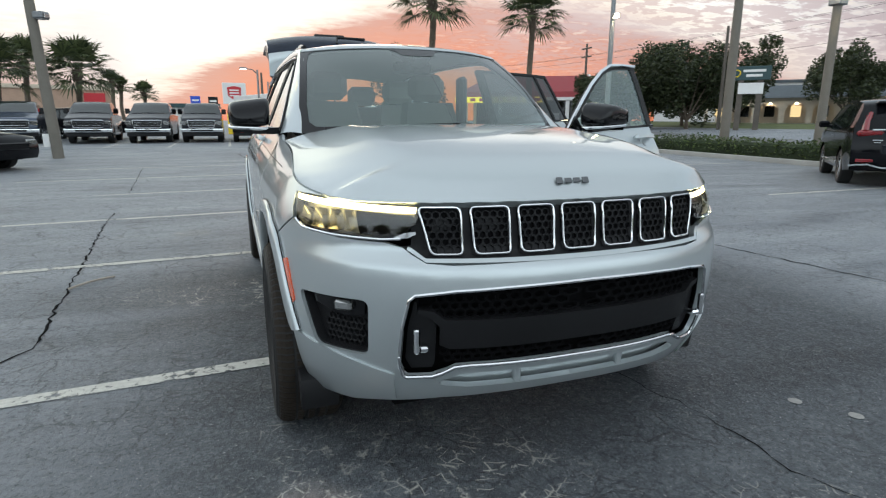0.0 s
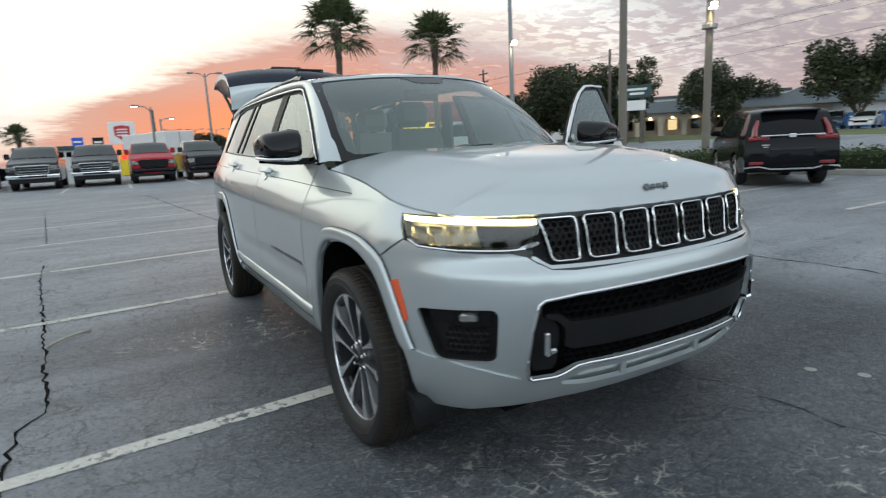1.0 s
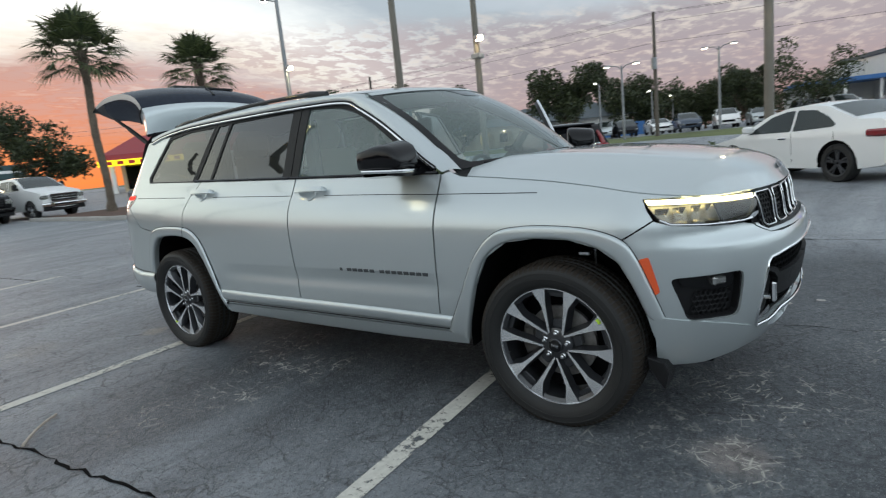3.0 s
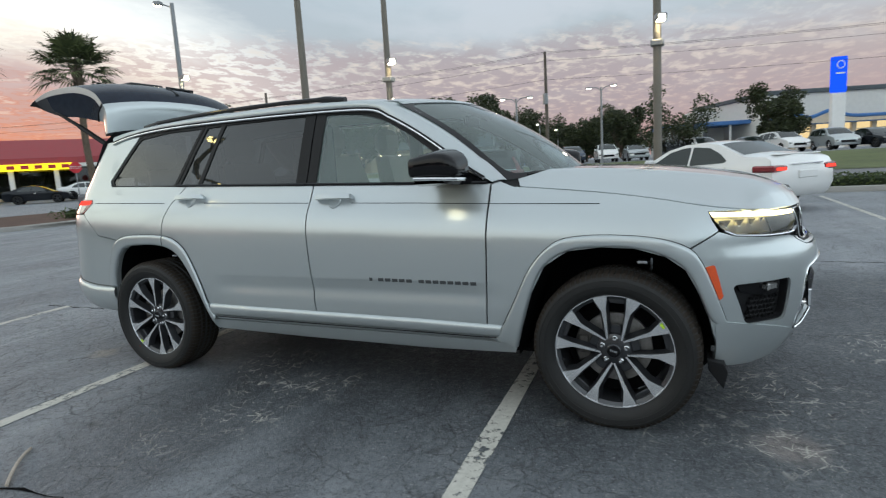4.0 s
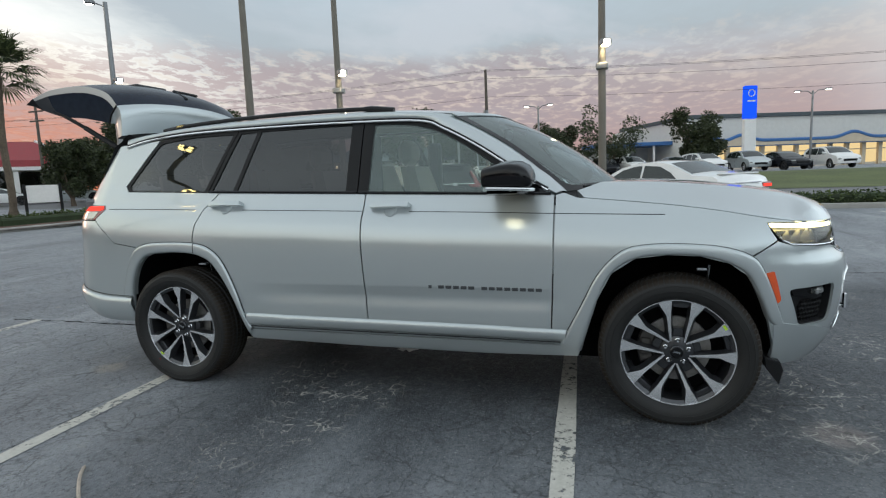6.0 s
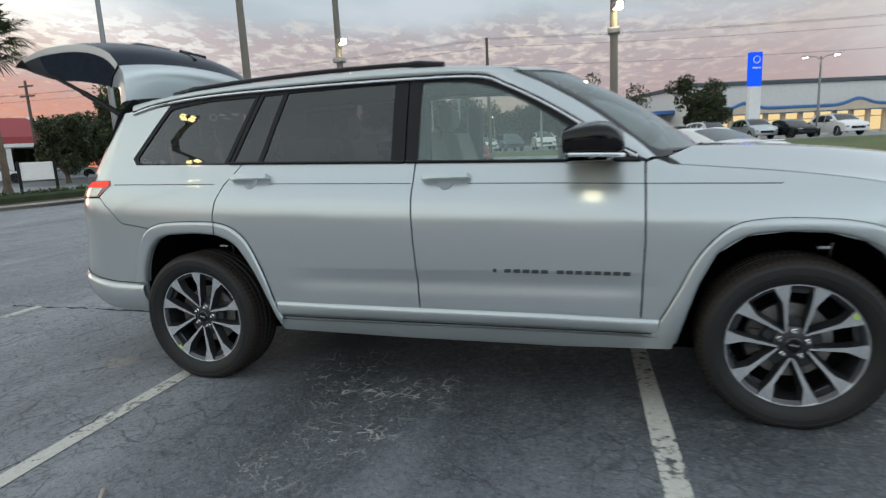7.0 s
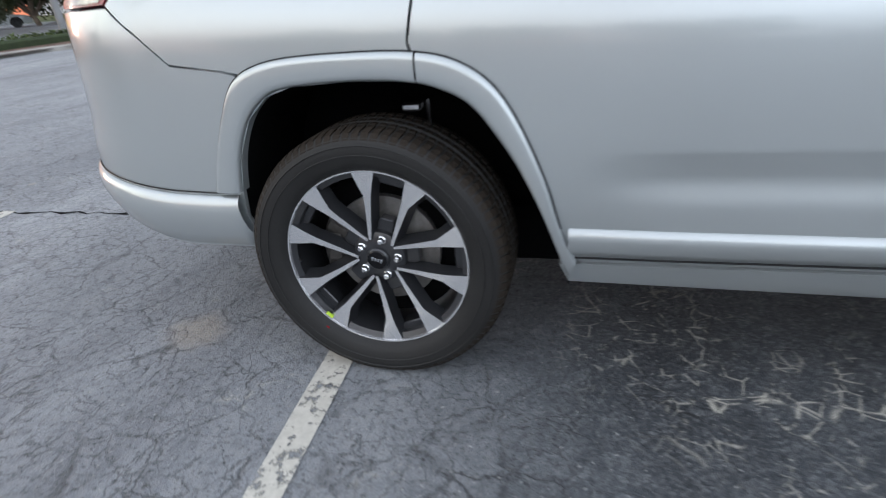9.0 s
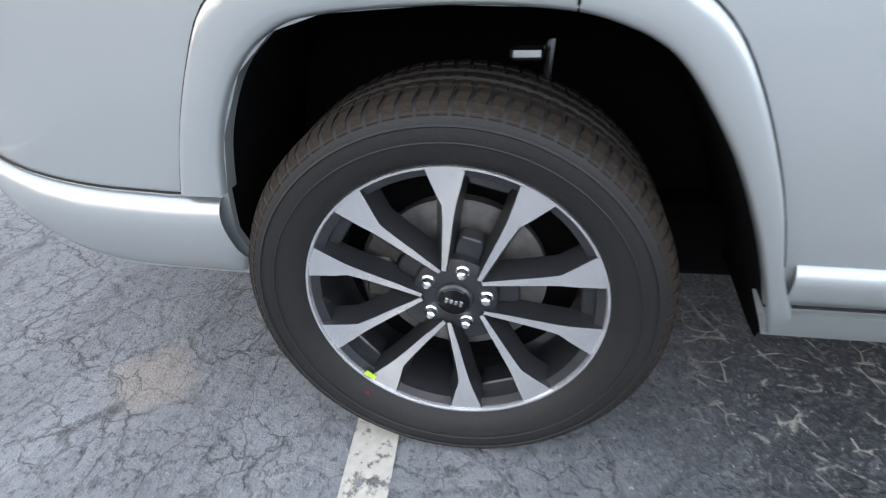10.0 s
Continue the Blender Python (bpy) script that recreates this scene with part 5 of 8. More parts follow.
# black strips for the shade along the creases of the closed doors
part("crease_shade", Shape().tube(along(flank((0.62, 1.084), (1.0, 1.098), (1.43, 1.110)), 0.0003, 1), 0.0022, 5), "matte_black", right_door)
part("crease_shade", Shape().tube(along(flank((1.73, 1.118), (2.1, 1.129), (2.56, 1.142)), 0.0003, 1), 0.0022, 5), "matte_black", suv)

# rear quarters
quarter = flank((2.77, 1.252)) + flank(*nudge(CUT_REAR[1:], 0.004)) + flank(*ARCH_R[6:9]) + flank((3.33, 0.845), (3.40, 0.905), (3.45, 0.915), (3.62, 0.938), (3.80, 1.098), (3.735, 1.160), (3.745, 1.195)) + [(5.35, 1.20), (5.33, 1.30), (5.24, 1.45), (5.02, 1.605)] + flank((3.62, 1.618), (3.375, 1.630), (3.595, 1.322), (3.56, 1.280), (3.2, 1.268), (2.9, 1.256))
both("rear_quarter", "silver_paint", quarter)
tail = flank((3.455, 0.910), (3.62, 0.932), (3.80, 1.090)) + [(5.2, 1.088), (5.6, 1.085), (5.92, 1.085), (5.92, 0.50), (5.6, 0.455), (5.2, 0.40)] + flank((3.72, 0.375), (3.50, 0.382)) + flank(*ARCH_R[14:9:-1]) + flank((3.335, 0.842), (3.40, 0.897))
part("rear_bumper", skin("rear_bumper", "silver_paint", hull, tail, step=0.03, sides=(1, -1), flip=True), None, suv)
for s in (1, -1):
    lamp = flank((3.742, 1.192), (3.728, 1.165), (3.81, 1.100)) + [(5.25, 1.098), (5.36, 1.10), (5.36, 1.196)]
    tl = part("tail_lamp", skin("tail_lamp", "red_lens", hull, lamp, off=0.002, depth=0.02, sides=(s,), flip=True, step=0.02), None, suv, "tail lamp with lit red upper band")
    band = flank((3.752, 1.188), (3.746, 1.165), (3.78, 1.158)) + [(5.30, 1.156), (5.345, 1.156), (5.345, 1.188)]
    part("lit_band", skin("lit_band", "lit_red", hull, band, off=0.004, depth=0, sides=(s,), flip=True, step=0.02), None, tl, "glowing red band")
    low = flank((3.79, 1.150), (3.825, 1.106)) + [(5.25, 1.104), (5.335, 1.106), (5.335, 1.150)]
    part("clear_band", skin("clear_band", "lamp_bowl", hull, low, off=0.004, depth=0, sides=(s,), flip=True, step=0.02), None, tl, "pale clear lower lens")

# wheel arch flares, sills, underside
def even(line, n):
    """n points evenly along a line."""
    line = [Vector(p) for p in line]
    d = [0.0]
    for p, q in zip(line, line[1:]):
        d.append(d[-1] + (q - p).length)
    out, k = [], 0
    for i in range(n):
        t = d[-1] * i / (n - 1)
        while k < len(line) - 2 and d[k + 1] < t:
            k += 1
        out.append(line[k].lerp(line[k + 1], (t - d[k]) / max(1e-9, d[k + 1] - d[k])))
    return out


def raised(name, first, last, profile, n, ends=0.0):
    """A band on either flank between two lines on the hull; profile: (share of the way across, lift) from the first line to the last."""
    lines = list(zip(even(first, n), even(last, n)))
    for s in (1, -1):
        rows = []
        for i, (p, q) in enumerate(lines):
            low = ends * ease(3, 0, min(i, n - 1 - i))
            rows.append([on_hull(*p.lerp(q, t), lift - low, s) for t, lift in profile])
        part(name, Shape().grid(rows), "silver_paint", suv, sharp=48)


FLARE = [(0, -0.010), (0, 0.003), (0.025, 0.010), (0.07, 0.0155), (0.14, 0.0185), (0.25, 0.0195), (0.5, 0.0200), (0.75, 0.0195), (0.88, 0.0175), (0.96, 0.013), (1.0, 0.006), (1.0, -0.012), (1.0, -0.03)]
for arch, flare, ends in ((ARCH_F, FLARE_F, ((0.455, 0.345), (-0.46, 0.535))), (ARCH_R, FLARE_R, None)):
    if ends:
        inner_line, outer_line = arch[:11] + [(-0.43, 0.53)], flare
    else:
        inner_line, outer_line = arch[0:13], [(2.525, 0.40)] + flare
    raised("wheel_flare", flank(*curve(outer_line, 5)), flank(*curve(inner_line, 5)), FLARE, 110)
    for s in (1, -1):
        part("flare_gap", Shape().tube(along(flank(*curve(outer_line[1:], 3)), 0.0035, s), 0.0030, 5), "matte_black", suv, "dark joint along the wheel flare")
for s in (1, -1):
    part("flare_seam", Shape().tube([on_hull(1.2 + 2.903, z, o, s) for z, o in ((0.938, 0.006), (0.930, 0.018), (0.90, 0.0195), (0.880, 0.0185), (0.868, 0.010))], 0.0028, 6), "soot", suv, "dark seam across the wheel flare")
both("sill", "silver_paint", flank((0.47, 0.375), (1.0, 0.379), (1.8, 0.381), (2.57, 0.381), (2.545, 0.318), (1.8, 0.305), (1.0, 0.303), (0.49, 0.318)), depth=0.05, off=0.004)
high, low = flank((0.545, 0.468), (1.0, 0.478), (1.8, 0.484), (2.545, 0.490)), flank((2.548, 0.414), (1.8, 0.413), (1.0, 0.410), (0.56, 0.405))
raised("sill_moulding", high, low[::-1], [(0, -0.006), (0, 0.002), (0.05, 0.0065), (0.14, 0.0115), (0.26, 0.0150), (0.40, 0.0165), (0.75, 0.0155), (0.93, 0.012), (1.0, 0.006), (1.0, -0.01)], 60)
high = flank((3.494, 0.563), (3.60, 0.560), (3.72, 0.562)) + [(5.2, 0.595), (5.5, 0.62), (5.9, 0.63)]
low = [(5.9, 0.51), (5.5, 0.462), (5.2, 0.41)] + flank((3.72, 0.385), (3.50, 0.390), (3.48, 0.43))
raised("bumper_lip", high, low[::-1], [(0, -0.010), (0, 0.004), (0.04, 0.014), (0.09, 0.021), (0.16, 0.0265), (0.28, 0.030), (0.5, 0.029), (0.75, 0.022), (0.92, 0.012), (1.0, 0.003), (1.0, -0.02)], 70)
both("bumper_lip", "silver_paint", flank((-0.43, 0.528), (-0.47, 0.534)) + [(0.70, 0.524), (0.60, 0.507), (0.50, 0.484), (0.43, 0.462), (0.392, 0.450), (0.392, 0.335), (0.55, 0.306), (0.70, 0.312)] + flank((-0.43, 0.35)), depth=0.015, off=0.007)
for s in (1, -1):
    part("sill_gap", Shape().tube(along(flank((0.50, 0.398), (1.0, 0.402), (1.8, 0.405), (2.57, 0.405)), 0.006, s), 0.003, 5), "matte_black", suv, "dark joint above the sill")
    part("lip_gap", Shape().tube(along(flank((3.50, 0.570), (3.60, 0.567), (3.72, 0.569)) + [(5.2, 0.602), (5.5, 0.627)], 0.002, s), 0.0025, 5), "matte_black", suv)
    # the crease's shade again, as a black strip on the quarter
    part("crease_shade", Shape().tube(along(flank((2.93, 1.150), (3.3, 1.160), (3.70, 1.168)), 0.0003, s), 0.0024, 5), "matte_black", suv)
under = Shape()
under.box((-0.58, -0.60, 0.25), (0.58, -0.50, 0.36), 0.01)
under.box((-0.82, 0.5, 0.315), (0.82, 2.45, 0.40), 0.03)
# lower box, out of sight, added to keep light off the ground beneath
under.box((-0.60, -0.42, 0.215), (0.60, 3.45, 0.40), 0.03)
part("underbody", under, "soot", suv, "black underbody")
for yc, arch in ((0.0, ARCH_F), (3.091, ARCH_R)):
    for s in (1, -1):
        line = curve([(arch[0][0] + 0.004, 0.30)] + arch + [(arch[-1][0] - 0.004, 0.30)], 3)
        rows = []
        for x, k in ((1.0, 1.0), (0.84, 1.0), (0.66, 1.02), (0.50, 1.02)):
            row = []
            for y, z in line:
                w = min(x, -hull(at_y(y, max(z, 0.33)), max(z, 0.33))[0] - 0.012)
                row.append((-s * w, yc + (y - yc) * k, z))
            rows.append(row)
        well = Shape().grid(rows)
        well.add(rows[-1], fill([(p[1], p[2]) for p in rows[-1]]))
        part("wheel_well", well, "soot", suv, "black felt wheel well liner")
        clip = Shape().box((-s * 0.80 - 0.02, yc - 0.15, 0.772), (-s * 0.80 + 0.02, yc - 0.095, 0.795), 0.006)
        part("suspension_link", clip.tube([(-s * 0.78, yc - 0.16, 0.80), (-s * 0.76, yc - 0.155, 0.72), (-s * 0.70, yc - 0.10, 0.68), (-s * 0.64, yc - 0.08, 0.55)], 0.008), "satin_metal", suv, "grey suspension link end")


# ---- wheels ----
def wheel():
    tyre = Shape()
    prof = [(0.272, -0.098), (0.282, -0.112), (0.300, -0.124), (0.330, -0.131), (0.352, -0.129), (0.366, -0.122)]
    tread_half = [(0.366, -0.122), (0.377, -0.108), (0.3815, -0.09)]
    line = prof + tread_half[1:] + [(0.3825, -0.06), (0.3845, -0.058), (0.3850, -0.03), (0.3795, -0.026), (0.3795, -0.018), (0.3855, -0.014), (0.3855, 0.014), (0.3795, 0.018), (0.3795, 0.026), (0.3850, 0.03), (0.3845, 0.058), (0.3815, 0.09), (0.377, 0.108), (0.366, 0.122), (0.352, 0.129), (0.330, 0.131), (0.300, 0.124), (0.272, 0.10)]
    tyre.lathe(line, seg=96)
    ring = [(0.3205, -0.1305), (0.3225, -0.1325), (0.3245, -0.1308)]
    tyre.lathe(ring, seg=96)
    ring = [(0.346, -0.1305), (0.348, -0.1325), (0.351, -0.1300)]
    tyre.lathe(ring, seg=96)
    tyre.v = [(x, y, max(z, -0.3718)) for x, y, z in tyre.v]  # flat where it bears on the ground
    hub = tyre.mesh("tyre", "tyre_rubber", 50)
    # shoulder blocks
    blocks = Shape()
    for i in range(88):
        a = 2 * math.pi * i / 88
        for side in (-1, 1):
            rot = Matrix.Rotation(a + (0.02 if side > 0 else 0), 4, "X")
            vs = []
            for r, h in ((0.363, 0.1245), (0.3785, 0.1092), (0.3855, 0.088), (0.3860, 0.064)):
                for d in (-0.0098, 0.0098):
                    vs.append((side * h, r, d + (0.004 if h < 0.1 else 0)))
            vs += [(x * 0.985, y - 0.009, z) for x, y, z in vs]
            fs = [(0, 1, 3, 2), (2, 3, 5, 4), (4, 5, 7, 6), (0, 2, 10, 8), (2, 4, 12, 10), (4, 6, 14, 12), (1, 9, 11, 3), (3, 11, 13, 5), (5, 13, 15, 7), (0, 8, 9, 1), (6, 7, 15, 14)]
            blocks.add(vs, fs, m=rot)
        for h, d in ((-0.042, 0.0), (0.0, 0.3), (0.042, 0.6)):
            rot = Matrix.Rotation(a + d * 2 * math.pi / 88, 4, "X")
            blocks.box((h - 0.0125, 0.378, -0.0105), (h + 0.0125, 0.3865, 0.0105), 0.002, m=rot)
    blocks.v = [(x, y, max(z, -0.3720)) for x, y, z in blocks.v]
    tread = blocks.mesh("tread", "worn_rubber", 30, False)
    # rim: barrel, bright lip, ten spokes in five Vs
    barrel = Shape().lathe([(0.268, -0.096), (0.252, -0.088), (0.246, -0.03), (0.240, 0.06), (0.262, 0.10)], seg=64)
    barrel_me = barrel.mesh("barrel", "dark_alloy", 40)
    lip = Shape().lathe([(0.2735, -0.094), (0.2755, -0.101), (0.2735, -0.1045), (0.2695, -0.104), (0.2672, -0.099), (0.2668, -0.09)], seg=96)
    lip_me = lip.mesh("rim_lip", "machined_alloy", 40)

    def spoke(sign):
        """sign: which way the spoke leans from the middle of its V."""
        shape = Shape()
        r0, r3 = 0.062, 0.2685
        a0, a3 = radians(3.0) * sign, radians(22.0) * sign
        p0, p3 = Vector((math.sin(a0), math.cos(a0))) * r0, Vector((math.sin(a3), math.cos(a3))) * r3
        d = (p3 - p0).normalized()
        n = Vector((d.y, -d.x)) * sign  # away from the V's middle
        length = (p3 - p0).length
        prof = [(0.0, 0.005, 0.003, -0.080), (0.25, 0.0075, 0.0055, -0.085), (0.50, 0.009, 0.008, -0.091), (0.66, 0.0108, 0.0110, -0.095), (0.76, 0.0135, 0.0220, -0.098), (1.0, 0.0205, 0.0470, -0.1005)]
        top_in, top_out, low_in, low_out = [], [], [], []
        for t, w_out, w_in, h in prof:
            c = p0 + d * length * t
            o, i = c + n * w_out, c - n * w_in
            fo, fi = c + n * (w_out + 0.010), c - n * (w_in + 0.016)
            top_out.append((h, o.x, o.y)), top_in.append((h, i.x, i.y))
            low_out.append((h + 0.042, fo.x, fo.y)), low_in.append((h + 0.042, fi.x, fi.y))
        shape.grid([top_in, top_out], 1)
        shape.grid([low_in, [tuple(Vector(a).lerp(Vector(b), 0.12)) for a, b in zip(top_in, low_in)], top_in], 0)
        shape.grid([top_out, [tuple(Vector(a).lerp(Vector(b), 0.12)) for a, b in zip(top_out, low_out)], low_out], 0)
        shape.add([top_in[0], top_out[0], low_out[0], low_in[0]], [(0, 1, 2, 3)], 0)
        return shape.mesh("spoke", ["dark_alloy", "machined_alloy"], 25)

    spokes = {k: spoke(k) for k in (-1, 1)}
    web = Shape()  # dark channel floor between two Vs, with its lug seat
    web.prism(rounded([(-0.022, 0.05), (0.022, 0.05), (0.026, 0.105), (0.020, 0.118), (-0.020, 0.118), (-0.026, 0.105)], 0.004, 2), -0.056, -0.02, "x", 0.003)
    hole = Shape().prism(rounded([(-0.034, 0.228), (0.034, 0.228), (0.046, 0.258), (-0.046, 0.258)], 0.004, 2), -0.070, -0.02, "x", 0.003)
    web_me = web.mesh("web", "dark_alloy", 30)
    block_me = hole.mesh("web_block", "dark_alloy", 30)
    centre = Shape().lathe([(0.0, -0.090), (0.030, -0.0895), (0.034, -0.086), (0.036, -0.078), (0.060, -0.075), (0.078, -0.068), (0.086, -0.045), (0.07, -0.03)], seg=48)
    centre_me = centre.mesh("hub", "dark_alloy", 30)
    cap = Shape().lathe([(0.0, -0.0925), (0.026, -0.092), (0.031, -0.0885), (0.031, -0.084)], seg=40)
    cap_me = cap.mesh("hub_cap", "gloss_black", 30)
    bars = Shape()
    for i, (w, h) in enumerate(((0.006, 0.012), (0.006, 0.009), (0.006, 0.009), (0.006, 0.011))):
        z = -0.0135 + 0.009 * i
        bars.box((-0.0938, z - w / 2, -h / 2), (-0.0915, z + w / 2, h / 2), 0.0008)
    bars_me = bars.mesh("cap_badge", "satin_metal", 30)
    nut = Shape().lathe([(0.0, -0.094), (0.006, -0.0935), (0.0092, -0.090), (0.0098, -0.070)], seg=6)
    nut.lathe([(0.0098, -0.079), (0.0130, -0.076), (0.0140, -0.066)], seg=20)
    nut_me = nut.mesh("lug_nut", "chrome", 25)
    disc = Shape().lathe([(0.06, -0.020), (0.075, -0.022), (0.080, -0.012), (0.168, -0.010), (0.168, 0.012), (0.08, 0.012)], seg=64)
    disc_me = disc.mesh("brake_disc", "brake_steel", 30)
    cal = Shape().prism([(0.19 * math.sin(radians(a)), 0.19 * math.cos(radians(a))) for a in range(60, 121, 10)] + [(0.115 * math.sin(radians(a)), 0.115 * math.cos(radians(a))) for a in range(120, 59, -10)], -0.038, 0.03, "x", 0.008)
    cal.box((-0.046, 0.125, -0.045), (-0.034, 0.175, 0.045), 0.006)
    cal_me = cal.mesh("brake_caliper", "iron", 30)
    shield = Shape().lathe([(0.05, 0.02), (0.235, 0.025)], seg=48)
    shield_me = shield.mesh("dust_shield", "soot", 30)
    valve_me = Shape().tube([(-0.088, 0.0, -0.250), (-0.100, 0.0, -0.236)], 0.0045, 8).mesh("valve", "matte_black", 30)
    tag_me = Shape().box((-0.106, -0.012, -0.006), (-0.1048, 0.012, 0.006)).mesh("tag", "green_tag")
    return dict(tyre=hub, tread=tread, barrel=barrel_me, lip=lip_me, spokes=spokes, web=web_me, block=block_me, hub=centre_me, cap=cap_me, bars=bars_me, nut=nut_me, disc=disc_me, caliper=cal_me, shield=shield_me, valve=valve_me, tag=tag_me)


WHEEL = wheel()


def put_wheel(s, y, spin, tags=()):
    at = Matrix.Translation((-s * 0.835, y, 0.3725)) @ (Matrix.Identity(4) if s > 0 else Matrix.Rotation(math.pi, 4, "Z"))
    tyre = part("tyre", WHEEL["tyre"], None, suv, "black road tyre", at)
    part("tread", WHEEL["tread"], None, tyre, "brown-worn tread blocks")
    part("barrel", WHEEL["barrel"], None, tyre)
    part("rim_lip", WHEEL["lip"], None, tyre, "bright machined rim edge")
    for k in range(5):
        turn = Matrix.Rotation(radians(spin + 72 * k), 4, "X")
        for sign in (-1, 1):
            part("spoke", WHEEL["spokes"][sign], None, tyre, "machined alloy spoke with dark sides", turn)
        mid = Matrix.Rotation(radians(spin + 36 + 72 * k), 4, "X")
        part("web", WHEEL["web"], None, tyre, at=mid)
        part("web_block", WHEEL["block"], None, tyre, at=mid)
        part("lug_nut", WHEEL["nut"], None, tyre, "chrome lug nut", mid @ Matrix.Translation((0, 0, 0.0585)))
    part("hub", WHEEL["hub"], None, tyre)
    part("hub_cap", WHEEL["cap"], None, tyre, "black hub cap")
    part("cap_badge", WHEEL["bars"], None, tyre, at=Matrix.Rotation(radians(spin * 0.3), 4, "X"))
    part("brake_disc", WHEEL["disc"], None, tyre, "grey brake disc")
    part("dust_shield", WHEEL["shield"], None, tyre)
    part("brake_caliper", WHEEL["caliper"], None, tyre, "dark brake caliper", Matrix.Rotation(radians(5), 4, "X"))
    part("valve", WHEEL["valve"], None, tyre, at=Matrix.Rotation(radians(spin + 36), 4, "X"))
    for a, r in tags:
        part("tag", WHEEL["tag"], None, tyre, "small yellow-green sticker", Matrix.Rotation(radians(a), 4, "X") @ Matrix.Translation((0, 0, r)))


put_wheel(1, 0.0, 40, ((57, 0.258),))
put_wheel(1, 3.085, 52, ((223, 0.258),))
dot = Shape().disc(0.006, -0.1195, seg=12)
part("paint_dot", dot, "red_lens", [o for o in suv.children if o.name.startswith("tyre")][1], "small red paint dot", Matrix.Translation((0, 0.184, -0.226)))
put_wheel(-1, 0.0, 20)
put_wheel(-1, 3.091, 40)

# ---- tailgate, raised ----
def gate_section(x):
    """Outer (upper) and inner (lower) line of the raised gate at x, hinge first."""
    k = (abs(x) / 0.66) ** 2.4
    outer = curve([(3.72 - 0.02 * k, 1.735 - 0.05 * k), (3.66 + 0.03 * k, 1.85 - 0.02 * k), (3.66 + 0.06 * k, 1.95 - 0.05 * k), (3.76 + 0.05 * k, 2.06 - 0.06 * k), (4.02, 2.13 - 0.07 * k), (4.32, 2.13 - 0.07 * k), (4.52, 2.07 - 0.06 * k), (4.63 - 0.03 * k, 1.99 - 0.02 * k)], 4)
    inner = curve([(3.80, 1.70 - 0.03 * k), (3.80, 1.79 - 0.02 * k), (3.86, 1.84 - 0.05 * k), (3.95, 1.90 - 0.09 * k), (4.10, 1.94 - 0.10 * k), (4.30, 1.945 - 0.08 * k), (4.48, 1.95 - 0.03 * k), (4.62 - 0.03 * k, 1.965)], 4)
    return outer, inner


outer_rows, inner_rows = [], []
for i in range(-11, 12):
    x = 0.66 * math.sin(math.pi / 2 * i / 11)
    a, b = gate_section(x)
    outer_rows.append([(x, y, z) for y, z in a])
    inner_rows.append([(x * 0.92, y, z) for y, z in b])
gate = part("tailgate", Shape().grid([r[20:26] for r in outer_rows]), "silver_paint", suv, "raised silver tailgate", sharp=60)
part("gate_lip", Shape().grid([r[25:] for r in outer_rows]), "matte_black", gate, "dark lower edge of the raised gate", sharp=60)
part("spoiler", Shape().grid([r[:9] for r in outer_rows]), "silver_paint", gate, sharp=60)
part("rear_window", Shape().grid([r[8:21] for r in outer_rows]), "rear_glass", gate, "dark tinted rear window", sharp=60)
part("gate_lining", Shape().grid(inner_rows), "gate_trim", gate, "dark blue-black inner trim of the tailgate", sharp=60)
for rows_o, rows_i in ((outer_rows[0], inner_rows[0]), (outer_rows[-1], inner_rows[-1])):
    for lo, hi, cut, mat, words in ((0, 8, 0.0, "silver_paint", "silver spoiler end"), (8, 21, 0.20, "rear_glass", "dark glass wrapping round the gate's side"), (21, 24, 0.20, "gate_trim", "dark lower corner"), (24, len(rows_o) - 1, 0.0, "matte_black", "dark lower edge of the gate")):
        o, i = rows_o[lo:hi + 1], rows_i[lo:hi + 1]

        def level(f):
            return [tuple(Vector(p).lerp(Vector(q), f) + Vector((math.copysign(0.014 * math.sin(math.pi * f), p[0]), 0, 0))) for p, q in zip(o, i)]

        if cut:
            part("gate_edge", Shape().grid([level(0), level(cut * 0.5), level(cut)]), "silver_paint", gate, "silver upper edge of the raised gate", sharp=60)
        part("gate_side", Shape().grid([level(cut), level((1 + cut) / 2), level(1)]), mat, gate, words, sharp=60)
    part("gate_seam", Shape().tube([rows_o[8], tuple(Vector(rows_o[8]).lerp(Vector(rows_i[8]), 0.5) + Vector((math.copysign(0.014, rows_o[8][0]), 0, 0))), rows_i[8]], 0.008, 6), "matte_black", gate)
part("gate_end", Shape().grid([[r[-1] for r in outer_rows], [r[-1] for r in inner_rows]]), "matte_black", gate)
spoil = Shape().box((-0.16, 4.02, 2.118), (0.16, 4.20, 2.150), 0.01)
part("brake_light_housing", spoil, "gloss_black", gate, "black high brake light housing")
part("rear_wiper", Shape().tube([(0.02, 3.70, 2.02), (0.05, 3.85, 2.10), (0.35, 3.88, 2.10)], 0.012, 6), "matte_black", gate)
for s in (1, -1):
    part("gate_strut", Shape().tube([(-s * 0.60, 3.80, 1.60), (-s * 0.605, 4.10, 1.77)], 0.019).tube([(-s * 0.605, 4.10, 1.77), (-s * 0.61, 4.47, 1.965)], 0.014), "matte_black", suv, "black tailgate strut")
    part("gate_lamp", Shape().box((-s * 0.52 - 0.03, 4.34, 1.945), (-s * 0.52 + 0.03, 4.37, 1.955), 0.003), "lamp_bowl", gate)
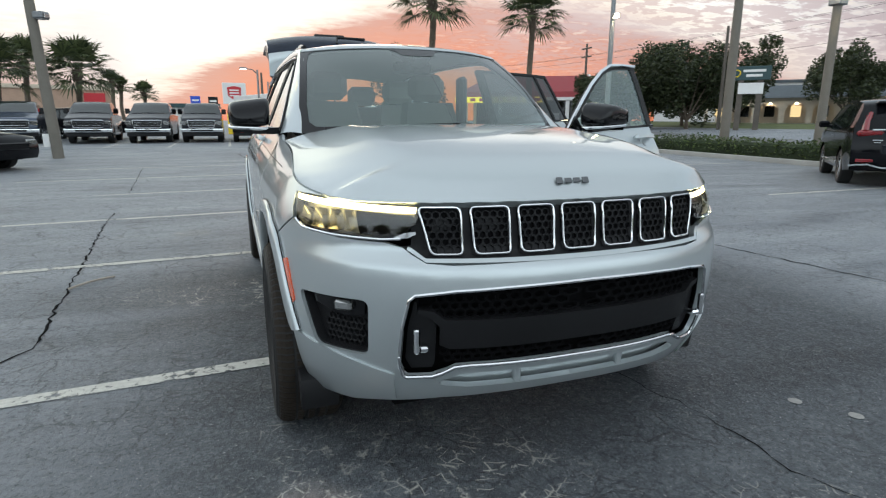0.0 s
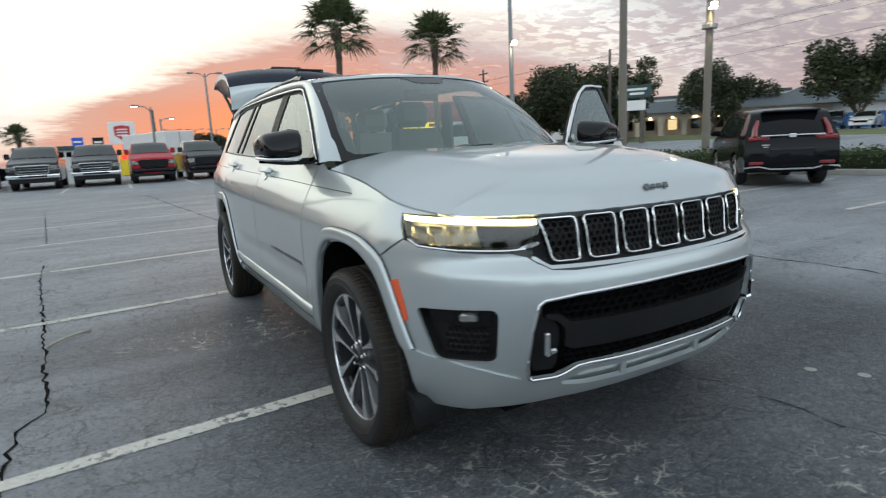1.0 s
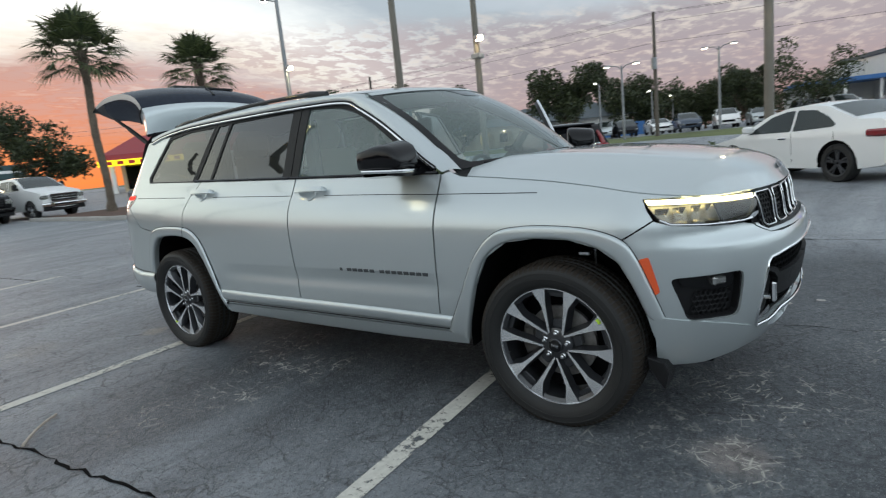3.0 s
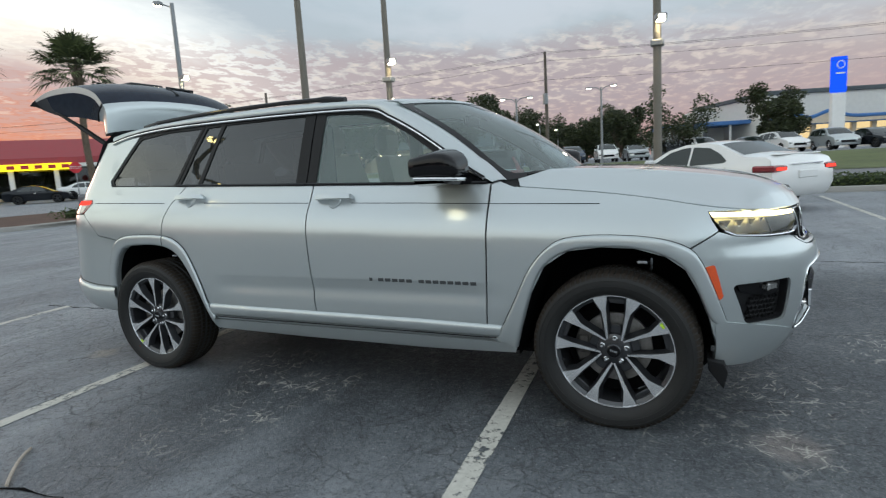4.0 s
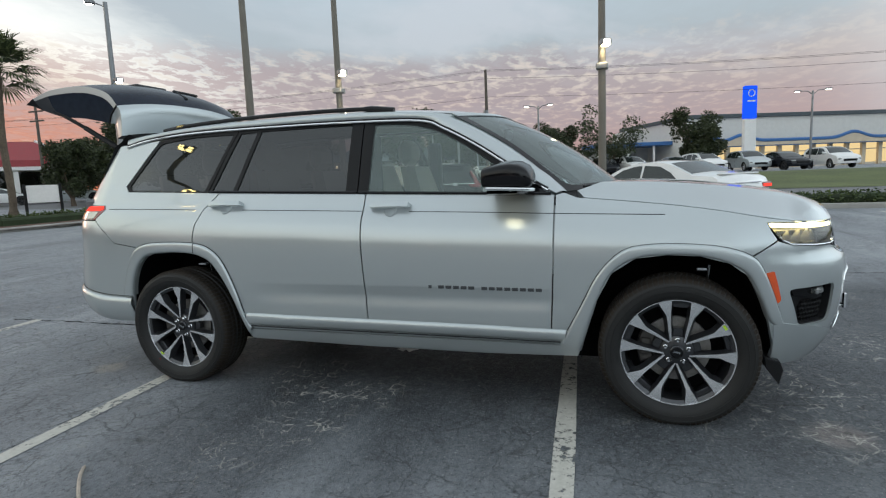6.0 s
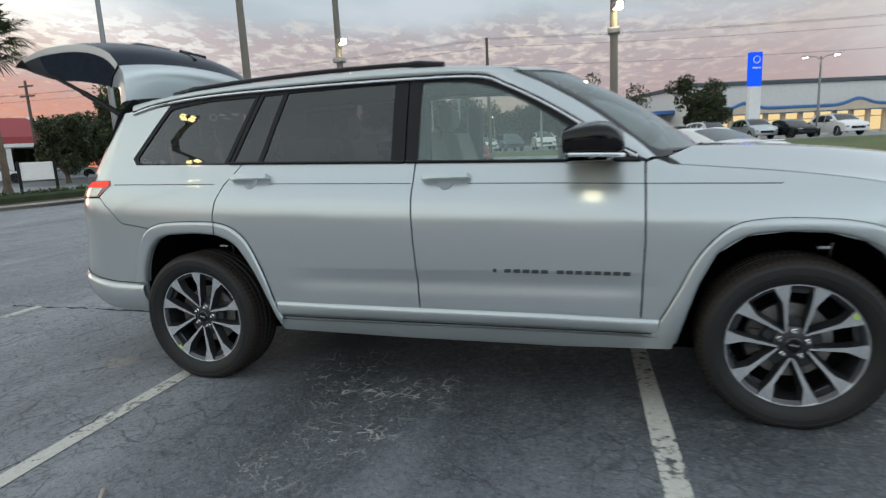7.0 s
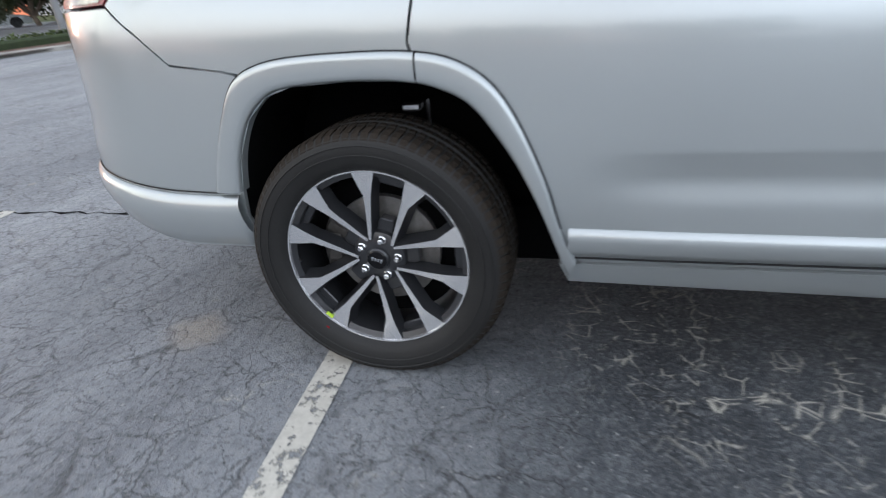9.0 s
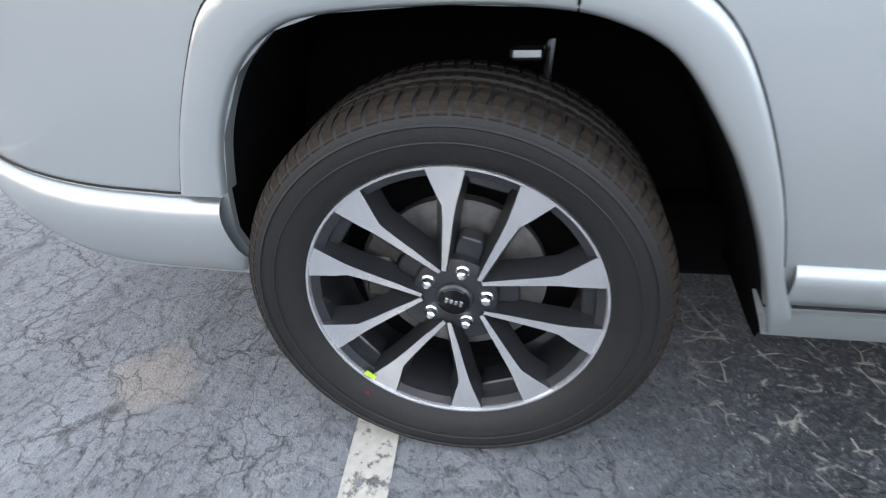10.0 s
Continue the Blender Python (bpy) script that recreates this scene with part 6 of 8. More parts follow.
for s in (1, -1):
    opening = Shape().grid([[(-s * 0.60, 3.70, 1.70), (-s * 0.66, 3.78, 1.60), (-s * 0.73, 3.93, 1.25), (-s * 0.74, 3.97, 1.12), (-s * 0.74, 3.97, 1.02)], [(-s * 0.54, 3.68, 1.67), (-s * 0.58, 3.75, 1.58), (-s * 0.65, 3.90, 1.24), (-s * 0.66, 3.93, 1.12), (-s * 0.66, 3.93, 1.02)]])
    part("gate_opening", opening, "matte_black", suv, "black rubber-lined tailgate opening")

# ---- inside ----
part("cabin_floor", Shape().box((-0.80, 0.50, 0.40), (0.80, 2.45, 0.46), 0.02).box((-0.49, 2.46, 0.44), (0.49, 4.05, 0.52), 0.02), "trim_grey", suv)
lining = []
for y in [1.17 + 0.125 * i for i in range(21)]:
    k = 0.92 + 0.08 * ease(1.2, 1.5, y)
    lining.append([(x, y, roof(x, y)[2] - 0.035) for x in (-0.62 * k, -0.45, -0.2, 0.0, 0.2, 0.45, 0.62 * k)])
part("headlining", Shape().grid(lining), "headliner", suv, "pale fabric headlining")
dash = []
for i in range(-8, 9):
    x = 0.095 * i
    dash.append([(x, 0.42 + 0.2 * (x / 0.76) ** 2, 1.12), (x, 0.62, 1.165), (x, 0.86, 1.16), (x, 0.95, 1.12), (x, 0.97, 1.0), (x, 0.90, 0.75), (x, 0.88, 0.5)])
part("dashboard", Shape().grid(dash), "trim_grey", suv, "dark grey padded dashboard")
part("display", Shape().box((-0.14, 0.93, 1.06), (0.14, 0.955, 1.20), 0.008), "gloss_black", suv, "black central display")
ring = [(0.37 + 0.185 * math.cos(a), 1.05 + 0.06 * math.sin(a), 1.06 + 0.175 * math.sin(a)) for a in [2 * math.pi * i / 28 for i in range(28)]]
steer = part("steering_wheel", Shape().tube(ring, 0.016, 8, closed=True), "trim_grey", suv, "dark steering wheel")
part("wheel_hub", Shape().box((0.29, 1.0, 1.0), (0.45, 1.05, 1.11), 0.02).tube([(0.37, 1.03, 1.05), (0.37, 0.9, 1.0)], 0.03).tube([(0.20, 1.05, 1.06), (0.54, 1.05, 1.06)], 0.014), "trim_grey", steer)
part("rear_view_mirror", Shape().box((-0.12, 1.00, 1.53), (0.12, 1.03, 1.60), 0.015).tube([(0, 1.01, 1.60), (0, 0.99, 1.64)], 0.012), "gloss_black", suv, "black rear view mirror")
rows = []
for v, w in ((0.80, 0.055), (0.84, 0.085), (0.93, 0.105), (0.99, 0.14)):
    rows.append([tuple(Vector(windscreen(x, v)) + Vector((0, 0.035 * k, -0.055 * k))) for x, k in ((-w, 0.15), (-w * 0.8, 0.8), (0, 1.0), (w * 0.8, 0.8), (w, 0.15))])
part("sensor_housing", Shape().grid(rows), "matte_black", suv, "black sensor housing behind the windscreen")


def seat(x, y, w=0.52):
    """A car seat with its back leaning to the rear."""
    base = part("seat", Shape().box((x - w / 2, y - 0.28, 0.58), (x + w / 2, y + 0.26, 0.76), 0.06), "cream_leather", suv, "cream leather car seat")
    rows = []
    for i in range(9):
        t = i / 8
        c = Vector((x, y + 0.20 + 0.17 * t, 0.72 + 0.67 * t))
        hw = w / 2 * (1 - 0.22 * t ** 3)
        th = 0.09 - 0.03 * t
        rows.append([(c.x - hw, c.y, c.z), (c.x - hw * 0.86, c.y - th, c.z), (c.x - hw * 0.5, c.y - th * 0.75, c.z), (c.x + hw * 0.5, c.y - th * 0.75, c.z), (c.x + hw * 0.86, c.y - th, c.z), (c.x + hw, c.y, c.z), (c.x + hw * 0.8, c.y + th, c.z), (c.x - hw * 0.8, c.y + th, c.z)])
    shape = Shape().grid(rows, closed=True)
    shape.add(rows[-1], [tuple(range(8))])
    part("seat_back", shape, "cream_leather", base)
    part("head_rest", Shape().box((x - 0.145, y + 0.36, 1.40), (x + 0.145, y + 0.47, 1.60), 0.05).tube([(x - 0.05, y + 0.40, 1.28), (x - 0.05, y + 0.40, 1.40)], 0.008).tube([(x + 0.05, y + 0.40, 1.28), (x + 0.05, y + 0.40, 1.40)], 0.008), "cream_leather", base)


for x in (-0.38, 0.38):
    seat(x, 1.48)
    seat(x, 2.28)
seat(-0.25, 3.25, 0.42), seat(0.25, 3.25, 0.42)
for s in (1, -1):
    part("pillar_trim", Shape().box((-s * 0.62 - 0.03, 1.70, 1.15), (-s * 0.62 + 0.03, 1.82, 1.58), 0.02), "trim_grey", suv)
    part("pillar_trim", Shape().box((-s * 0.60 - 0.03, 2.70, 1.2), (-s * 0.60 + 0.03, 2.86, 1.58), 0.02), "trim_grey", suv)
    part("cabin_side", Shape().box((-s * 0.76 - 0.02, 2.60, 0.96), (-s * 0.76 + 0.02, 4.0, 1.24), 0.02), "trim_grey", suv)
part("cabin_side", Shape().box((-0.82, 0.75, 0.5), (-0.78, 2.38, 1.17), 0.02), "cream_leather", suv, "cream inner door trim")
# lamp below the kerbside mirror, shining on the door
glow = new("mirror_courtesy_lamp", bpy.data.lights.new("mirror_courtesy_lamp", "SPOT"))
glow.data.energy, glow.data.color, glow.data.spot_size, glow.data.spot_blend, glow.data.shadow_soft_size = 0.13, (1.0, 0.88, 0.55), radians(150), 1.0, 0.05
glow.matrix_world = look((-1.03, 0.84, 1.165), (-0.90, 0.84, 1.09))

# ---- kerbs, beds and hedges ----
def kerb(points, label):
    rows = []
    for i, p in enumerate(points):
        a, b = Vector(points[max(0, i - 1)]), Vector(points[min(len(points) - 1, i + 1)])
        d = (b - a).normalized()
        n = Vector((-d.y, d.x))
        z = terrain(*p)
        c = Vector(p)
        row = []
        for o, h in ((0, -0.05), (0.0, 0.10), (0.025, 0.14), (0.05, 0.15), (0.16, 0.15), (0.18, 0.05)):
            q = c - n * o
            row.append((q.x, q.y, z + h))
        rows.append(row)
    return single("kerb", Shape().grid(rows), "concrete", label, "kerb", kind="structure")


east_kerb = [(14.3, -30 + 2 * i) for i in range(24)] + [(14.25, 16.6), (14.0, 17.6), (13.4, 18.5), (12.5, 19.0), (11.5, 19.2), (9.0, 19.3), (7.0, 19.4), (6.4, 19.8), (6.2, 20.6), (6.2, 28)]
kerb(east_kerb, "pale concrete kerb round the planted bed")
bed_rows = []
for i in range(30):
    y = -30 + 2 * i
    lo = 14.45 if y < 18 else 6.4
    hi = max(lo + 0.5, 24 + 0.985 * -7.6 + 0.174 * (y + 6))
    bed_rows.append([(lo + (hi - lo) * k / 6, y, terrain(lo + (hi - lo) * k / 6, y) + 0.10) for k in range(7)])
bed_rows = [r for r in bed_rows if r[0][1] < 18] + [[(lo + (hi - lo) * k / 6, y, terrain(lo + (hi - lo) * k / 6, y) + 0.10) for k in range(7)] for y, lo, hi in ((18.0, 13.9, 20.2), (18.8, 12.9, 20.4), (19.35, 7.4, 20.5), (20.2, 6.5, 20.7), (24, 6.4, 21.3), (28, 6.4, 22.0))]
single("planted_bed", Shape().grid(bed_rows), "mulch", "brown mulch bed behind the kerb", "planting bed", kind="structure")


def leaves(rnd, clumps, per, size, flat=0.6):
    """Small leaves scattered in clumps: (x, y, z, radius x, radius y, radius z) each."""
    vs, fs = [], []
    for cx, cy, cz, rx, ry, rz in clumps:
        for _ in range(per):
            d = Vector((rnd.gauss(0, 1), rnd.gauss(0, 1), rnd.gauss(0, 1))).normalized() * rnd.uniform(0.55, 1.0)
            c = Vector((cx + rx * d.x, cy + ry * d.y, cz + rz * d.z))
            u = Vector((rnd.gauss(0, 1), rnd.gauss(0, 1), rnd.gauss(0, flat))).normalized()
            w = u.cross(Vector((rnd.gauss(0, 1), rnd.gauss(0, 1), rnd.gauss(0, 1)))).normalized()
            s = size * rnd.uniform(0.6, 1.3)
            k = len(vs)
            vs += [c - u * s, c + w * s * 0.45, c + u * s, c - w * s * 0.45]
            fs.append((k, k + 1, k + 2, k + 3))
    return Shape().add(vs, fs)


def hedge(x0, y0, x1, y1, width, height, label, seed):
    rnd = random.Random(seed)
    n = int(math.dist((x0, y0), (x1, y1)) / 0.28)
    clumps = []
    for i in range(n):
        t = i / n
        for k in (-0.5, 0, 0.5):
            x, y = x0 + (x1 - x0) * t + k * width * 0.7, y0 + (y1 - y0) * t
            h = height * rnd.uniform(0.86, 1.08)
            clumps.append((x, y, terrain(x, y) + 0.1 + h * 0.5, width * 0.28, 0.24, h * 0.5))
    base = thing("hedge", label, "hedge", "hedges round the lot")
    part("foliage", leaves(rnd, clumps, 44, 0.06), "hedge_leaf", base, smooth=False)["kind"] = "stuff"
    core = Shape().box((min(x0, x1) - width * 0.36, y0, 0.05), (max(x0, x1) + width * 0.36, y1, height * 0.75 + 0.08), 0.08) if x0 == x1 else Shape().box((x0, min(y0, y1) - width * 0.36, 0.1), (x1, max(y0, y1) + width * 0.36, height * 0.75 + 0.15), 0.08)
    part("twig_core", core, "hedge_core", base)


hedge(15.15, -1.2, 15.15, 16.5, 1.0, 0.66, "clipped green hedge in the bed behind the kerb", 1)
hedge(15.15, -14.0, 15.15, -2.6, 1.0, 0.40, "low clipped green hedge in the bed behind the kerb", 2)
hedge(10.2, 21.6, 19.0, 21.6, 1.4, 0.42, "low loose green shrubs in the mulch bed", 3)


# ---- trees and palms ----
def tree(x, y, height, spread_r, label, seed, kind="tree_leaf", trunk=0.16, bare=0.0, clear=0.12):
    rnd = random.Random(seed)
    z0 = terrain(x, y)
    base = thing("tree", label, "tree", "trees", Matrix.Translation((x, y, z0)))
    wood = Shape()
    lean = Vector((rnd.uniform(-0.3, 0.3), rnd.uniform(-0.3, 0.3), 0))
    fork = height * clear
    wood.tube([(0, 0, -0.1), lean * 0.4 + Vector((0, 0, fork * 0.6)), lean + Vector((0, 0, fork))], [trunk * 1.25, trunk, trunk * 0.85], 9)
    clumps = []
    for i in range(9):
        a = 2 * math.pi * (i + rnd.random() * 0.6) / 9
        r = spread_r * rnd.uniform(0.45, 0.9)
        top = Vector((r * math.cos(a), r * math.sin(a), height * rnd.uniform(0.30, 0.92)))
        mid = lean.lerp(top, 0.5) + Vector((0, 0, fork * 0.5))
        wood.tube([lean + Vector((0, 0, fork * 0.92)), mid, top], [trunk * 0.55, trunk * 0.32, trunk * 0.08], 6)
        for j in range(3):
            q = mid.lerp(top, rnd.uniform(0.2, 0.9)) + Vector((rnd.uniform(-1, 1), rnd.uniform(-1, 1), rnd.uniform(-0.2, 0.6))) * spread_r * 0.35
            wood.tube([mid.lerp(top, 0.4), q], [trunk * 0.2, trunk * 0.05], 5)
            clumps.append((*q, *[spread_r * rnd.uniform(0.22, 0.40) for _ in range(3)]))
        clumps.append((*top, *[spread_r * rnd.uniform(0.22, 0.36) for _ in range(3)]))
    part("trunk", wood, "bark", base, "grey-brown trunk and limbs")
    part("crown", leaves(rnd, clumps, int(330 * (1 - bare)), 0.034 * spread_r + 0.05), kind, base, smooth=False)["kind"] = "stuff"


tree(56.9, 24.2, 8.4, 4.6, "dense round dark green tree beyond the road", 11)
tree(41.0, 43.5, 7.7, 4.4, "dense dark green oak beside the inn sign", 12)
tree(45.2, 40.5, 8.2, 3.4, "tall dark green oak beside the inn sign", 13)
tree(49.7, 59.4, 7.6, 4.2, "dark tree behind the grass verge", 14)
tree(56.5, 38.5, 8.0, 3.6, "dark tree rising over the inn roof", 15)
tree(66.0, 43.0, 8.2, 4.6, "broad dark tree behind the inn", 16)
tree(78.0, 24.8, 7.4, 5.0, "dark tree behind the far car park", 17)
tree(90.0, 23.6, 7.6, 5.6, "dark trees behind the far car park", 18)
tree(92.0, 14.5, 6.8, 5.4, "dark tree behind the far car park", 19)
tree(70.0, 13.0, 5.6, 3.6, "dark green tree at the far car park", 20)
tree(61.0, 7.4, 5.8, 2.9, "round green tree at the far car park", 21)
tree(51.3, 2.0, 6.8, 3.0, "thin half-bare tree beyond the road", 22, bare=0.72, trunk=0.10)
tree(55.8, -6.7, 6.2, 2.6, "small dark green tree before the showroom", 23)
tree(26.5, 37.6, 4.7, 1.9, "bushy dark green oak by the red-roofed shop", 24)
tree(33.0, 41.2, 6.2, 3.4, "dark green oak behind the road", 25)
tree(36.0, 37.5, 6.6, 3.6, "dark green oak behind the road", 27)
tree(12.9, 45.8, 8.4, 3.3, "thin-leaved tree against the sunset", 26, bare=0.35, trunk=0.10)
tree(9.5, 75.0, 3.9, 2.4, "far dark tree under the sunset", 28)
tree(20.0, 80.0, 4.0, 3.6, "far dark trees under the sunset", 29)
tree(4.0, 85.0, 3.4, 2.2, "far dark tree under the sunset", 30)


for x, y, h, r, k in ((-33.0, -3.0, 7.0, 4.6, 31), (-36.0, 9.0, 8.0, 5.0, 32), (-31.0, -16.0, 6.5, 4.2, 33), (-34.0, 18.5, 7.4, 5.0, 34), (-37.0, 29.0, 8.2, 5.4, 35), (-30.0, -27.0, 7.2, 4.8, 36), (-22.0, -36.0, 7.0, 4.8, 37), (-8.0, -41.0, 7.6, 5.0, 38)):
    tree(x, y, h, r, "dark green tree across the lot", k)


def palm(x, y, height, size, label, seed, fronds=38):
    rnd = random.Random(seed)
    z0 = terrain(x, y)
    base = thing("palm_tree", label, "palm tree", "palm trees", Matrix.Translation((x, y, z0)))
    trunk = Shape()
    k = 26
    pts = [(0.05 * math.sin(i * 0.35), 0.0, height * i / k) for i in range(k + 1)]
    rad = [0.15 + (0.06 if i < 2 else 0) + 0.012 * (i % 2) + (0.05 if i > k - 4 else 0) for i in range(k + 1)]
    trunk.tube(pts, rad, 10)
    part("trunk", trunk, "palm_bark", base, "ringed grey palm trunk")
    boots = Shape()
    for i in range(26):
        a, h = rnd.uniform(0, 6.28), height - rnd.uniform(0.05, 0.7)
        boots.tube([(0.15 * math.cos(a), 0.15 * math.sin(a), h), (0.34 * math.cos(a), 0.34 * math.sin(a), h + 0.28)], [0.05, 0.015], 5)
    part("leaf_bases", boots, "palm_bark", base)
    crown = Shape()
    for i in range(fronds):
        az = i * 2.399 + rnd.uniform(-0.2, 0.2)
        t = i / fronds
        el = radians(84 - 112 * t + rnd.uniform(-8, 8))
        out = Vector((math.cos(az) * math.cos(el), math.sin(az) * math.cos(el), math.sin(el)))
        start = Vector((0, 0, height - 0.1)) + out * 0.12
        stem = size * 0.46 * rnd.uniform(0.85, 1.1)
        hub = start + out * stem + Vector((0, 0, -0.12 * stem))
        crown.tube([start, start + out * stem * 0.6 + Vector((0, 0, 0.02)), hub], [0.022, 0.016, 0.012], 4)
        side = out.cross(Vector((0, 0, 1)))
        side = side.normalized() if side.length > 0.05 else Vector((1, 0, 0))
        up = side.cross(out).normalized()
        n = 22
        for j in range(n):
            b = radians(-108 + 216 * j / (n - 1))
            d = (out * math.cos(b) + side * math.sin(b) + up * 0.25 * abs(math.sin(b))).normalized()
            length = size * 0.52 * (1 - 0.28 * abs(b) / 1.9) * rnd.uniform(0.85, 1.1)
            w = d.cross(up).normalized() * 0.042 * size / 2
            m = hub + d * length * 0.55
            tip = hub + d * length + Vector((0, 0, -0.26 * length * rnd.uniform(0.6, 1.5)))
            kk = len(crown.v)
            crown.add([hub, m + w, tip, m - w], [(0, 1, 2, 3)])
    part("crown", crown, "palm_leaf", base, "fan-shaped green fronds", smooth=False)["kind"] = "stuff"


palm(8.6, 25.6, 6.95, 2.3, "tall cabbage palm in the mulch bed", 41)
palm(15.1, 27.4, 7.0, 2.3, "tall cabbage palm in the mulch bed beside the board", 42)
palm(-12.9, 41.0, 4.6, 2.1, "cabbage palm behind the parked pickups", 43)
palm(-9.3, 37.2, 3.9, 2.6, "low full cabbage palm behind the parked pickups", 44)
palm(-12.3, 34.0, 3.7, 2.3, "low full cabbage palm behind the parked pickups", 45)
palm(-10.8, 56.8, 4.4, 1.2, "far palm against the sunset", 46)
palm(-10.3, 57.5, 3.9, 1.25, "far palm against the sunset", 47)
palm(-8.6, 59.1, 3.4, 1.5, "far palm against the sunset", 48)


# ---- lamp posts, poles and wires ----
def post(name, x, y, height, r, mat, label, category, lean=(0, 0), square=False):
    z0 = terrain(x, y)
    base = thing(name, label, category, "posts round the lot", Matrix.Translation((x, y, z0)))
    part("pole", Shape().tube([(0, 0, -0.2), (lean[0] * 0.5, lean[1] * 0.5, height * 0.5), (lean[0], lean[1], height)], [r * 1.15, r, r * 0.75], 4 if square else 12), mat, base)
    return base


def flood(base, x, y, z, turn, lamp="lot_lamp", arm=0.55):
    """A floodlight on a short arm."""
    m = Matrix.Translation((x, y, z)) @ pose(0, 0, 0, 0, 0, turn)
    body = part("lamp_head", Shape().box((-0.17, -arm - 0.34, -0.07), (0.17, -arm, 0.13), 0.04, m=m).tube([m @ Vector((0, -arm, 0)), m @ Vector((0, -0.05, -0.18)), m @ Vector((0, 0, -0.3))], 0.03), "pole_metal", base, "floodlight head")
    part("lamp_glass", Shape().box((-0.11, -arm - 0.34, -0.09), (0.11, -arm - 0.06, -0.065), 0.01, m=m).box((-0.09, -arm - 0.375, -0.05), (0.09, -arm - 0.345, 0.07), 0.01, m=m), lamp, body, "lit lamp glass")


p = post("lamp_post", 16.9, 1.0, 11.0, 0.125, "pole_concrete", "tall concrete lamp post with a lit floodlight", "lamp post")
flood(p, 0, 0, 5.55, -70, arm=0.2)
part("clamp", Shape().box((-0.2, -0.2, 4.75), (0.2, 0.2, 4.95), 0.03), "pole_metal", p)
p = post("lamp_post", 17.2, 11.25, 11.0, 0.125, "pole_concrete", "tall concrete lamp post with a lit floodlight on an arm", "lamp post")
flood(p, 0, 0, 5.5, -45, arm=0.35)
part("clamp", Shape().box((-0.2, -0.2, 4.8), (0.2, 0.2, 5.0), 0.03), "pole_metal", p)
p = post("lamp_post", 18.7, 16.6, 11.0, 0.17, "pole_concrete", "tall plain concrete pole behind the hedge", "lamp post")
p = post("lamp_post", 16.9, 22.5, 9.6, 0.12, "pole_metal", "slim metal lamp post with two arms", "lamp post")
flood(p, 0, 0, 9.6, 200, "far_lamp", 0.5)
flood(p, 0, 0, 6.1, -20, "lot_lamp", 0.35)
p = post("lamp_post", 15.0, -17.5, 10.0, 0.125, "pole_concrete", "tall concrete lamp post beside the hedge", "lamp post")
p = post("lamp_post", -6.2, 18.5, 8.5, 0.14, "pole_concrete", "leaning concrete pole with a box floodlight", "lamp post", (-0.35, 0.0))
flood(p, -0.15, 0, 4.15, 60, "lamp_bowl", 0.12)
part("meter_box", Shape().box((-0.34, -0.1, 0.35), (-0.16, 0.1, 0.75), 0.02), "sign_white", p)
p = post("lamp_post", -6.6, 12.2, 9.7, 0.13, "pole_concrete", "concrete lamp post with a lit twin floodlight", "lamp post")
flood(p, 0, 0, 9.0, 40, "yellow_lamp", 0.4)
flood(p, 0, 0, 9.0, 68, "yellow_lamp", 0.4)


def street_lamp(x, y, height, arms, label, seed, lit=True):
    p = post("street_lamp", x, y, height, 0.09, "pole_metal", label, "street lamp")
    for a in arms:
        d = Vector((math.cos(radians(a)), math.sin(radians(a)), 0))
        part("arm", Shape().tube([Vector((0, 0, height - 0.3)), d * 0.35 + Vector((0, 0, height)), d * 0.9 + Vector((0, 0, height + 0.05))], 0.035, 6), "pole_metal", p)
        m = Matrix.Translation(d * 1.05 + Vector((0, 0, height + 0.05))) @ pose(0, 0, 0, 0, 0, a)
        head = part("lamp_head", Shape().box((-0.25, -0.12, -0.05), (0.25, 0.12, 0.08), 0.04, m=m), "pole_metal", p)
        part("lamp_glass", Shape().box((-0.18, -0.09, -0.075), (0.18, 0.09, -0.045), 0.01, m=m), "far_lamp" if lit else "lamp_bowl", head, "lit lamp glass" if lit else "")


street_lamp(45.7, 7.3, 6.2, (80, 260), "double-armed street lamp, lit, at the far car park", 1)
street_lamp(53.4, 19.5, 5.4, (180,), "lit street lamp at the far car park", 2)
street_lamp(39.8, 12.8, 5.4, (100, 280), "double-armed lit street lamp beyond the road", 3)
street_lamp(64.5, 17.5, 4.7, (180,), "lit street lamp at the far car park", 5)
street_lamp(70.0, 16.6, 4.2, (180,), "lit street lamp at the far car park", 6)
street_lamp(75.2, 16.1, 3.8, (180,), "lit street lamp at the far car park", 7)
street_lamp(49.5, -14.1, 6.2, (80, 260), "double-armed lit street lamp before the showroom", 8)
street_lamp(5.4, 47.0, 7.4, (0, 170), "slim double-armed street lamp against the sunset", 9, False)
street_lamp(1.0, 43.0, 4.6, (200,), "lit street lamp among the parked pickups", 10)
street_lamp(2.6, 58.0, 4.6, (20,), "lit street lamp far off by the red shield sign", 11)
for i in range(5):
    street_lamp(6.5 + i * 3.2, 92 + i, 5.0, (0, 180), "far street lamp under the sunset", 20 + i, False)


def utility_pole(x, y, height, label, arms=True, box=True):
    p = post("utility_pole", x, y, height, 0.13, "pole_wood", label, "utility pole")
    if arms:
        for h in (height - 0.5, height - 1.3):
            part("cross_arm", Shape().box((-0.07, -0.8, h), (0.07, 0.8, h + 0.12), 0.02), "pole_wood", p)
    if box:
        part("transformer", Shape().tube([(-0.25, 0, height * 0.55), (-0.25, 0, height * 0.55 + 0.8)], 0.2, 10), "pole_metal", p)
    return p


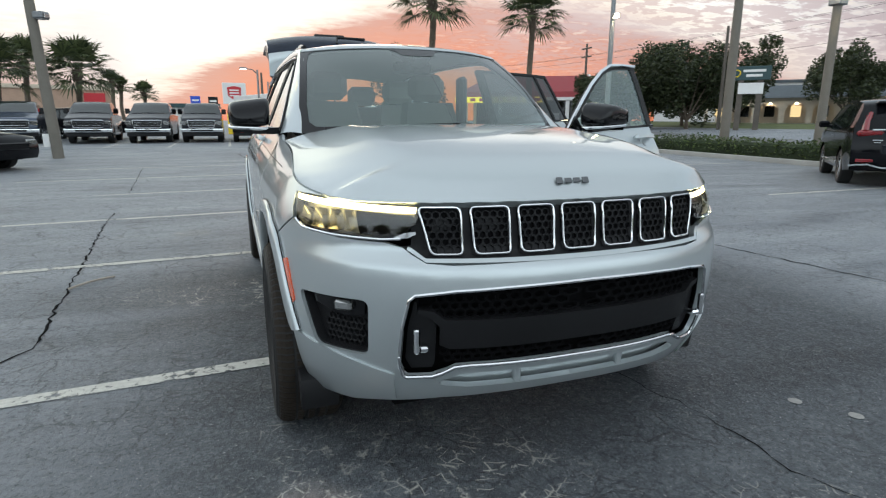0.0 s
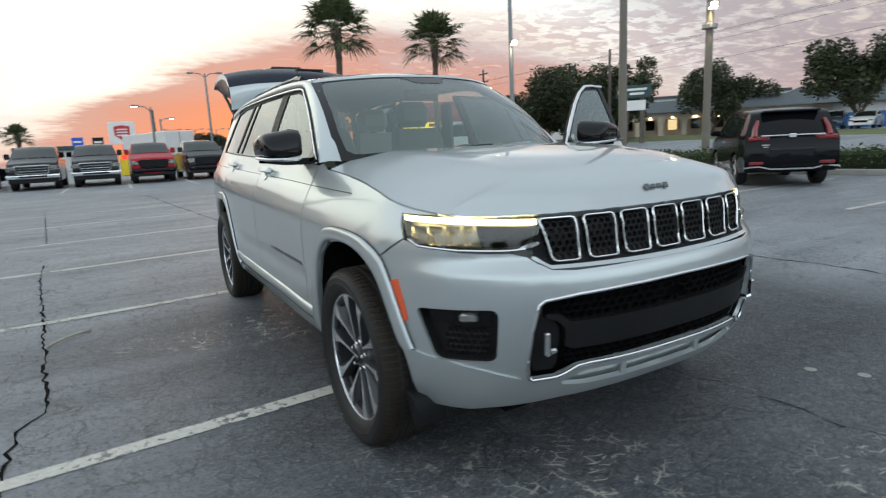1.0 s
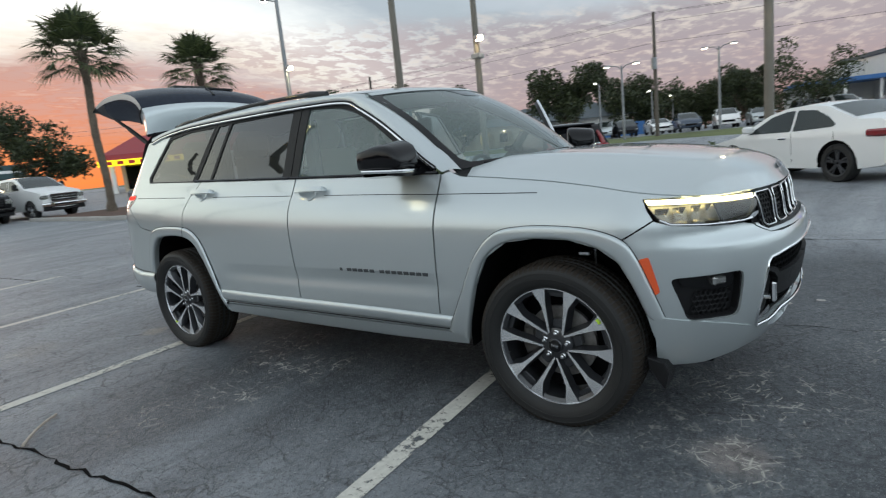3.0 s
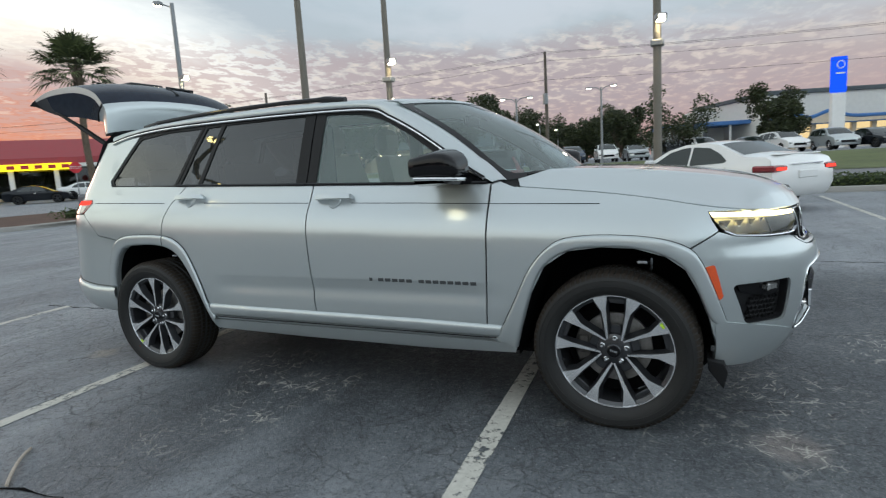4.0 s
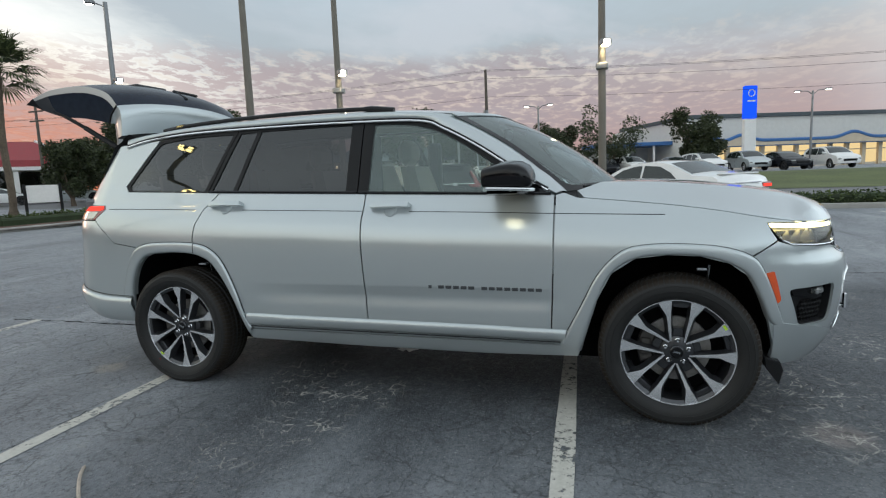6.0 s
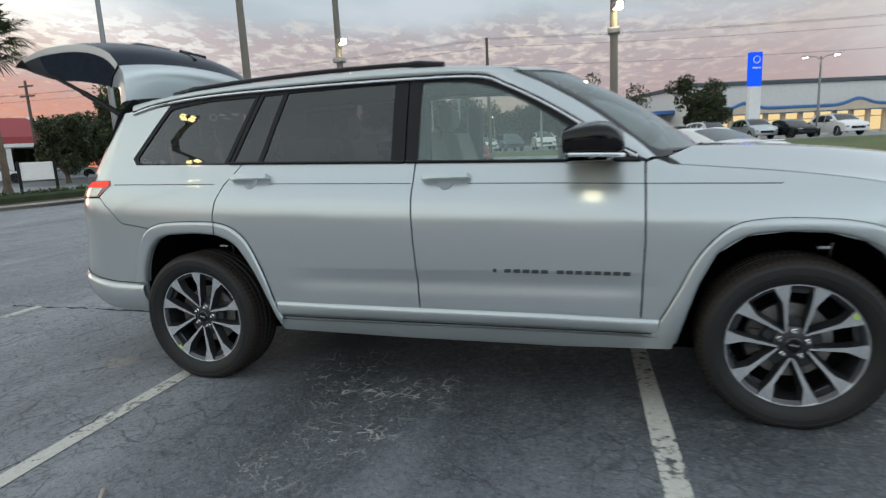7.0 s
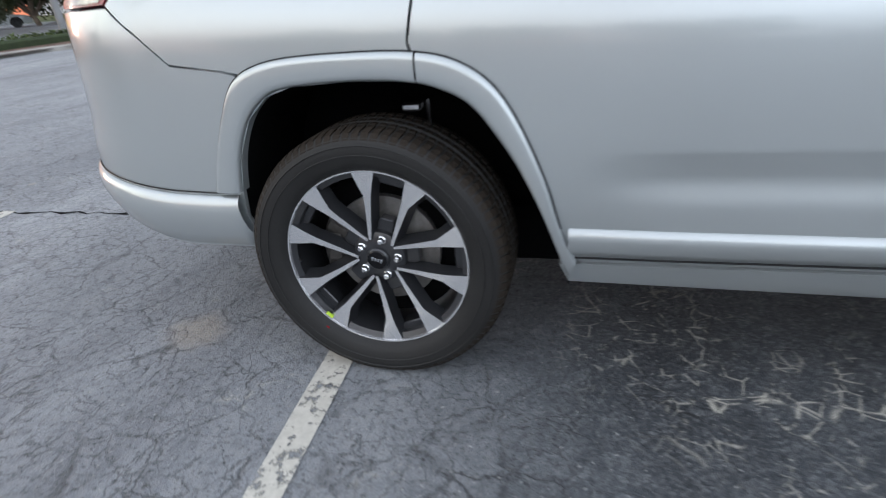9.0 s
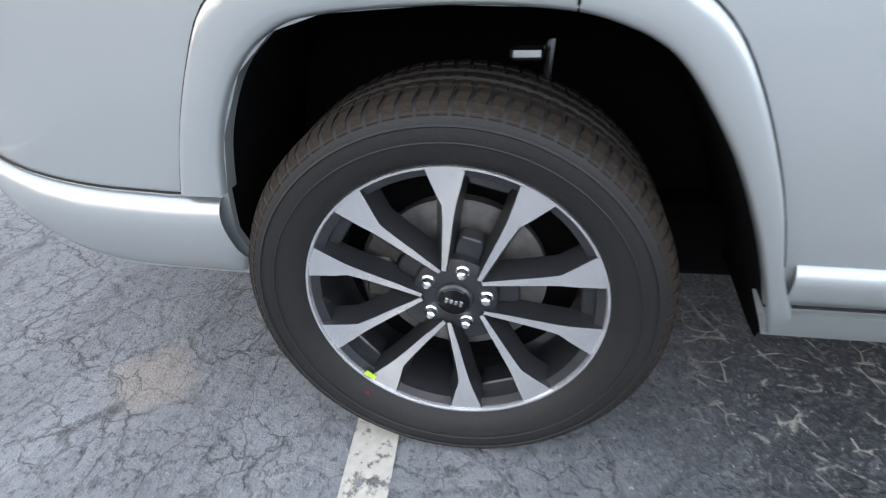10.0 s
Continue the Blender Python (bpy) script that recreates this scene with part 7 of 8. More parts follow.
utility_pole(40.5, 10.6, 8.7, "tall wooden utility pole with wires beyond the road", False)
utility_pole(32.5, 48.0, 8.2, "wooden utility pole by the red-roofed shop", True, False)
utility_pole(36.0, 34.0, 8.0, "thin wooden utility pole beside the inn sign", False, False)
utility_pole(2.0, 57.5, 5.4, "thin wooden pole under the sunset", False, False)
utility_pole(44.0, -60.0, 8.7, "tall wooden utility pole with wires beyond the road")
for k, (h, off) in enumerate(((8.6, 0.25), (8.6, -0.25), (8.0, 0.0), (6.6, 0.0))):
    wire = Shape()
    stops = [(33.5, 90.0), (40.5, 10.6), (44.0, -60.0)]
    for a, b in zip(stops, stops[1:]):
        pts = []
        for i in range(17):
            t = i / 16
            x, y = a[0] + (b[0] - a[0]) * t + off, a[1] + (b[1] - a[1]) * t
            pts.append((x, y, h + 0.8 - 2.2 * 4 * t * (1 - t) * 0.5))
        wire.tube(pts, 0.010, 5)
    single("power_line", wire, "matte_black", "dark sagging power line along the road", "power line", "power lines")


# ---- signs and buildings ----
board = thing("notice_board", "plain white board between two black posts in the bed", "sign board", at=Matrix.Translation((15.5, 25.9, terrain(15.5, 25.9))) @ pose(0, 0, 0, 0, 0, -32))
part("panel", Shape().box((-0.62, -0.03, 0.75), (0.62, 0.03, 1.55), 0.01), "sign_white", board, "blank white panel")
for x in (-0.68, 0.68):
    part("post", Shape().box((x - 0.06, -0.06, -0.2), (x + 0.06, 0.06, 1.6), 0.01), "matte_black", board)
stop = thing("stop_sign", "red octagonal stop sign on a post beyond the bed", "road sign", at=Matrix.Translation((20.8, 37.4, terrain(20.8, 37.4))) @ pose(0, 0, 0, 0, 0, -30))
part("plate", Shape().prism([(0.38 * math.cos(radians(22.5 + 45 * i)), 2.5 + 0.38 * math.sin(radians(22.5 + 45 * i))) for i in range(8)], -0.02, 0.0, "y"), "sign_red", stop)
part("post", Shape().tube([(0, 0.03, 0), (0, 0.03, 2.8)], 0.035), "pole_metal", stop)
words = bpy.data.curves.new("letters", "FONT")
words.body, words.size, words.align_x, words.align_y, words.extrude = "STOP", 0.27, "CENTER", "CENTER", 0.003
words_ob = bpy.data.objects.new("letters", words)
letters_me = bpy.data.meshes.new_from_object(words_ob)
bpy.data.objects.remove(words_ob)
letters_me.materials.append(MATS["sign_white"])
part("letters", letters_me, None, stop, "white letters", pose(0, -0.026, 2.5, 90, 0, 0))

inn_sign = thing("inn_sign", "dark teal roadside sign with a blank white board on posts", "sign", at=Matrix.Translation((35.9, 31.3, terrain(35.9, 31.3))) @ pose(0, 0, 0, 0, 0, -48))
part("cabinet", Shape().box((-1.35, -0.2, 3.75), (1.35, 0.2, 4.75), 0.03), "sign_teal", inn_sign)
for x, z, w in ((0.25, 4.42, 1.5), (0.25, 4.08, 1.1)):
    part("letter_bar", Shape().box((x - w / 2, -0.23, z - 0.09), (x + w / 2, -0.2, z + 0.09), 0.005), "sign_white", inn_sign, "pale unreadable line of letters")
part("emblem", Shape().tube([(-0.95 + 0.25 * math.cos(a), -0.22, 4.25 + 0.25 * math.sin(a)) for a in [2 * math.pi * i / 14 for i in range(14)]], 0.04, 6, closed=True), "sign_yellow", inn_sign)
part("white_board", Shape().box((-0.75, -0.18, 2.75), (0.95, 0.18, 3.55), 0.02), "sign_white", inn_sign, "blank white board")
for x in (-0.6, 0.7):
    part("post", Shape().box((x - 0.2, -0.15, -0.2), (x + 0.2, 0.15, 3.8), 0.02), "pole_wood", inn_sign)

pylon = thing("pylon_sign", "tall white pylon sign with a lit blue head", "sign", at=Matrix.Translation((66.4, -12.7, terrain(66.4, -12.7))) @ pose(0, 0, 0, 0, 0, -68))
part("column", Shape().box((-0.7, -0.25, -0.2), (0.7, 0.25, 5.5), 0.08), "sign_white", pylon)
part("head", Shape().box((-0.7, -0.3, 5.5), (0.7, 0.3, 9.0), 0.08), "lit_sign_blue", pylon, "glowing blue head")
part("emblem", Shape().tube([(0.36 * math.cos(a), -0.32, 8.2 + 0.36 * math.sin(a)) for a in [2 * math.pi * i / 18 for i in range(18)]], 0.05, 6, closed=True), "sign_white", pylon, "pale round emblem")
part("letter_bar", Shape().box((-0.45, -0.33, 7.3), (0.45, -0.29, 7.45), 0.01), "sign_white", pylon)

shield = thing("shield_sign", "white square sign with a red shield", "sign", at=Matrix.Translation((-0.5, 67.6, terrain(0, 67))))
part("panel", Shape().box((-1.25, -0.15, 2.6), (1.25, 0.15, 4.9), 0.03), "sign_white", shield)
part("shield", Shape().prism(rounded([(-0.75, 4.4), (0.0, 4.55), (0.75, 4.4), (0.7, 3.5), (0.0, 2.95), (-0.7, 3.5)], 0.1, 3), -0.2, -0.15, "y"), "sign_red", shield, "red shield")
for z in (3.5, 3.8, 4.1):
    part("letter_bar", Shape().box((-0.5, -0.23, z - 0.07), (0.5, -0.2, z + 0.07), m=pose(0, 0, 0, 0, 0, 0)), "sign_white", shield)
part("post", Shape().box((-0.12, -0.1, -0.3), (0.12, 0.1, 2.7), 0.02), "pole_metal", shield)
for x, y, w, h, z, mat, lab in ((-4.6, 67.5, 1.0, 0.9, 2.5, "sign_blue", "blue roadside sign far off"), (-2.8, 67.6, 1.0, 0.95, 2.4, "matte_black", "black roadside sign far off"), (-8.6, 70.0, 1.8, 0.7, 1.9, "sign_blue", "blue roadside sign far off"), (19.0, 70.0, 2.8, 1.4, 2.7, "sign_teal", "dark billboard under the sunset")):
    s = thing("roadside_sign", lab, "sign", "far roadside signs", Matrix.Translation((x, y, terrain(x, y))))
    part("panel", Shape().box((-w / 2, -0.1, z), (w / 2, 0.1, z + h), 0.02), mat, s)
    part("letter_bar", Shape().box((-w * 0.35, -0.14, z + h * 0.4), (w * 0.35, -0.1, z + h * 0.6), 0.005), "sign_white", s)
    part("post", Shape().box((-0.08, -0.08, -0.2), (0.08, 0.08, z), 0.01), "pole_metal", s)

# red-roofed car shop with a yellow fascia
shop = thing("car_shop", "shop with a steep red roof and a lit yellow fascia", "building", at=Matrix.Translation((33.0, 55.5, terrain(33, 52))) @ pose(0, 0, 0, 0, 0, -34))
part("wall", Shape().box((-9, 1.0, 0), (5.5, 10, 3.4)), "cream_wall", shop)
part("dark_glazing", Shape().box((-8.6, 0.9, 0.3), (5.2, 1.0, 2.9)), "dark_glass", shop, "dark shop windows")
roof_shape = Shape().grid([[(-10.5, -1.5, 3.3), (7.0, -1.5, 3.3)], [(-10.3, -1.3, 3.9), (6.8, -1.3, 3.9)], [(-7.5, 3.5, 5.9), (4.0, 3.5, 5.9)], [(-7.5, 6.5, 5.9), (4.0, 6.5, 5.9)], [(-10.3, 11, 3.9), (6.8, 11, 3.9)]])
roof_shape.add([(6.8, -1.3, 3.9), (4.0, 3.5, 5.9), (4.0, 6.5, 5.9), (6.8, 11, 3.9), (7.0, -1.5, 3.3), (7.0, 11, 3.3)], [(0, 1, 2, 3), (4, 0, 3, 5)])
roof_shape.add([(-10.3, -1.3, 3.9), (-7.5, 3.5, 5.9), (-7.5, 6.5, 5.9), (-10.3, 11, 3.9)], [(0, 1, 2, 3)])
part("roof", roof_shape, "red_roof", shop, "steep red roof", smooth=False)
part("ridge_cap", Shape().tube([(4.0, 3.4, 5.95), (6.9, -1.4, 3.85)], 0.14, 6), "sign_white", shop)
part("yellow_fascia", Shape().box((-10.6, -1.75, 2.75), (-0.4, -1.5, 3.35), 0.02), "lit_yellow", shop, "lit yellow fascia")
for i in range(9):
    part("letter_bar", Shape().box((-9.9 + i * 1.05, -1.82, 2.88), (-9.3 + i * 1.05, -1.75, 3.22), 0.01), "sign_red", shop, "dark unreadable letter block")
part("soffit", Shape().box((-0.4, -1.5, 2.95), (6.9, 1.0, 3.3), 0.02), "sign_white", shop)
for x in (-9.5, -5.5, -2.0, 2.0, 6.2):
    part("column", Shape().box((x - 0.2, -1.3, 0), (x + 0.2, -0.9, 3.0), 0.02), "sign_white", shop)

# inn with arches
inn = thing("inn", "low cream inn with a dark hipped roof and lit arches", "building", at=Matrix.Translation((57.5, 43.5, terrain(57, 43))) @ pose(0, 0, 0, 0, 0, -52))
part("wall", Shape().box((-9, 2.5, 0), (16, 12, 2.7)), "cream_wall", inn)
part("roof", Shape().grid([[(-10.2, -0.8, 2.7), (17, -0.8, 2.7)], [(-6, 4.5, 4.3), (13, 4.5, 4.3)], [(-6, 8, 4.3), (13, 8, 4.3)], [(-10.2, 13, 2.7), (17, 13, 2.7)]]).add([(-10.2, -0.8, 2.7), (-6, 4.5, 4.3), (-6, 8, 4.3), (-10.2, 13, 2.7)], [(0, 1, 2, 3)]).add([(17, -0.8, 2.7), (13, 4.5, 4.3), (13, 8, 4.3), (17, 13, 2.7)], [(0, 1, 2, 3)]), "slate_roof", inn, "dark slate hipped roof", smooth=False)
for i in range(9):
    x = -8.6 + i * 2.6
    arch = [(x - 1.3, 0), (x - 1.0, 0), (x - 1.0, 1.3)] + [(x - 1.0 * math.cos(radians(a)), 1.3 + 0.9 * math.sin(radians(a))) for a in range(15, 180, 15)] + [(x + 1.0, 1.3), (x + 1.0, 0), (x + 1.3, 0), (x + 1.3, 2.7), (x - 1.3, 2.7)]
    part("arch", Shape().prism(arch, -0.2, 0.1, "y"), "cream_wall", inn, "cream arch", smooth=False)
    part("window", Shape().box((x - 0.5, 2.44, 0.7), (x + 0.5, 2.5, 1.9)), "dark_glass" if i % 3 else "shop_light", inn, "dark window" if i % 3 else "lit window")
    part("wall_lamp", Shape().box((x - 0.1, 2.3, 2.15), (x + 0.1, 2.5, 2.4), 0.02), "far_lamp", inn, "small lit wall lamp")
hall = thing("store_building", "pale low warehouse behind the inn", "building", at=Matrix.Translation((78.0, 58.0, terrain(78, 58))) @ pose(0, 0, 0, 0, 0, -50))
part("wall", Shape().box((-22, 0, 0), (14, 12, 5.6)), "white_wall", hall)
part("roof", Shape().box((-22.3, -0.3, 5.6), (14.3, 12.3, 6.0)), "slate_roof", hall)
house = thing("house", "low house with a dark hipped roof beside the inn", "building", at=Matrix.Translation((71.0, 31.5, terrain(71, 31))) @ pose(0, 0, 0, 0, 0, -62))
part("wall", Shape().box((-9, 0, 0), (9, 10, 2.8)), "white_wall", house)
part("roof", Shape().grid([[(-10, -0.8, 2.8), (10, -0.8, 2.8)], [(-5, 5, 5.2), (5, 5, 5.2)], [(-10, 11, 2.8), (10, 11, 2.8)]]).add([(-10, -0.8, 2.8), (-5, 5, 5.2), (-10, 11, 2.8)], [(0, 1, 2)]).add([(10, -0.8, 2.8), (5, 5, 5.2), (10, 11, 2.8)], [(0, 1, 2)]), "slate_roof", house, "dark hipped roof", smooth=False)
part("window", Shape().box((-2, -0.06, 0.8), (-0.8, 0.02, 2.0)), "dark_glass", house)
fence = thing("blue_fence", "bright blue site fence beside the far car park", "fence", at=Matrix.Translation((66.0, 25.0, terrain(66, 25))) @ pose(0, 0, 0, 0, 0, -66))
for i in range(6):
    part("panel", Shape().box((-6 + 2 * i, -0.05, 0), (-4.04 + 2 * i, 0.05, 1.6), 0.01), "canopy_blue", fence)

# showroom across the road
show = thing("showroom", "long pale car showroom with a wavy blue canopy and lit windows", "building", at=Matrix.Translation((76.0, -7.4, terrain(76, -10))) @ pose(0, 0, 0, 0, 0, -66))
part("wall", Shape().box((0, 0, 0), (44, 20, 6.6)), "white_wall", show)
part("parapet", Shape().box((-0.3, -0.3, 6.6), (44.3, 20.3, 7.1), 0.05), "slate_roof", show)
part("front_glazing", Shape().box((0.4, -0.12, 0.3), (43.6, -0.02, 2.9)), "shop_light", show, "warmly lit shop windows")
for i in range(19):
    part("pier", Shape().box((0.2 + i * 2.4, -0.5, 0), (0.75 + i * 2.4, -0.1, 3.0), 0.02), "cream_wall", show)
for i in range(18):
    part("mullion", Shape().box((0.75 + i * 2.4, -0.25, 2.0), (2.6 + i * 2.4, -0.14, 2.12)), "cream_wall", show)
wave_lo, wave_hi = [], []
for i in range(89):
    x = -0.5 + 45 * i / 88
    hump = 0.75 * math.exp(-((x - 6.5) / 1.6) ** 2) + 0.45 * math.exp(-((x - 2.8) / 0.7) ** 2) + 0.75 * math.exp(-((x - 22) / 1.8) ** 2)
    wave_lo.append((x, 2.95)), wave_hi.append((x, 3.7 + hump))
part("canopy", Shape().prism(wave_lo + [(x, z - 0.35) for x, z in wave_hi[::-1]], -1.6, -1.3, "y"), "cream_wall", show, "cream canopy front", smooth=False)
part("canopy_edge", Shape().tube([(x, -1.5, z - 0.15) for x, z in wave_hi], 0.22, 6), "canopy_blue", show, "wavy blue canopy edge")
part("canopy_roof", Shape().box((-0.5, -1.5, 2.85), (44.5, 0, 3.0)), "canopy_blue", show)
part("end_block", Shape().box((38.0, -2.5, 0), (46, 0, 7.8), 0.05), "canopy_blue", show, "bright blue end block")
port = thing("service_canopy", "low blue canopy on thin posts beside the showroom", "canopy", at=Matrix.Translation((80.0, 2.0, terrain(80, 2))) @ pose(0, 0, 0, 0, 0, -72))
part("roof", Shape().box((-3, -3, 3.6), (9, 5, 4.1), 0.05), "canopy_blue", port)
for x in (-2.5, 1.5, 5.0, 8.5):
    part("post", Shape().box((x - 0.12, -2.6, 0), (x + 0.12, -2.3, 3.6)), "sign_white", port)
part("back_wall", Shape().box((-3, 4, 0), (9, 5, 3.6)), "white_wall", port)
tower = thing("white_block", "plain white flat-roofed block beside the showroom", "building", at=Matrix.Translation((88.0, -2.5, terrain(88, 0))) @ pose(0, 0, 0, 0, 0, -72))
part("wall", Shape().box((-3, 0, 0), (4, 6, 6.2), 0.05), "white_wall", tower)

# tan store far behind the pickups
store = thing("store_building", "long tan store with a red wall sign behind the pickups", "building", at=Matrix.Translation((-13.2, 70.0, terrain(-13, 70))) @ pose(0, 0, 0, 0, 0, 22))
part("wall", Shape().box((-26, 0, 0), (0, 16, 3.9)), "tan_wall", store)
part("parapet", Shape().box((-26.2, -0.2, 3.9), (0.2, 16.2, 4.3), 0.03), "cream_wall", store)
part("sign_panel", Shape().box((-2.6, -0.2, 2.7), (-0.6, 0.0, 3.6), 0.02), "sign_red", store, "small red wall sign")
far = thing("store_building", "low pale building far off under the sunset", "building", at=Matrix.Translation((-6.5, 80.0, terrain(-6, 80))))
part("wall", Shape().box((-5, 0, 0), (4, 8, 2.4)), "white_wall", far)
part("roof", Shape().box((-5.2, -0.3, 2.4), (4.2, 8.3, 2.9), 0.03), "sign_teal", far)
trailer = thing("box_trailer", "white box trailer parked behind the pickups", "trailer", at=Matrix.Translation((3.6, 53.0, terrain(3, 53))) @ pose(0, 0, 0, 0, 0, 20))
part("box", Shape().box((-1.3, 0, 1.0), (1.3, 9, 3.3), 0.06), "container_white", trailer)
part("door_line", Shape().box((-0.02, -0.02, 1.05), (0.02, 0.0, 3.2)), "matte_black", trailer)
for x in (-0.95, 0.95):
    part("wheel", Shape().lathe([(0.1, -0.14), (0.45, -0.14), (0.5, -0.1), (0.5, 0.1), (0.45, 0.14), (0.1, 0.14)], m=Matrix.Translation((x, 7.2, 0.5)), seg=20), "tyre_rubber", trailer)
part("chassis", Shape().box((-0.6, 0.3, 0.55), (0.6, 8.5, 1.0), 0.03), "matte_black", trailer)
dealer = thing("market_stand", "orange-lit stand behind the pickups under the sunset", "kiosk", at=Matrix.Translation((-0.6, 42.5, terrain(0, 42))))
part("body", Shape().box((-0.7, 0, 0), (0.5, 1.5, 1.5), 0.03), "sign_yellow", dealer)
part("lit_panel", Shape().box((-0.6, -0.04, 1.1), (0.1, 0.0, 1.4)), "lit_red", dealer)

# ---- parked vehicles ----
def road_wheel(r, wide, dark=False):
    tyre = Shape().lathe([(r * 0.66, -wide * 0.42), (r * 0.72, -wide * 0.5), (r * 0.93, -wide * 0.5), (r, -wide * 0.38), (r, wide * 0.38), (r * 0.93, wide * 0.5), (r * 0.66, wide * 0.42)], seg=32).mesh("tyre", "tyre_rubber", 40)
    rim = Shape().lathe([(0.02, -wide * 0.36), (r * 0.16, -wide * 0.36), (r * 0.2, -wide * 0.3)], seg=20)
    for k in range(5):
        for d in (-9, 9):
            rim.box((-wide * 0.40, -0.018, r * 0.1), (-wide * 0.30, 0.018, r * 0.66), 0.006, m=Matrix.Rotation(radians(72 * k + d), 4, "X"))
    rim.lathe([(r * 0.64, -wide * 0.42), (r * 0.69, -wide * 0.44), (r * 0.69, -wide * 0.36)], seg=32)
    well = Shape().lathe([(0.03, 0.0), (r * 0.66, -0.01), (r * 0.66, -wide * 0.4)], seg=24).mesh("rim_well", "soot", 40)
    return tyre, rim.mesh("rim", "dark_alloy" if dark else "machined_alloy", 30), well


WHEELS = {"truck": road_wheel(0.41, 0.27), "car": road_wheel(0.35, 0.23), "dark": road_wheel(0.35, 0.24, True)}

# outlines seen from the side, nose at y = 0: (y, z)
PICKUP = dict(line=[(0.06, 0.38), (0.0, 0.52), (0.0, 1.00), (0.06, 1.12), (0.25, 1.20), (1.22, 1.36), (1.98, 1.83), (2.25, 1.93), (2.9, 1.96), (3.55, 1.92), (3.85, 1.36), (3.95, 1.33), (5.8, 1.32), (5.86, 1.25), (5.88, 0.60), (5.8, 0.44)], floor=0.38, half=0.95, belt=1.34, wheels=(0.98, 4.66), kind="truck", screen=(5, 7), back=None, taper=0.30, bow=0.10, roofs=(6, 9),
              side=[[(1.60, 1.38), (2.05, 1.76), (2.28, 1.83), (2.62, 1.85), (2.62, 1.37)], [(2.68, 1.37), (2.68, 1.85), (3.30, 1.83), (3.48, 1.62), (3.55, 1.38)]])
CROSSOVER = dict(line=[(0.05, 0.33), (0.0, 0.45), (0.02, 0.72), (0.16, 0.92), (0.95, 1.08), (1.70, 1.54), (2.10, 1.65), (2.8, 1.69), (3.6, 1.66), (4.15, 1.60), (4.27, 1.52), (4.46, 1.12), (4.55, 0.98), (4.60, 0.62), (4.56, 0.42), (4.48, 0.34)], floor=0.30, half=0.92, belt=1.06, wheels=(0.90, 3.56), kind="car", screen=(4, 6), back=(10, 11), taper=0.34, bow=0.14, roofs=(6, 9),
                 side=[[(1.35, 1.10), (1.85, 1.48), (2.15, 1.57), (2.50, 1.60), (2.50, 1.08)], [(2.56, 1.08), (2.56, 1.60), (3.35, 1.57), (3.40, 1.12)], [(3.45, 1.12), (3.42, 1.56), (3.85, 1.50), (4.10, 1.26), (4.02, 1.16)]])
SEDAN = dict(line=[(0.05, 0.28), (0.0, 0.40), (0.03, 0.60), (0.20, 0.76), (1.15, 0.94), (1.95, 1.33), (2.40, 1.43), (2.85, 1.45), (3.30, 1.40), (4.00, 1.12), (4.45, 1.09), (4.58, 1.03), (4.64, 0.86), (4.66, 0.55), (4.58, 0.36), (4.5, 0.30)], floor=0.25, half=0.90, belt=0.93, wheels=(0.95, 3.65), kind="dark", screen=(4, 6), back=(8, 9), taper=0.36, bow=0.16, roofs=(6, 8),
             side=[[(1.45, 0.96), (2.02, 1.28), (2.38, 1.36), (2.60, 1.37), (2.60, 0.97)], [(2.66, 0.97), (2.66, 1.37), (3.10, 1.34), (3.42, 1.20), (3.62, 1.05), (3.55, 1.01)]])
COUPE = dict(line=[(0.06, 0.28), (0.0, 0.42), (0.02, 0.66), (0.14, 0.80), (1.70, 0.98), (2.35, 1.33), (2.75, 1.43), (3.20, 1.43), (3.60, 1.37), (4.35, 1.12), (4.85, 1.10), (4.98, 1.0), (5.0, 0.6), (4.92, 0.34)], floor=0.24, half=0.96, belt=0.98, wheels=(0.98, 3.95), kind="dark", screen=(4, 6), back=(8, 9), taper=0.36, bow=0.14, roofs=(6, 8),
             side=[[(2.0, 1.01), (2.42, 1.27), (2.75, 1.35), (3.15, 1.35), (3.7, 1.10), (3.7, 1.02)]])


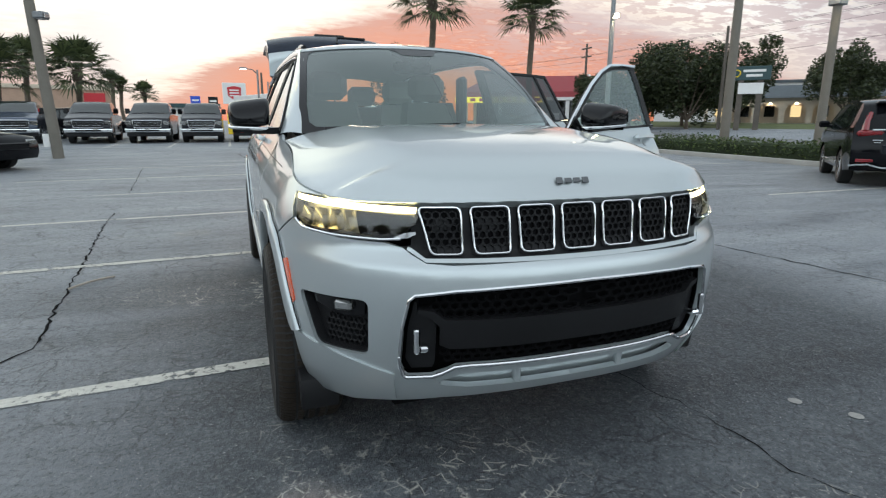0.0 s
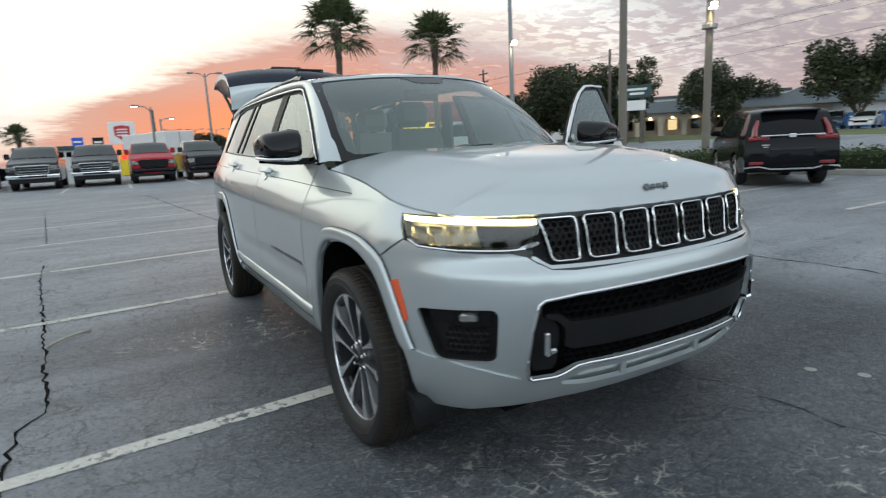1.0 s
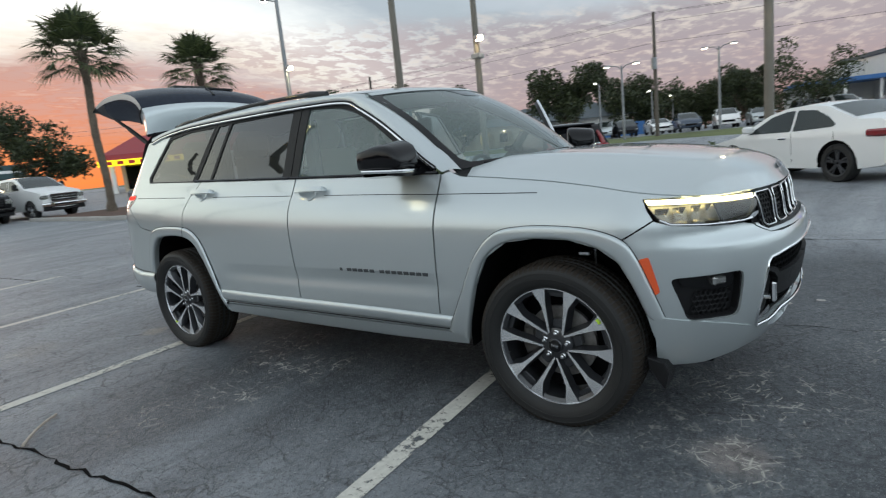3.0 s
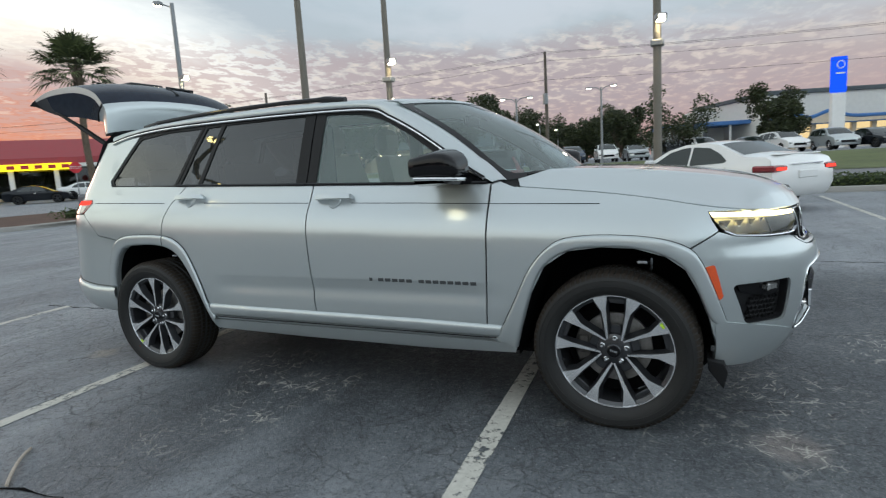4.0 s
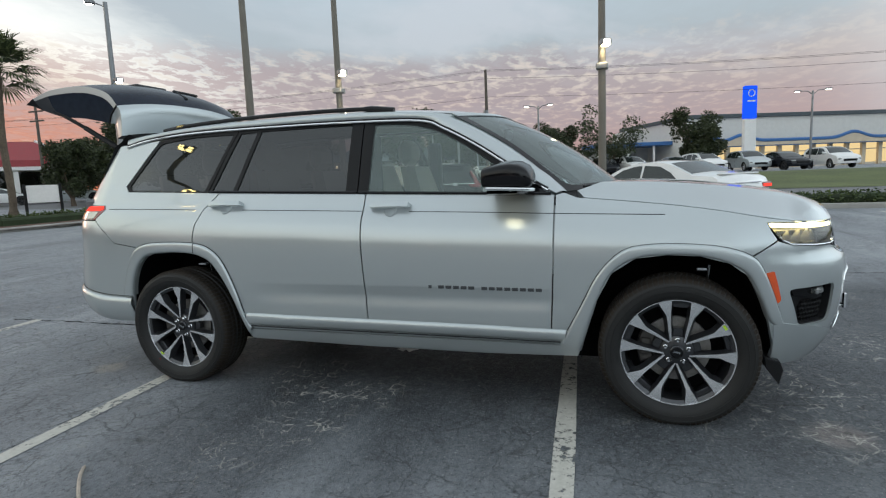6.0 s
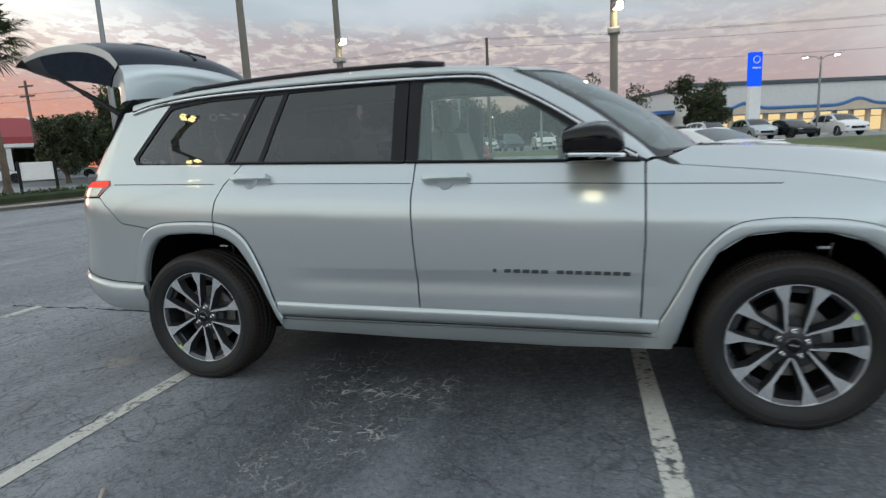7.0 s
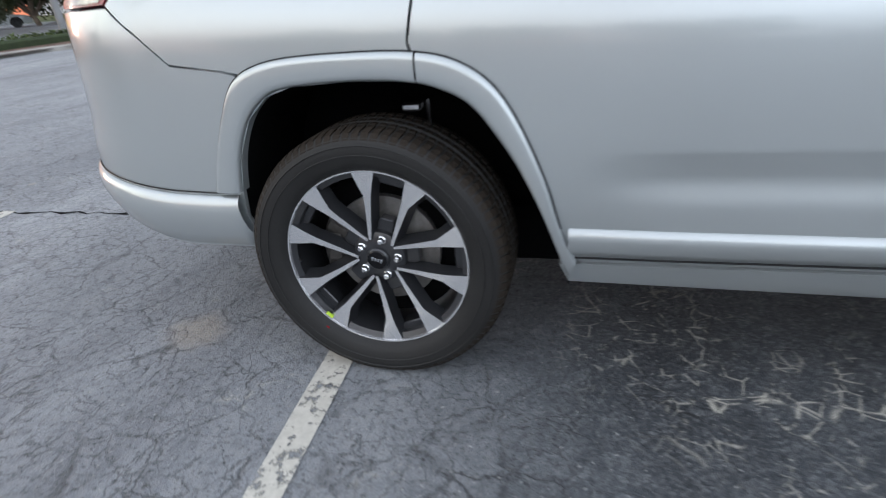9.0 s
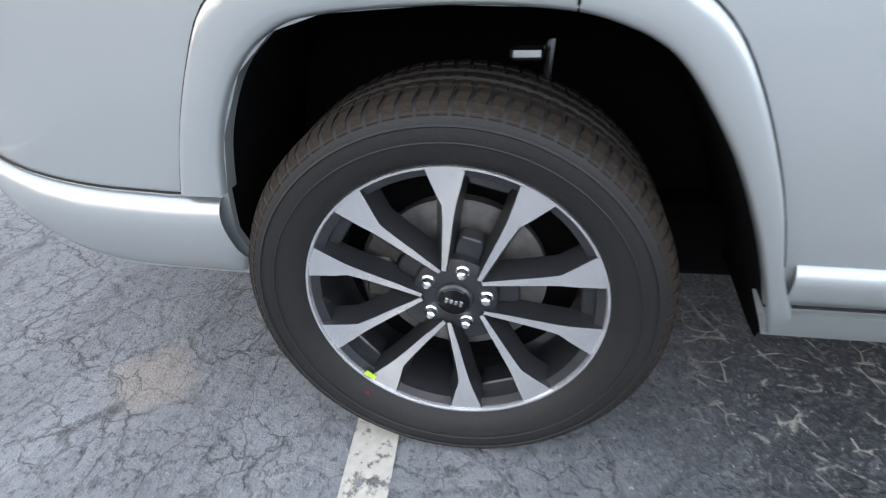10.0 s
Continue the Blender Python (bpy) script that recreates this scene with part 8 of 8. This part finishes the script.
def vehicle(name, spec, at, paint_name, label, group, grille="", lit=True, plate=True):
    line, half, belt_z = spec["line"], spec["half"], spec["belt"]
    car = thing(name, label, "pickup truck" if name == "pickup_truck" else "car", group, at)
    y_end = line[-1][0]

    def wide(z, y=1.0):
        w = half - spec["taper"] * max(0, z - belt_z) - 0.16 * max(0, 0.55 - z) ** 1.2
        return w - 0.035 * ease(0.6, 0.0, y) - 0.035 * ease(y_end - 0.5, y_end, y)

    def side(y, z):
        return (-wide(z, y), y, z)

    wheel_kind = WHEELS[spec["kind"]]
    r = {"truck": 0.41, "car": 0.35, "dark": 0.35}[spec["kind"]]
    low = []
    for y in reversed(spec["wheels"]):
        low.append((y + r + 0.07, spec["floor"]))
        low += [(y + (r + 0.07) * math.cos(radians(a)), r + (r + 0.07) * math.sin(radians(a))) for a in range(10, 180, 20)]
        low.append((y - r - 0.07, spec["floor"]))
    outline = line + low
    body = part("body", skin("body", paint_name, side, outline, step=0.16, depth=0.0, sides=(1, -1), flip=True), None, car)
    rows = []
    for y, z in line:
        w, row = wide(z, y), []
        front = spec["bow"] * ease(1.3, 0.0, y)
        rear = spec["bow"] * 0.6 * ease(y_end - 0.8, y_end, y)
        for i in range(-6, 7):
            t = math.sin(math.pi / 2 * i / 6)
            k = 1 - t * t
            row.append((w * t, y - front * k + rear * k, z + 0.035 * k * (1 if z > 0.7 else 0)))
        rows.append(row)
    part("upper_shell", Shape().grid(rows), paint_name, body, sharp=50)
    tub = Shape().box((-half * 0.82, 0.3, spec["floor"]), (half * 0.82, y_end - 0.3, spec["floor"] + 0.25), 0.05)
    for y in spec["wheels"]:
        tub.box((-half * 0.93, y - r - 0.1, spec["floor"] + 0.05), (half * 0.93, y + r + 0.1, r * 2 + 0.1), 0.05)
    part("underbody", tub, "soot", car)

    def across(i, j, inset_x, lift, t0=0.06, t1=0.94):
        """A band over the outline from corner i to j."""
        n = j - i
        got = []
        for k in range(n * 4 + 1):
            t = t0 + (t1 - t0) * k / (n * 4)
            q = i + t * n
            a = min(int(q), j - 1)
            f = q - a
            p0, p1 = Vector(line[a]), Vector(line[a + 1])
            c = p0.lerp(p1, f)
            d = (p1 - p0).normalized()
            up = Vector((-d.y, d.x)) if d.x > 0 else Vector((-d.y, d.x))
            w = wide(c.y, c.x) - inset_x
            row = []
            for m in range(-6, 7):
                s = m / 6
                k2 = 1 - s * s
                row.append((w * s, c.x + up.x * lift, c.y + up.y * lift + 0.035 * k2))
            got.append(row)
        return Shape().grid(got)

    part("windscreen", across(*spec["screen"], 0.06, 0.012), "car_glass", car, "dark windscreen", sharp=60)
    if spec["back"]:
        part("rear_window", across(*spec["back"], 0.07, 0.012, 0.03, 0.9), "car_glass", car, "dark rear window", sharp=60)
    for poly in spec["side"]:
        for s in (1, -1):
            part("side_window", skin("side_window", "car_glass", side, rounded(poly, 0.03, 2), off=0.006, depth=0.0, sides=(s,), flip=True, step=0.2), None, car, "dark side window")
    for y in spec["wheels"]:
        for s in (1, -1):
            m = Matrix.Translation((-s * (half - 0.13), y, r)) @ (Matrix.Identity(4) if s > 0 else Matrix.Rotation(math.pi, 4, "Z"))
            w = part("tyre", wheel_kind[0], None, car, "black tyre", m)
            part("rim", wheel_kind[1], None, w)
            part("rim_well", wheel_kind[2], None, w)
    mz = belt_z + 0.06
    my = spec["side"][0][0][0] + 0.12
    for s in (1, -1):
        part("door_mirror", Shape().box((-s * (half + 0.10) - 0.11, my - 0.07, mz), (-s * (half + 0.10) + 0.11, my + 0.07, mz + (0.26 if name == "pickup_truck" else 0.15)), 0.035).tube([(-s * (half - 0.1), my, mz + 0.03), (-s * (half + 0.03), my, mz + 0.05)], 0.03), paint_name if grille != "chrome" else "gloss_black", car)
        dy = spec["side"][0][-1][0] - 0.2
        part("door_handle", Shape().box((-s * half - 0.02, dy - 0.1, belt_z - 0.11), (-s * half + 0.02, dy + 0.1, belt_z - 0.075), 0.01), "chrome", car)
        for poly in spec["side"][:2]:
            y = poly[-1][0] + 0.03 if poly is spec["side"][0] else poly[-1][0] + 0.05
            part("door_gap", Shape().grid([[(s * side(y, z)[0] - s * 0.003, y - 0.005, z), (s * side(y, z)[0] - s * 0.003, y + 0.005, z)] for z in (belt_z, 0.8, 0.6, spec["floor"] + 0.1)]), "soot", car)
    f = spec["bow"]
    if name == "pickup_truck":
        bright = "chrome" if grille == "chrome" else "gloss_black"
        g = Shape()
        g.prism(rounded([(-0.56, 0.76), (0.56, 0.76), (0.62, 1.07), (-0.62, 1.07)], 0.05, 3), -f - 0.03, -f * 0.4, "y", 0.01)
        gr = part("grille", g, "matte_black", car, "dark grille")
        part("grille_frame", Shape().tube([(x, -f - 0.03, z) for x, z in rounded([(-0.58, 0.75), (0.58, 0.75), (0.64, 1.08), (-0.64, 1.08)], 0.06, 3)], 0.026, 6, closed=True), bright, gr)
        for z in (0.86, 0.965):
            part("grille_bar", Shape().box((-0.55, -f - 0.05, z - 0.010), (0.55, -f - 0.02, z + 0.010), 0.005), bright, gr)
        part("bumper", Shape().grid([[(x, -f * (1 - (x / 1.0) ** 2) - d, z) for x in (-0.98, -0.8, -0.5, 0, 0.5, 0.8, 0.98)] for d, z in ((0.02, 0.71), (0.07, 0.68), (0.08, 0.62), (0.06, 0.54), (0.0, 0.50))]), bright, car, "bumper")
        part("bumper_slot", Shape().box((-0.52, -f - 0.10, 0.575), (0.52, -f - 0.05, 0.655), 0.02), "matte_black", car)
        part("air_dam", Shape().box((-0.92, -0.07, 0.33), (0.92, 0.08, 0.50), 0.03), "matte_black", car)
        for s in (1, -1):
            lampb = part("headlamp", Shape().box((s * 0.80 - 0.16, -0.06, 0.86), (s * 0.80 + 0.15, 0.12, 1.06), 0.04), "lamp_bowl", car, "clear headlamp")
            part("lamp_lens", Shape().box((s * 0.80 - 0.14, -0.072, 0.88), (s * 0.80 + 0.13, -0.05, 1.04), 0.02), "lens_glass", lampb)
            part("fog_lamp", Shape().box((s * 0.72 - 0.08, -0.12, 0.575), (s * 0.72 + 0.08, -0.05, 0.645), 0.02), "lamp_bowl", car)
    else:
        part("front_grille", Shape().box((-0.5, -f - 0.02, 0.50), (0.5, -f * 0.5, 0.68), 0.03), "gloss_black", car)
        for s in (1, -1):
            part("headlamp", Shape().box((s * 0.68 - 0.17, -0.06, 0.62), (s * 0.68 + 0.16, 0.2, 0.74), 0.03), "lamp_bowl", car)
    return car


def crossover_back(car):
    """Tail lamps, chrome strip, plate and bumper trim on the crossover."""
    y = 4.60
    for s in (1, -1):
        pts = [(-s * 0.62, 1.42, 4.30), (-s * 0.68, 1.25, 4.40), (-s * 0.70, 1.08, 4.48)]
        t = part("tail_lamp", Shape().tube([(p[0], p[2] + 0.07, p[1]) for p in pts], [0.040, 0.052, 0.066], 8).box((-s * 0.63 - 0.22, 4.44, 0.985), (-s * 0.63 + 0.20, 4.615, 1.095), 0.035), "red_lens", car, "red L-shaped tail lamp")
        part("reflector", Shape().box((-s * 0.66 - 0.14, 4.58, 0.50), (-s * 0.66 + 0.14, 4.645, 0.56), 0.01), "red_lens", car, "red bumper reflector")
    part("chrome_strip", Shape().box((-0.60, 4.60, 1.088), (0.60, 4.640, 1.116), 0.01), "chrome", car, "chrome strip across the tailgate")
    part("emblem", Shape().box((-0.07, 4.63, 1.045), (0.07, 4.655, 1.135), 0.02), "chrome", car)
    part("plate_recess", Shape().box((-0.42, 4.63, 0.64), (0.42, 4.668, 0.83), 0.03), "granite_paint", car, "dark plate recess")
    part("bumper_trim", Shape().grid([[(x, 4.60 + 0.085 * (1 - (x / 0.95) ** 2) + d, z + 0.055 * ease(0.42, 0.58, abs(x)) - 0.03 * ease(0.7, 0.9, abs(x))) for x in (-0.9, -0.78, -0.6, -0.5, -0.4, 0, 0.4, 0.5, 0.6, 0.78, 0.9)] for d, z in ((0.0, 0.425), (0.02, 0.418), (0.02, 0.392), (0.0, 0.385))]), "chrome", car, "bright strip along the bumper")
    for s in (1, -1):
        part("sill_trim", Shape().box((-s * 0.91 - 0.02, 1.35, 0.36), (-s * 0.91 + 0.02, 3.15, 0.44), 0.01), "satin_metal", car)
    part("spoiler", Shape().box((-0.55, 4.20, 1.58), (0.55, 4.44, 1.63), 0.02), "black_paint", car)
    for z, w in ((0.90, 0.16), (0.86, 0.10)):
        part("badge_bar", Shape().box((0.5 - w / 2, 4.60, z), (0.5 + w / 2, 4.655, z + 0.022), 0.003), "chrome", car)


def sedan_back(car):
    for s in (1, -1):
        part("tail_lamp", Shape().box((s * 0.70 - 0.20, 4.22, 0.80), (s * 0.70 + 0.21, 4.70, 0.93), 0.03), "red_lens", car, "red tail lamp")
        part("lamp_glow", Shape().box((s * 0.70 - 0.16, 4.66, 0.83), (s * 0.70 + 0.12, 4.715, 0.89), 0.01), "lit_red", car)
    part("chrome_strip", Shape().box((-0.42, 4.70, 0.93), (0.42, 4.755, 0.955), 0.01), "chrome", car)
    part("plate_recess", Shape().box((-0.27, 4.72, 0.66), (0.27, 4.765, 0.82), 0.02), "white_paint", car)
    part("spoiler", Shape().box((-0.62, 4.40, 1.12), (0.62, 4.56, 1.145), 0.01), "white_paint", car)
    part("price_sheet", Shape().grid([[(-0.86, 2.75, 1.02), (-0.86, 3.02, 1.02)], [(-0.765, 2.75, 1.30), (-0.765, 3.02, 1.30)]]), "sign_white", car, "white paper sheet inside the side window")


suv_at = Matrix.Translation((10.7, 4.6, 0)) @ pose(0, 0, 0, 0, 0, 90 + 43) @ Matrix.Translation((0, -4.58, 0))
crossover_back(vehicle("crossover", CROSSOVER, suv_at, "black_paint", "black crossover parked nose to the hedge", "cars parked along the hedge"))
sedan_at = Matrix.Translation((9.46, -2.14, 0)) @ pose(0, 0, 0, 0, 0, 90 + 47) @ Matrix.Translation((0, -4.62, 0))
sedan_back(vehicle("sedan", SEDAN, sedan_at, "white_paint", "white sedan parked nose to the hedge", "cars parked along the hedge"))
vehicle("coupe", COUPE, Matrix.Translation((-6.1, 13.9, terrain(-6, 14))) @ pose(0, 0, 0, 0, 0, 62), "black_paint", "black coupe parked by the leaning pole", "")
ROW_Y = 28.6
for x, paint_name, grille, turn, label in ((-10.3, "blue_grey_paint", "chrome", -10, "blue-grey pickup truck with a chrome grille"), (-7.35, "granite_paint", "chrome", -4, "dark grey pickup truck with chrome bumper"), (-4.85, "granite_paint", "chrome", 0, "dark grey pickup truck facing the lane, chrome bumper"), (-2.45, "granite_paint", "chrome", 0, "dark pickup truck with a chrome grille"), (-0.05, "red_paint", "body", 0, "red pickup truck with a red grille"), (2.45, "granite_paint", "body", -2, "dark grey pickup truck with a black grille"), (5.0, "black_paint", "body", -3, "black pickup truck with a black grille"), (7.9, "white_paint", "chrome", -9, "white pickup truck at the end of the row")):
    vehicle("pickup_truck", PICKUP, Matrix.Translation((x, ROW_Y, terrain(x, ROW_Y))) @ pose(0, 0, 0, 0, 0, -turn), paint_name, label, "pickup trucks in a row", grille)
vehicle("crossover", CROSSOVER, Matrix.Translation((-6.6, 36.0, terrain(-6, 36))) @ pose(0, 0, 0, 0, 0, 95), "black_paint", "dark crossover behind the row of pickups", "far parked cars")
rnd = random.Random(77)
for i in range(15):
    s = -12 + i * 3.0 + rnd.uniform(-0.3, 0.3)
    x, y = by_road(24.0 + rnd.uniform(-0.5, 0.5), s + 6)
    spec = (CROSSOVER, SEDAN, CROSSOVER)[i % 3]
    col = ("white_paint", "granite_paint", "silver_paint", "white_paint", "blue_grey_paint")[i % 5]
    words = {"white_paint": "white", "granite_paint": "dark grey", "silver_paint": "silver", "blue_grey_paint": "blue-grey"}[col]
    kind = "sedan" if spec is SEDAN else "crossover"
    vehicle(kind, spec, Matrix.Translation((x, y, terrain(x, y))) @ pose(0, 0, 0, 0, 0, -70 + rnd.uniform(-8, 8)), col, words + " " + kind + " in the far car park across the road", "far parked cars")
for i in range(6):
    x, y = by_road(38.0, -16 - i * 3.4)
    vehicle("crossover", CROSSOVER, Matrix.Translation((x, y, terrain(x, y))) @ pose(0, 0, 0, 0, 0, 20 + rnd.uniform(-6, 6)), ("granite_paint", "silver_paint", "black_paint")[i % 3], ("dark grey", "silver", "black")[i % 3] + " crossover before the lit showroom", "far parked cars")
for x, y, col, w in ((30.5, 46.5, "white_paint", "white"), (27.0, 48.0, "granite_paint", "dark grey"), (34.5, 43.5, "silver_paint", "silver")):
    vehicle("sedan", SEDAN, Matrix.Translation((x, y, terrain(x, y))) @ pose(0, 0, 0, 0, 0, 50), col, w + " sedan beside the red-roofed shop", "far parked cars")

# ---- small things on the asphalt ----
crack([(-1.5, 3.300), (-2.0, 3.268), (-3.0, 3.204), (-4.2, 3.125)], 0.005, 12, "thin dark crack along the parking line")
mark = strip([(0.80 + 0.03 * i, 7.51 - 0.006 * i) for i in range(8)], 0.075, 0.004, 0.5, 4)
single("paint_mark", mark, "line_paint", "short worn white paint mark on the asphalt", "paint mark", kind="structure")
# small ragged white spot on the ground under the car
blotch = Shape()
rnd = random.Random(5)
ring = [(0.085 * rnd.uniform(0.5, 1.25) * math.cos(a) + 0.02, 1.84 + 0.08 * rnd.uniform(0.5, 1.25) * math.sin(a), 0.003) for a in [2 * math.pi * i / 26 for i in range(26)]]
blotch.add(ring, [tuple(range(26))])
single("white_blotch", blotch, "sign_white", "small white spot on the ground under the car", "paint splash", kind="structure")
stick = Shape().tube(curve([(-2.30, 2.40, 0.012), (-2.21, 2.51, 0.02), (-2.12, 2.61, 0.018), (-2.04, 2.68, 0.012)]), [0.008] * 18 + [0.006], 6)
single("stick", stick, "dead_stick", "bare dry stick lying on the asphalt", "stick")
for i, (x, y) in enumerate(((1.29, -0.73), (1.42, -0.92), (0.75, 6.4))):
    single("gum_spot", Shape().lathe([(0.0, 0.003), (0.018, 0.0028), (0.03, 0.001)], "z", 12, m=Matrix.Translation((x, y, 0.002))), "concrete", "pale flattened spot stuck on the asphalt", "spot", "spots on the asphalt")
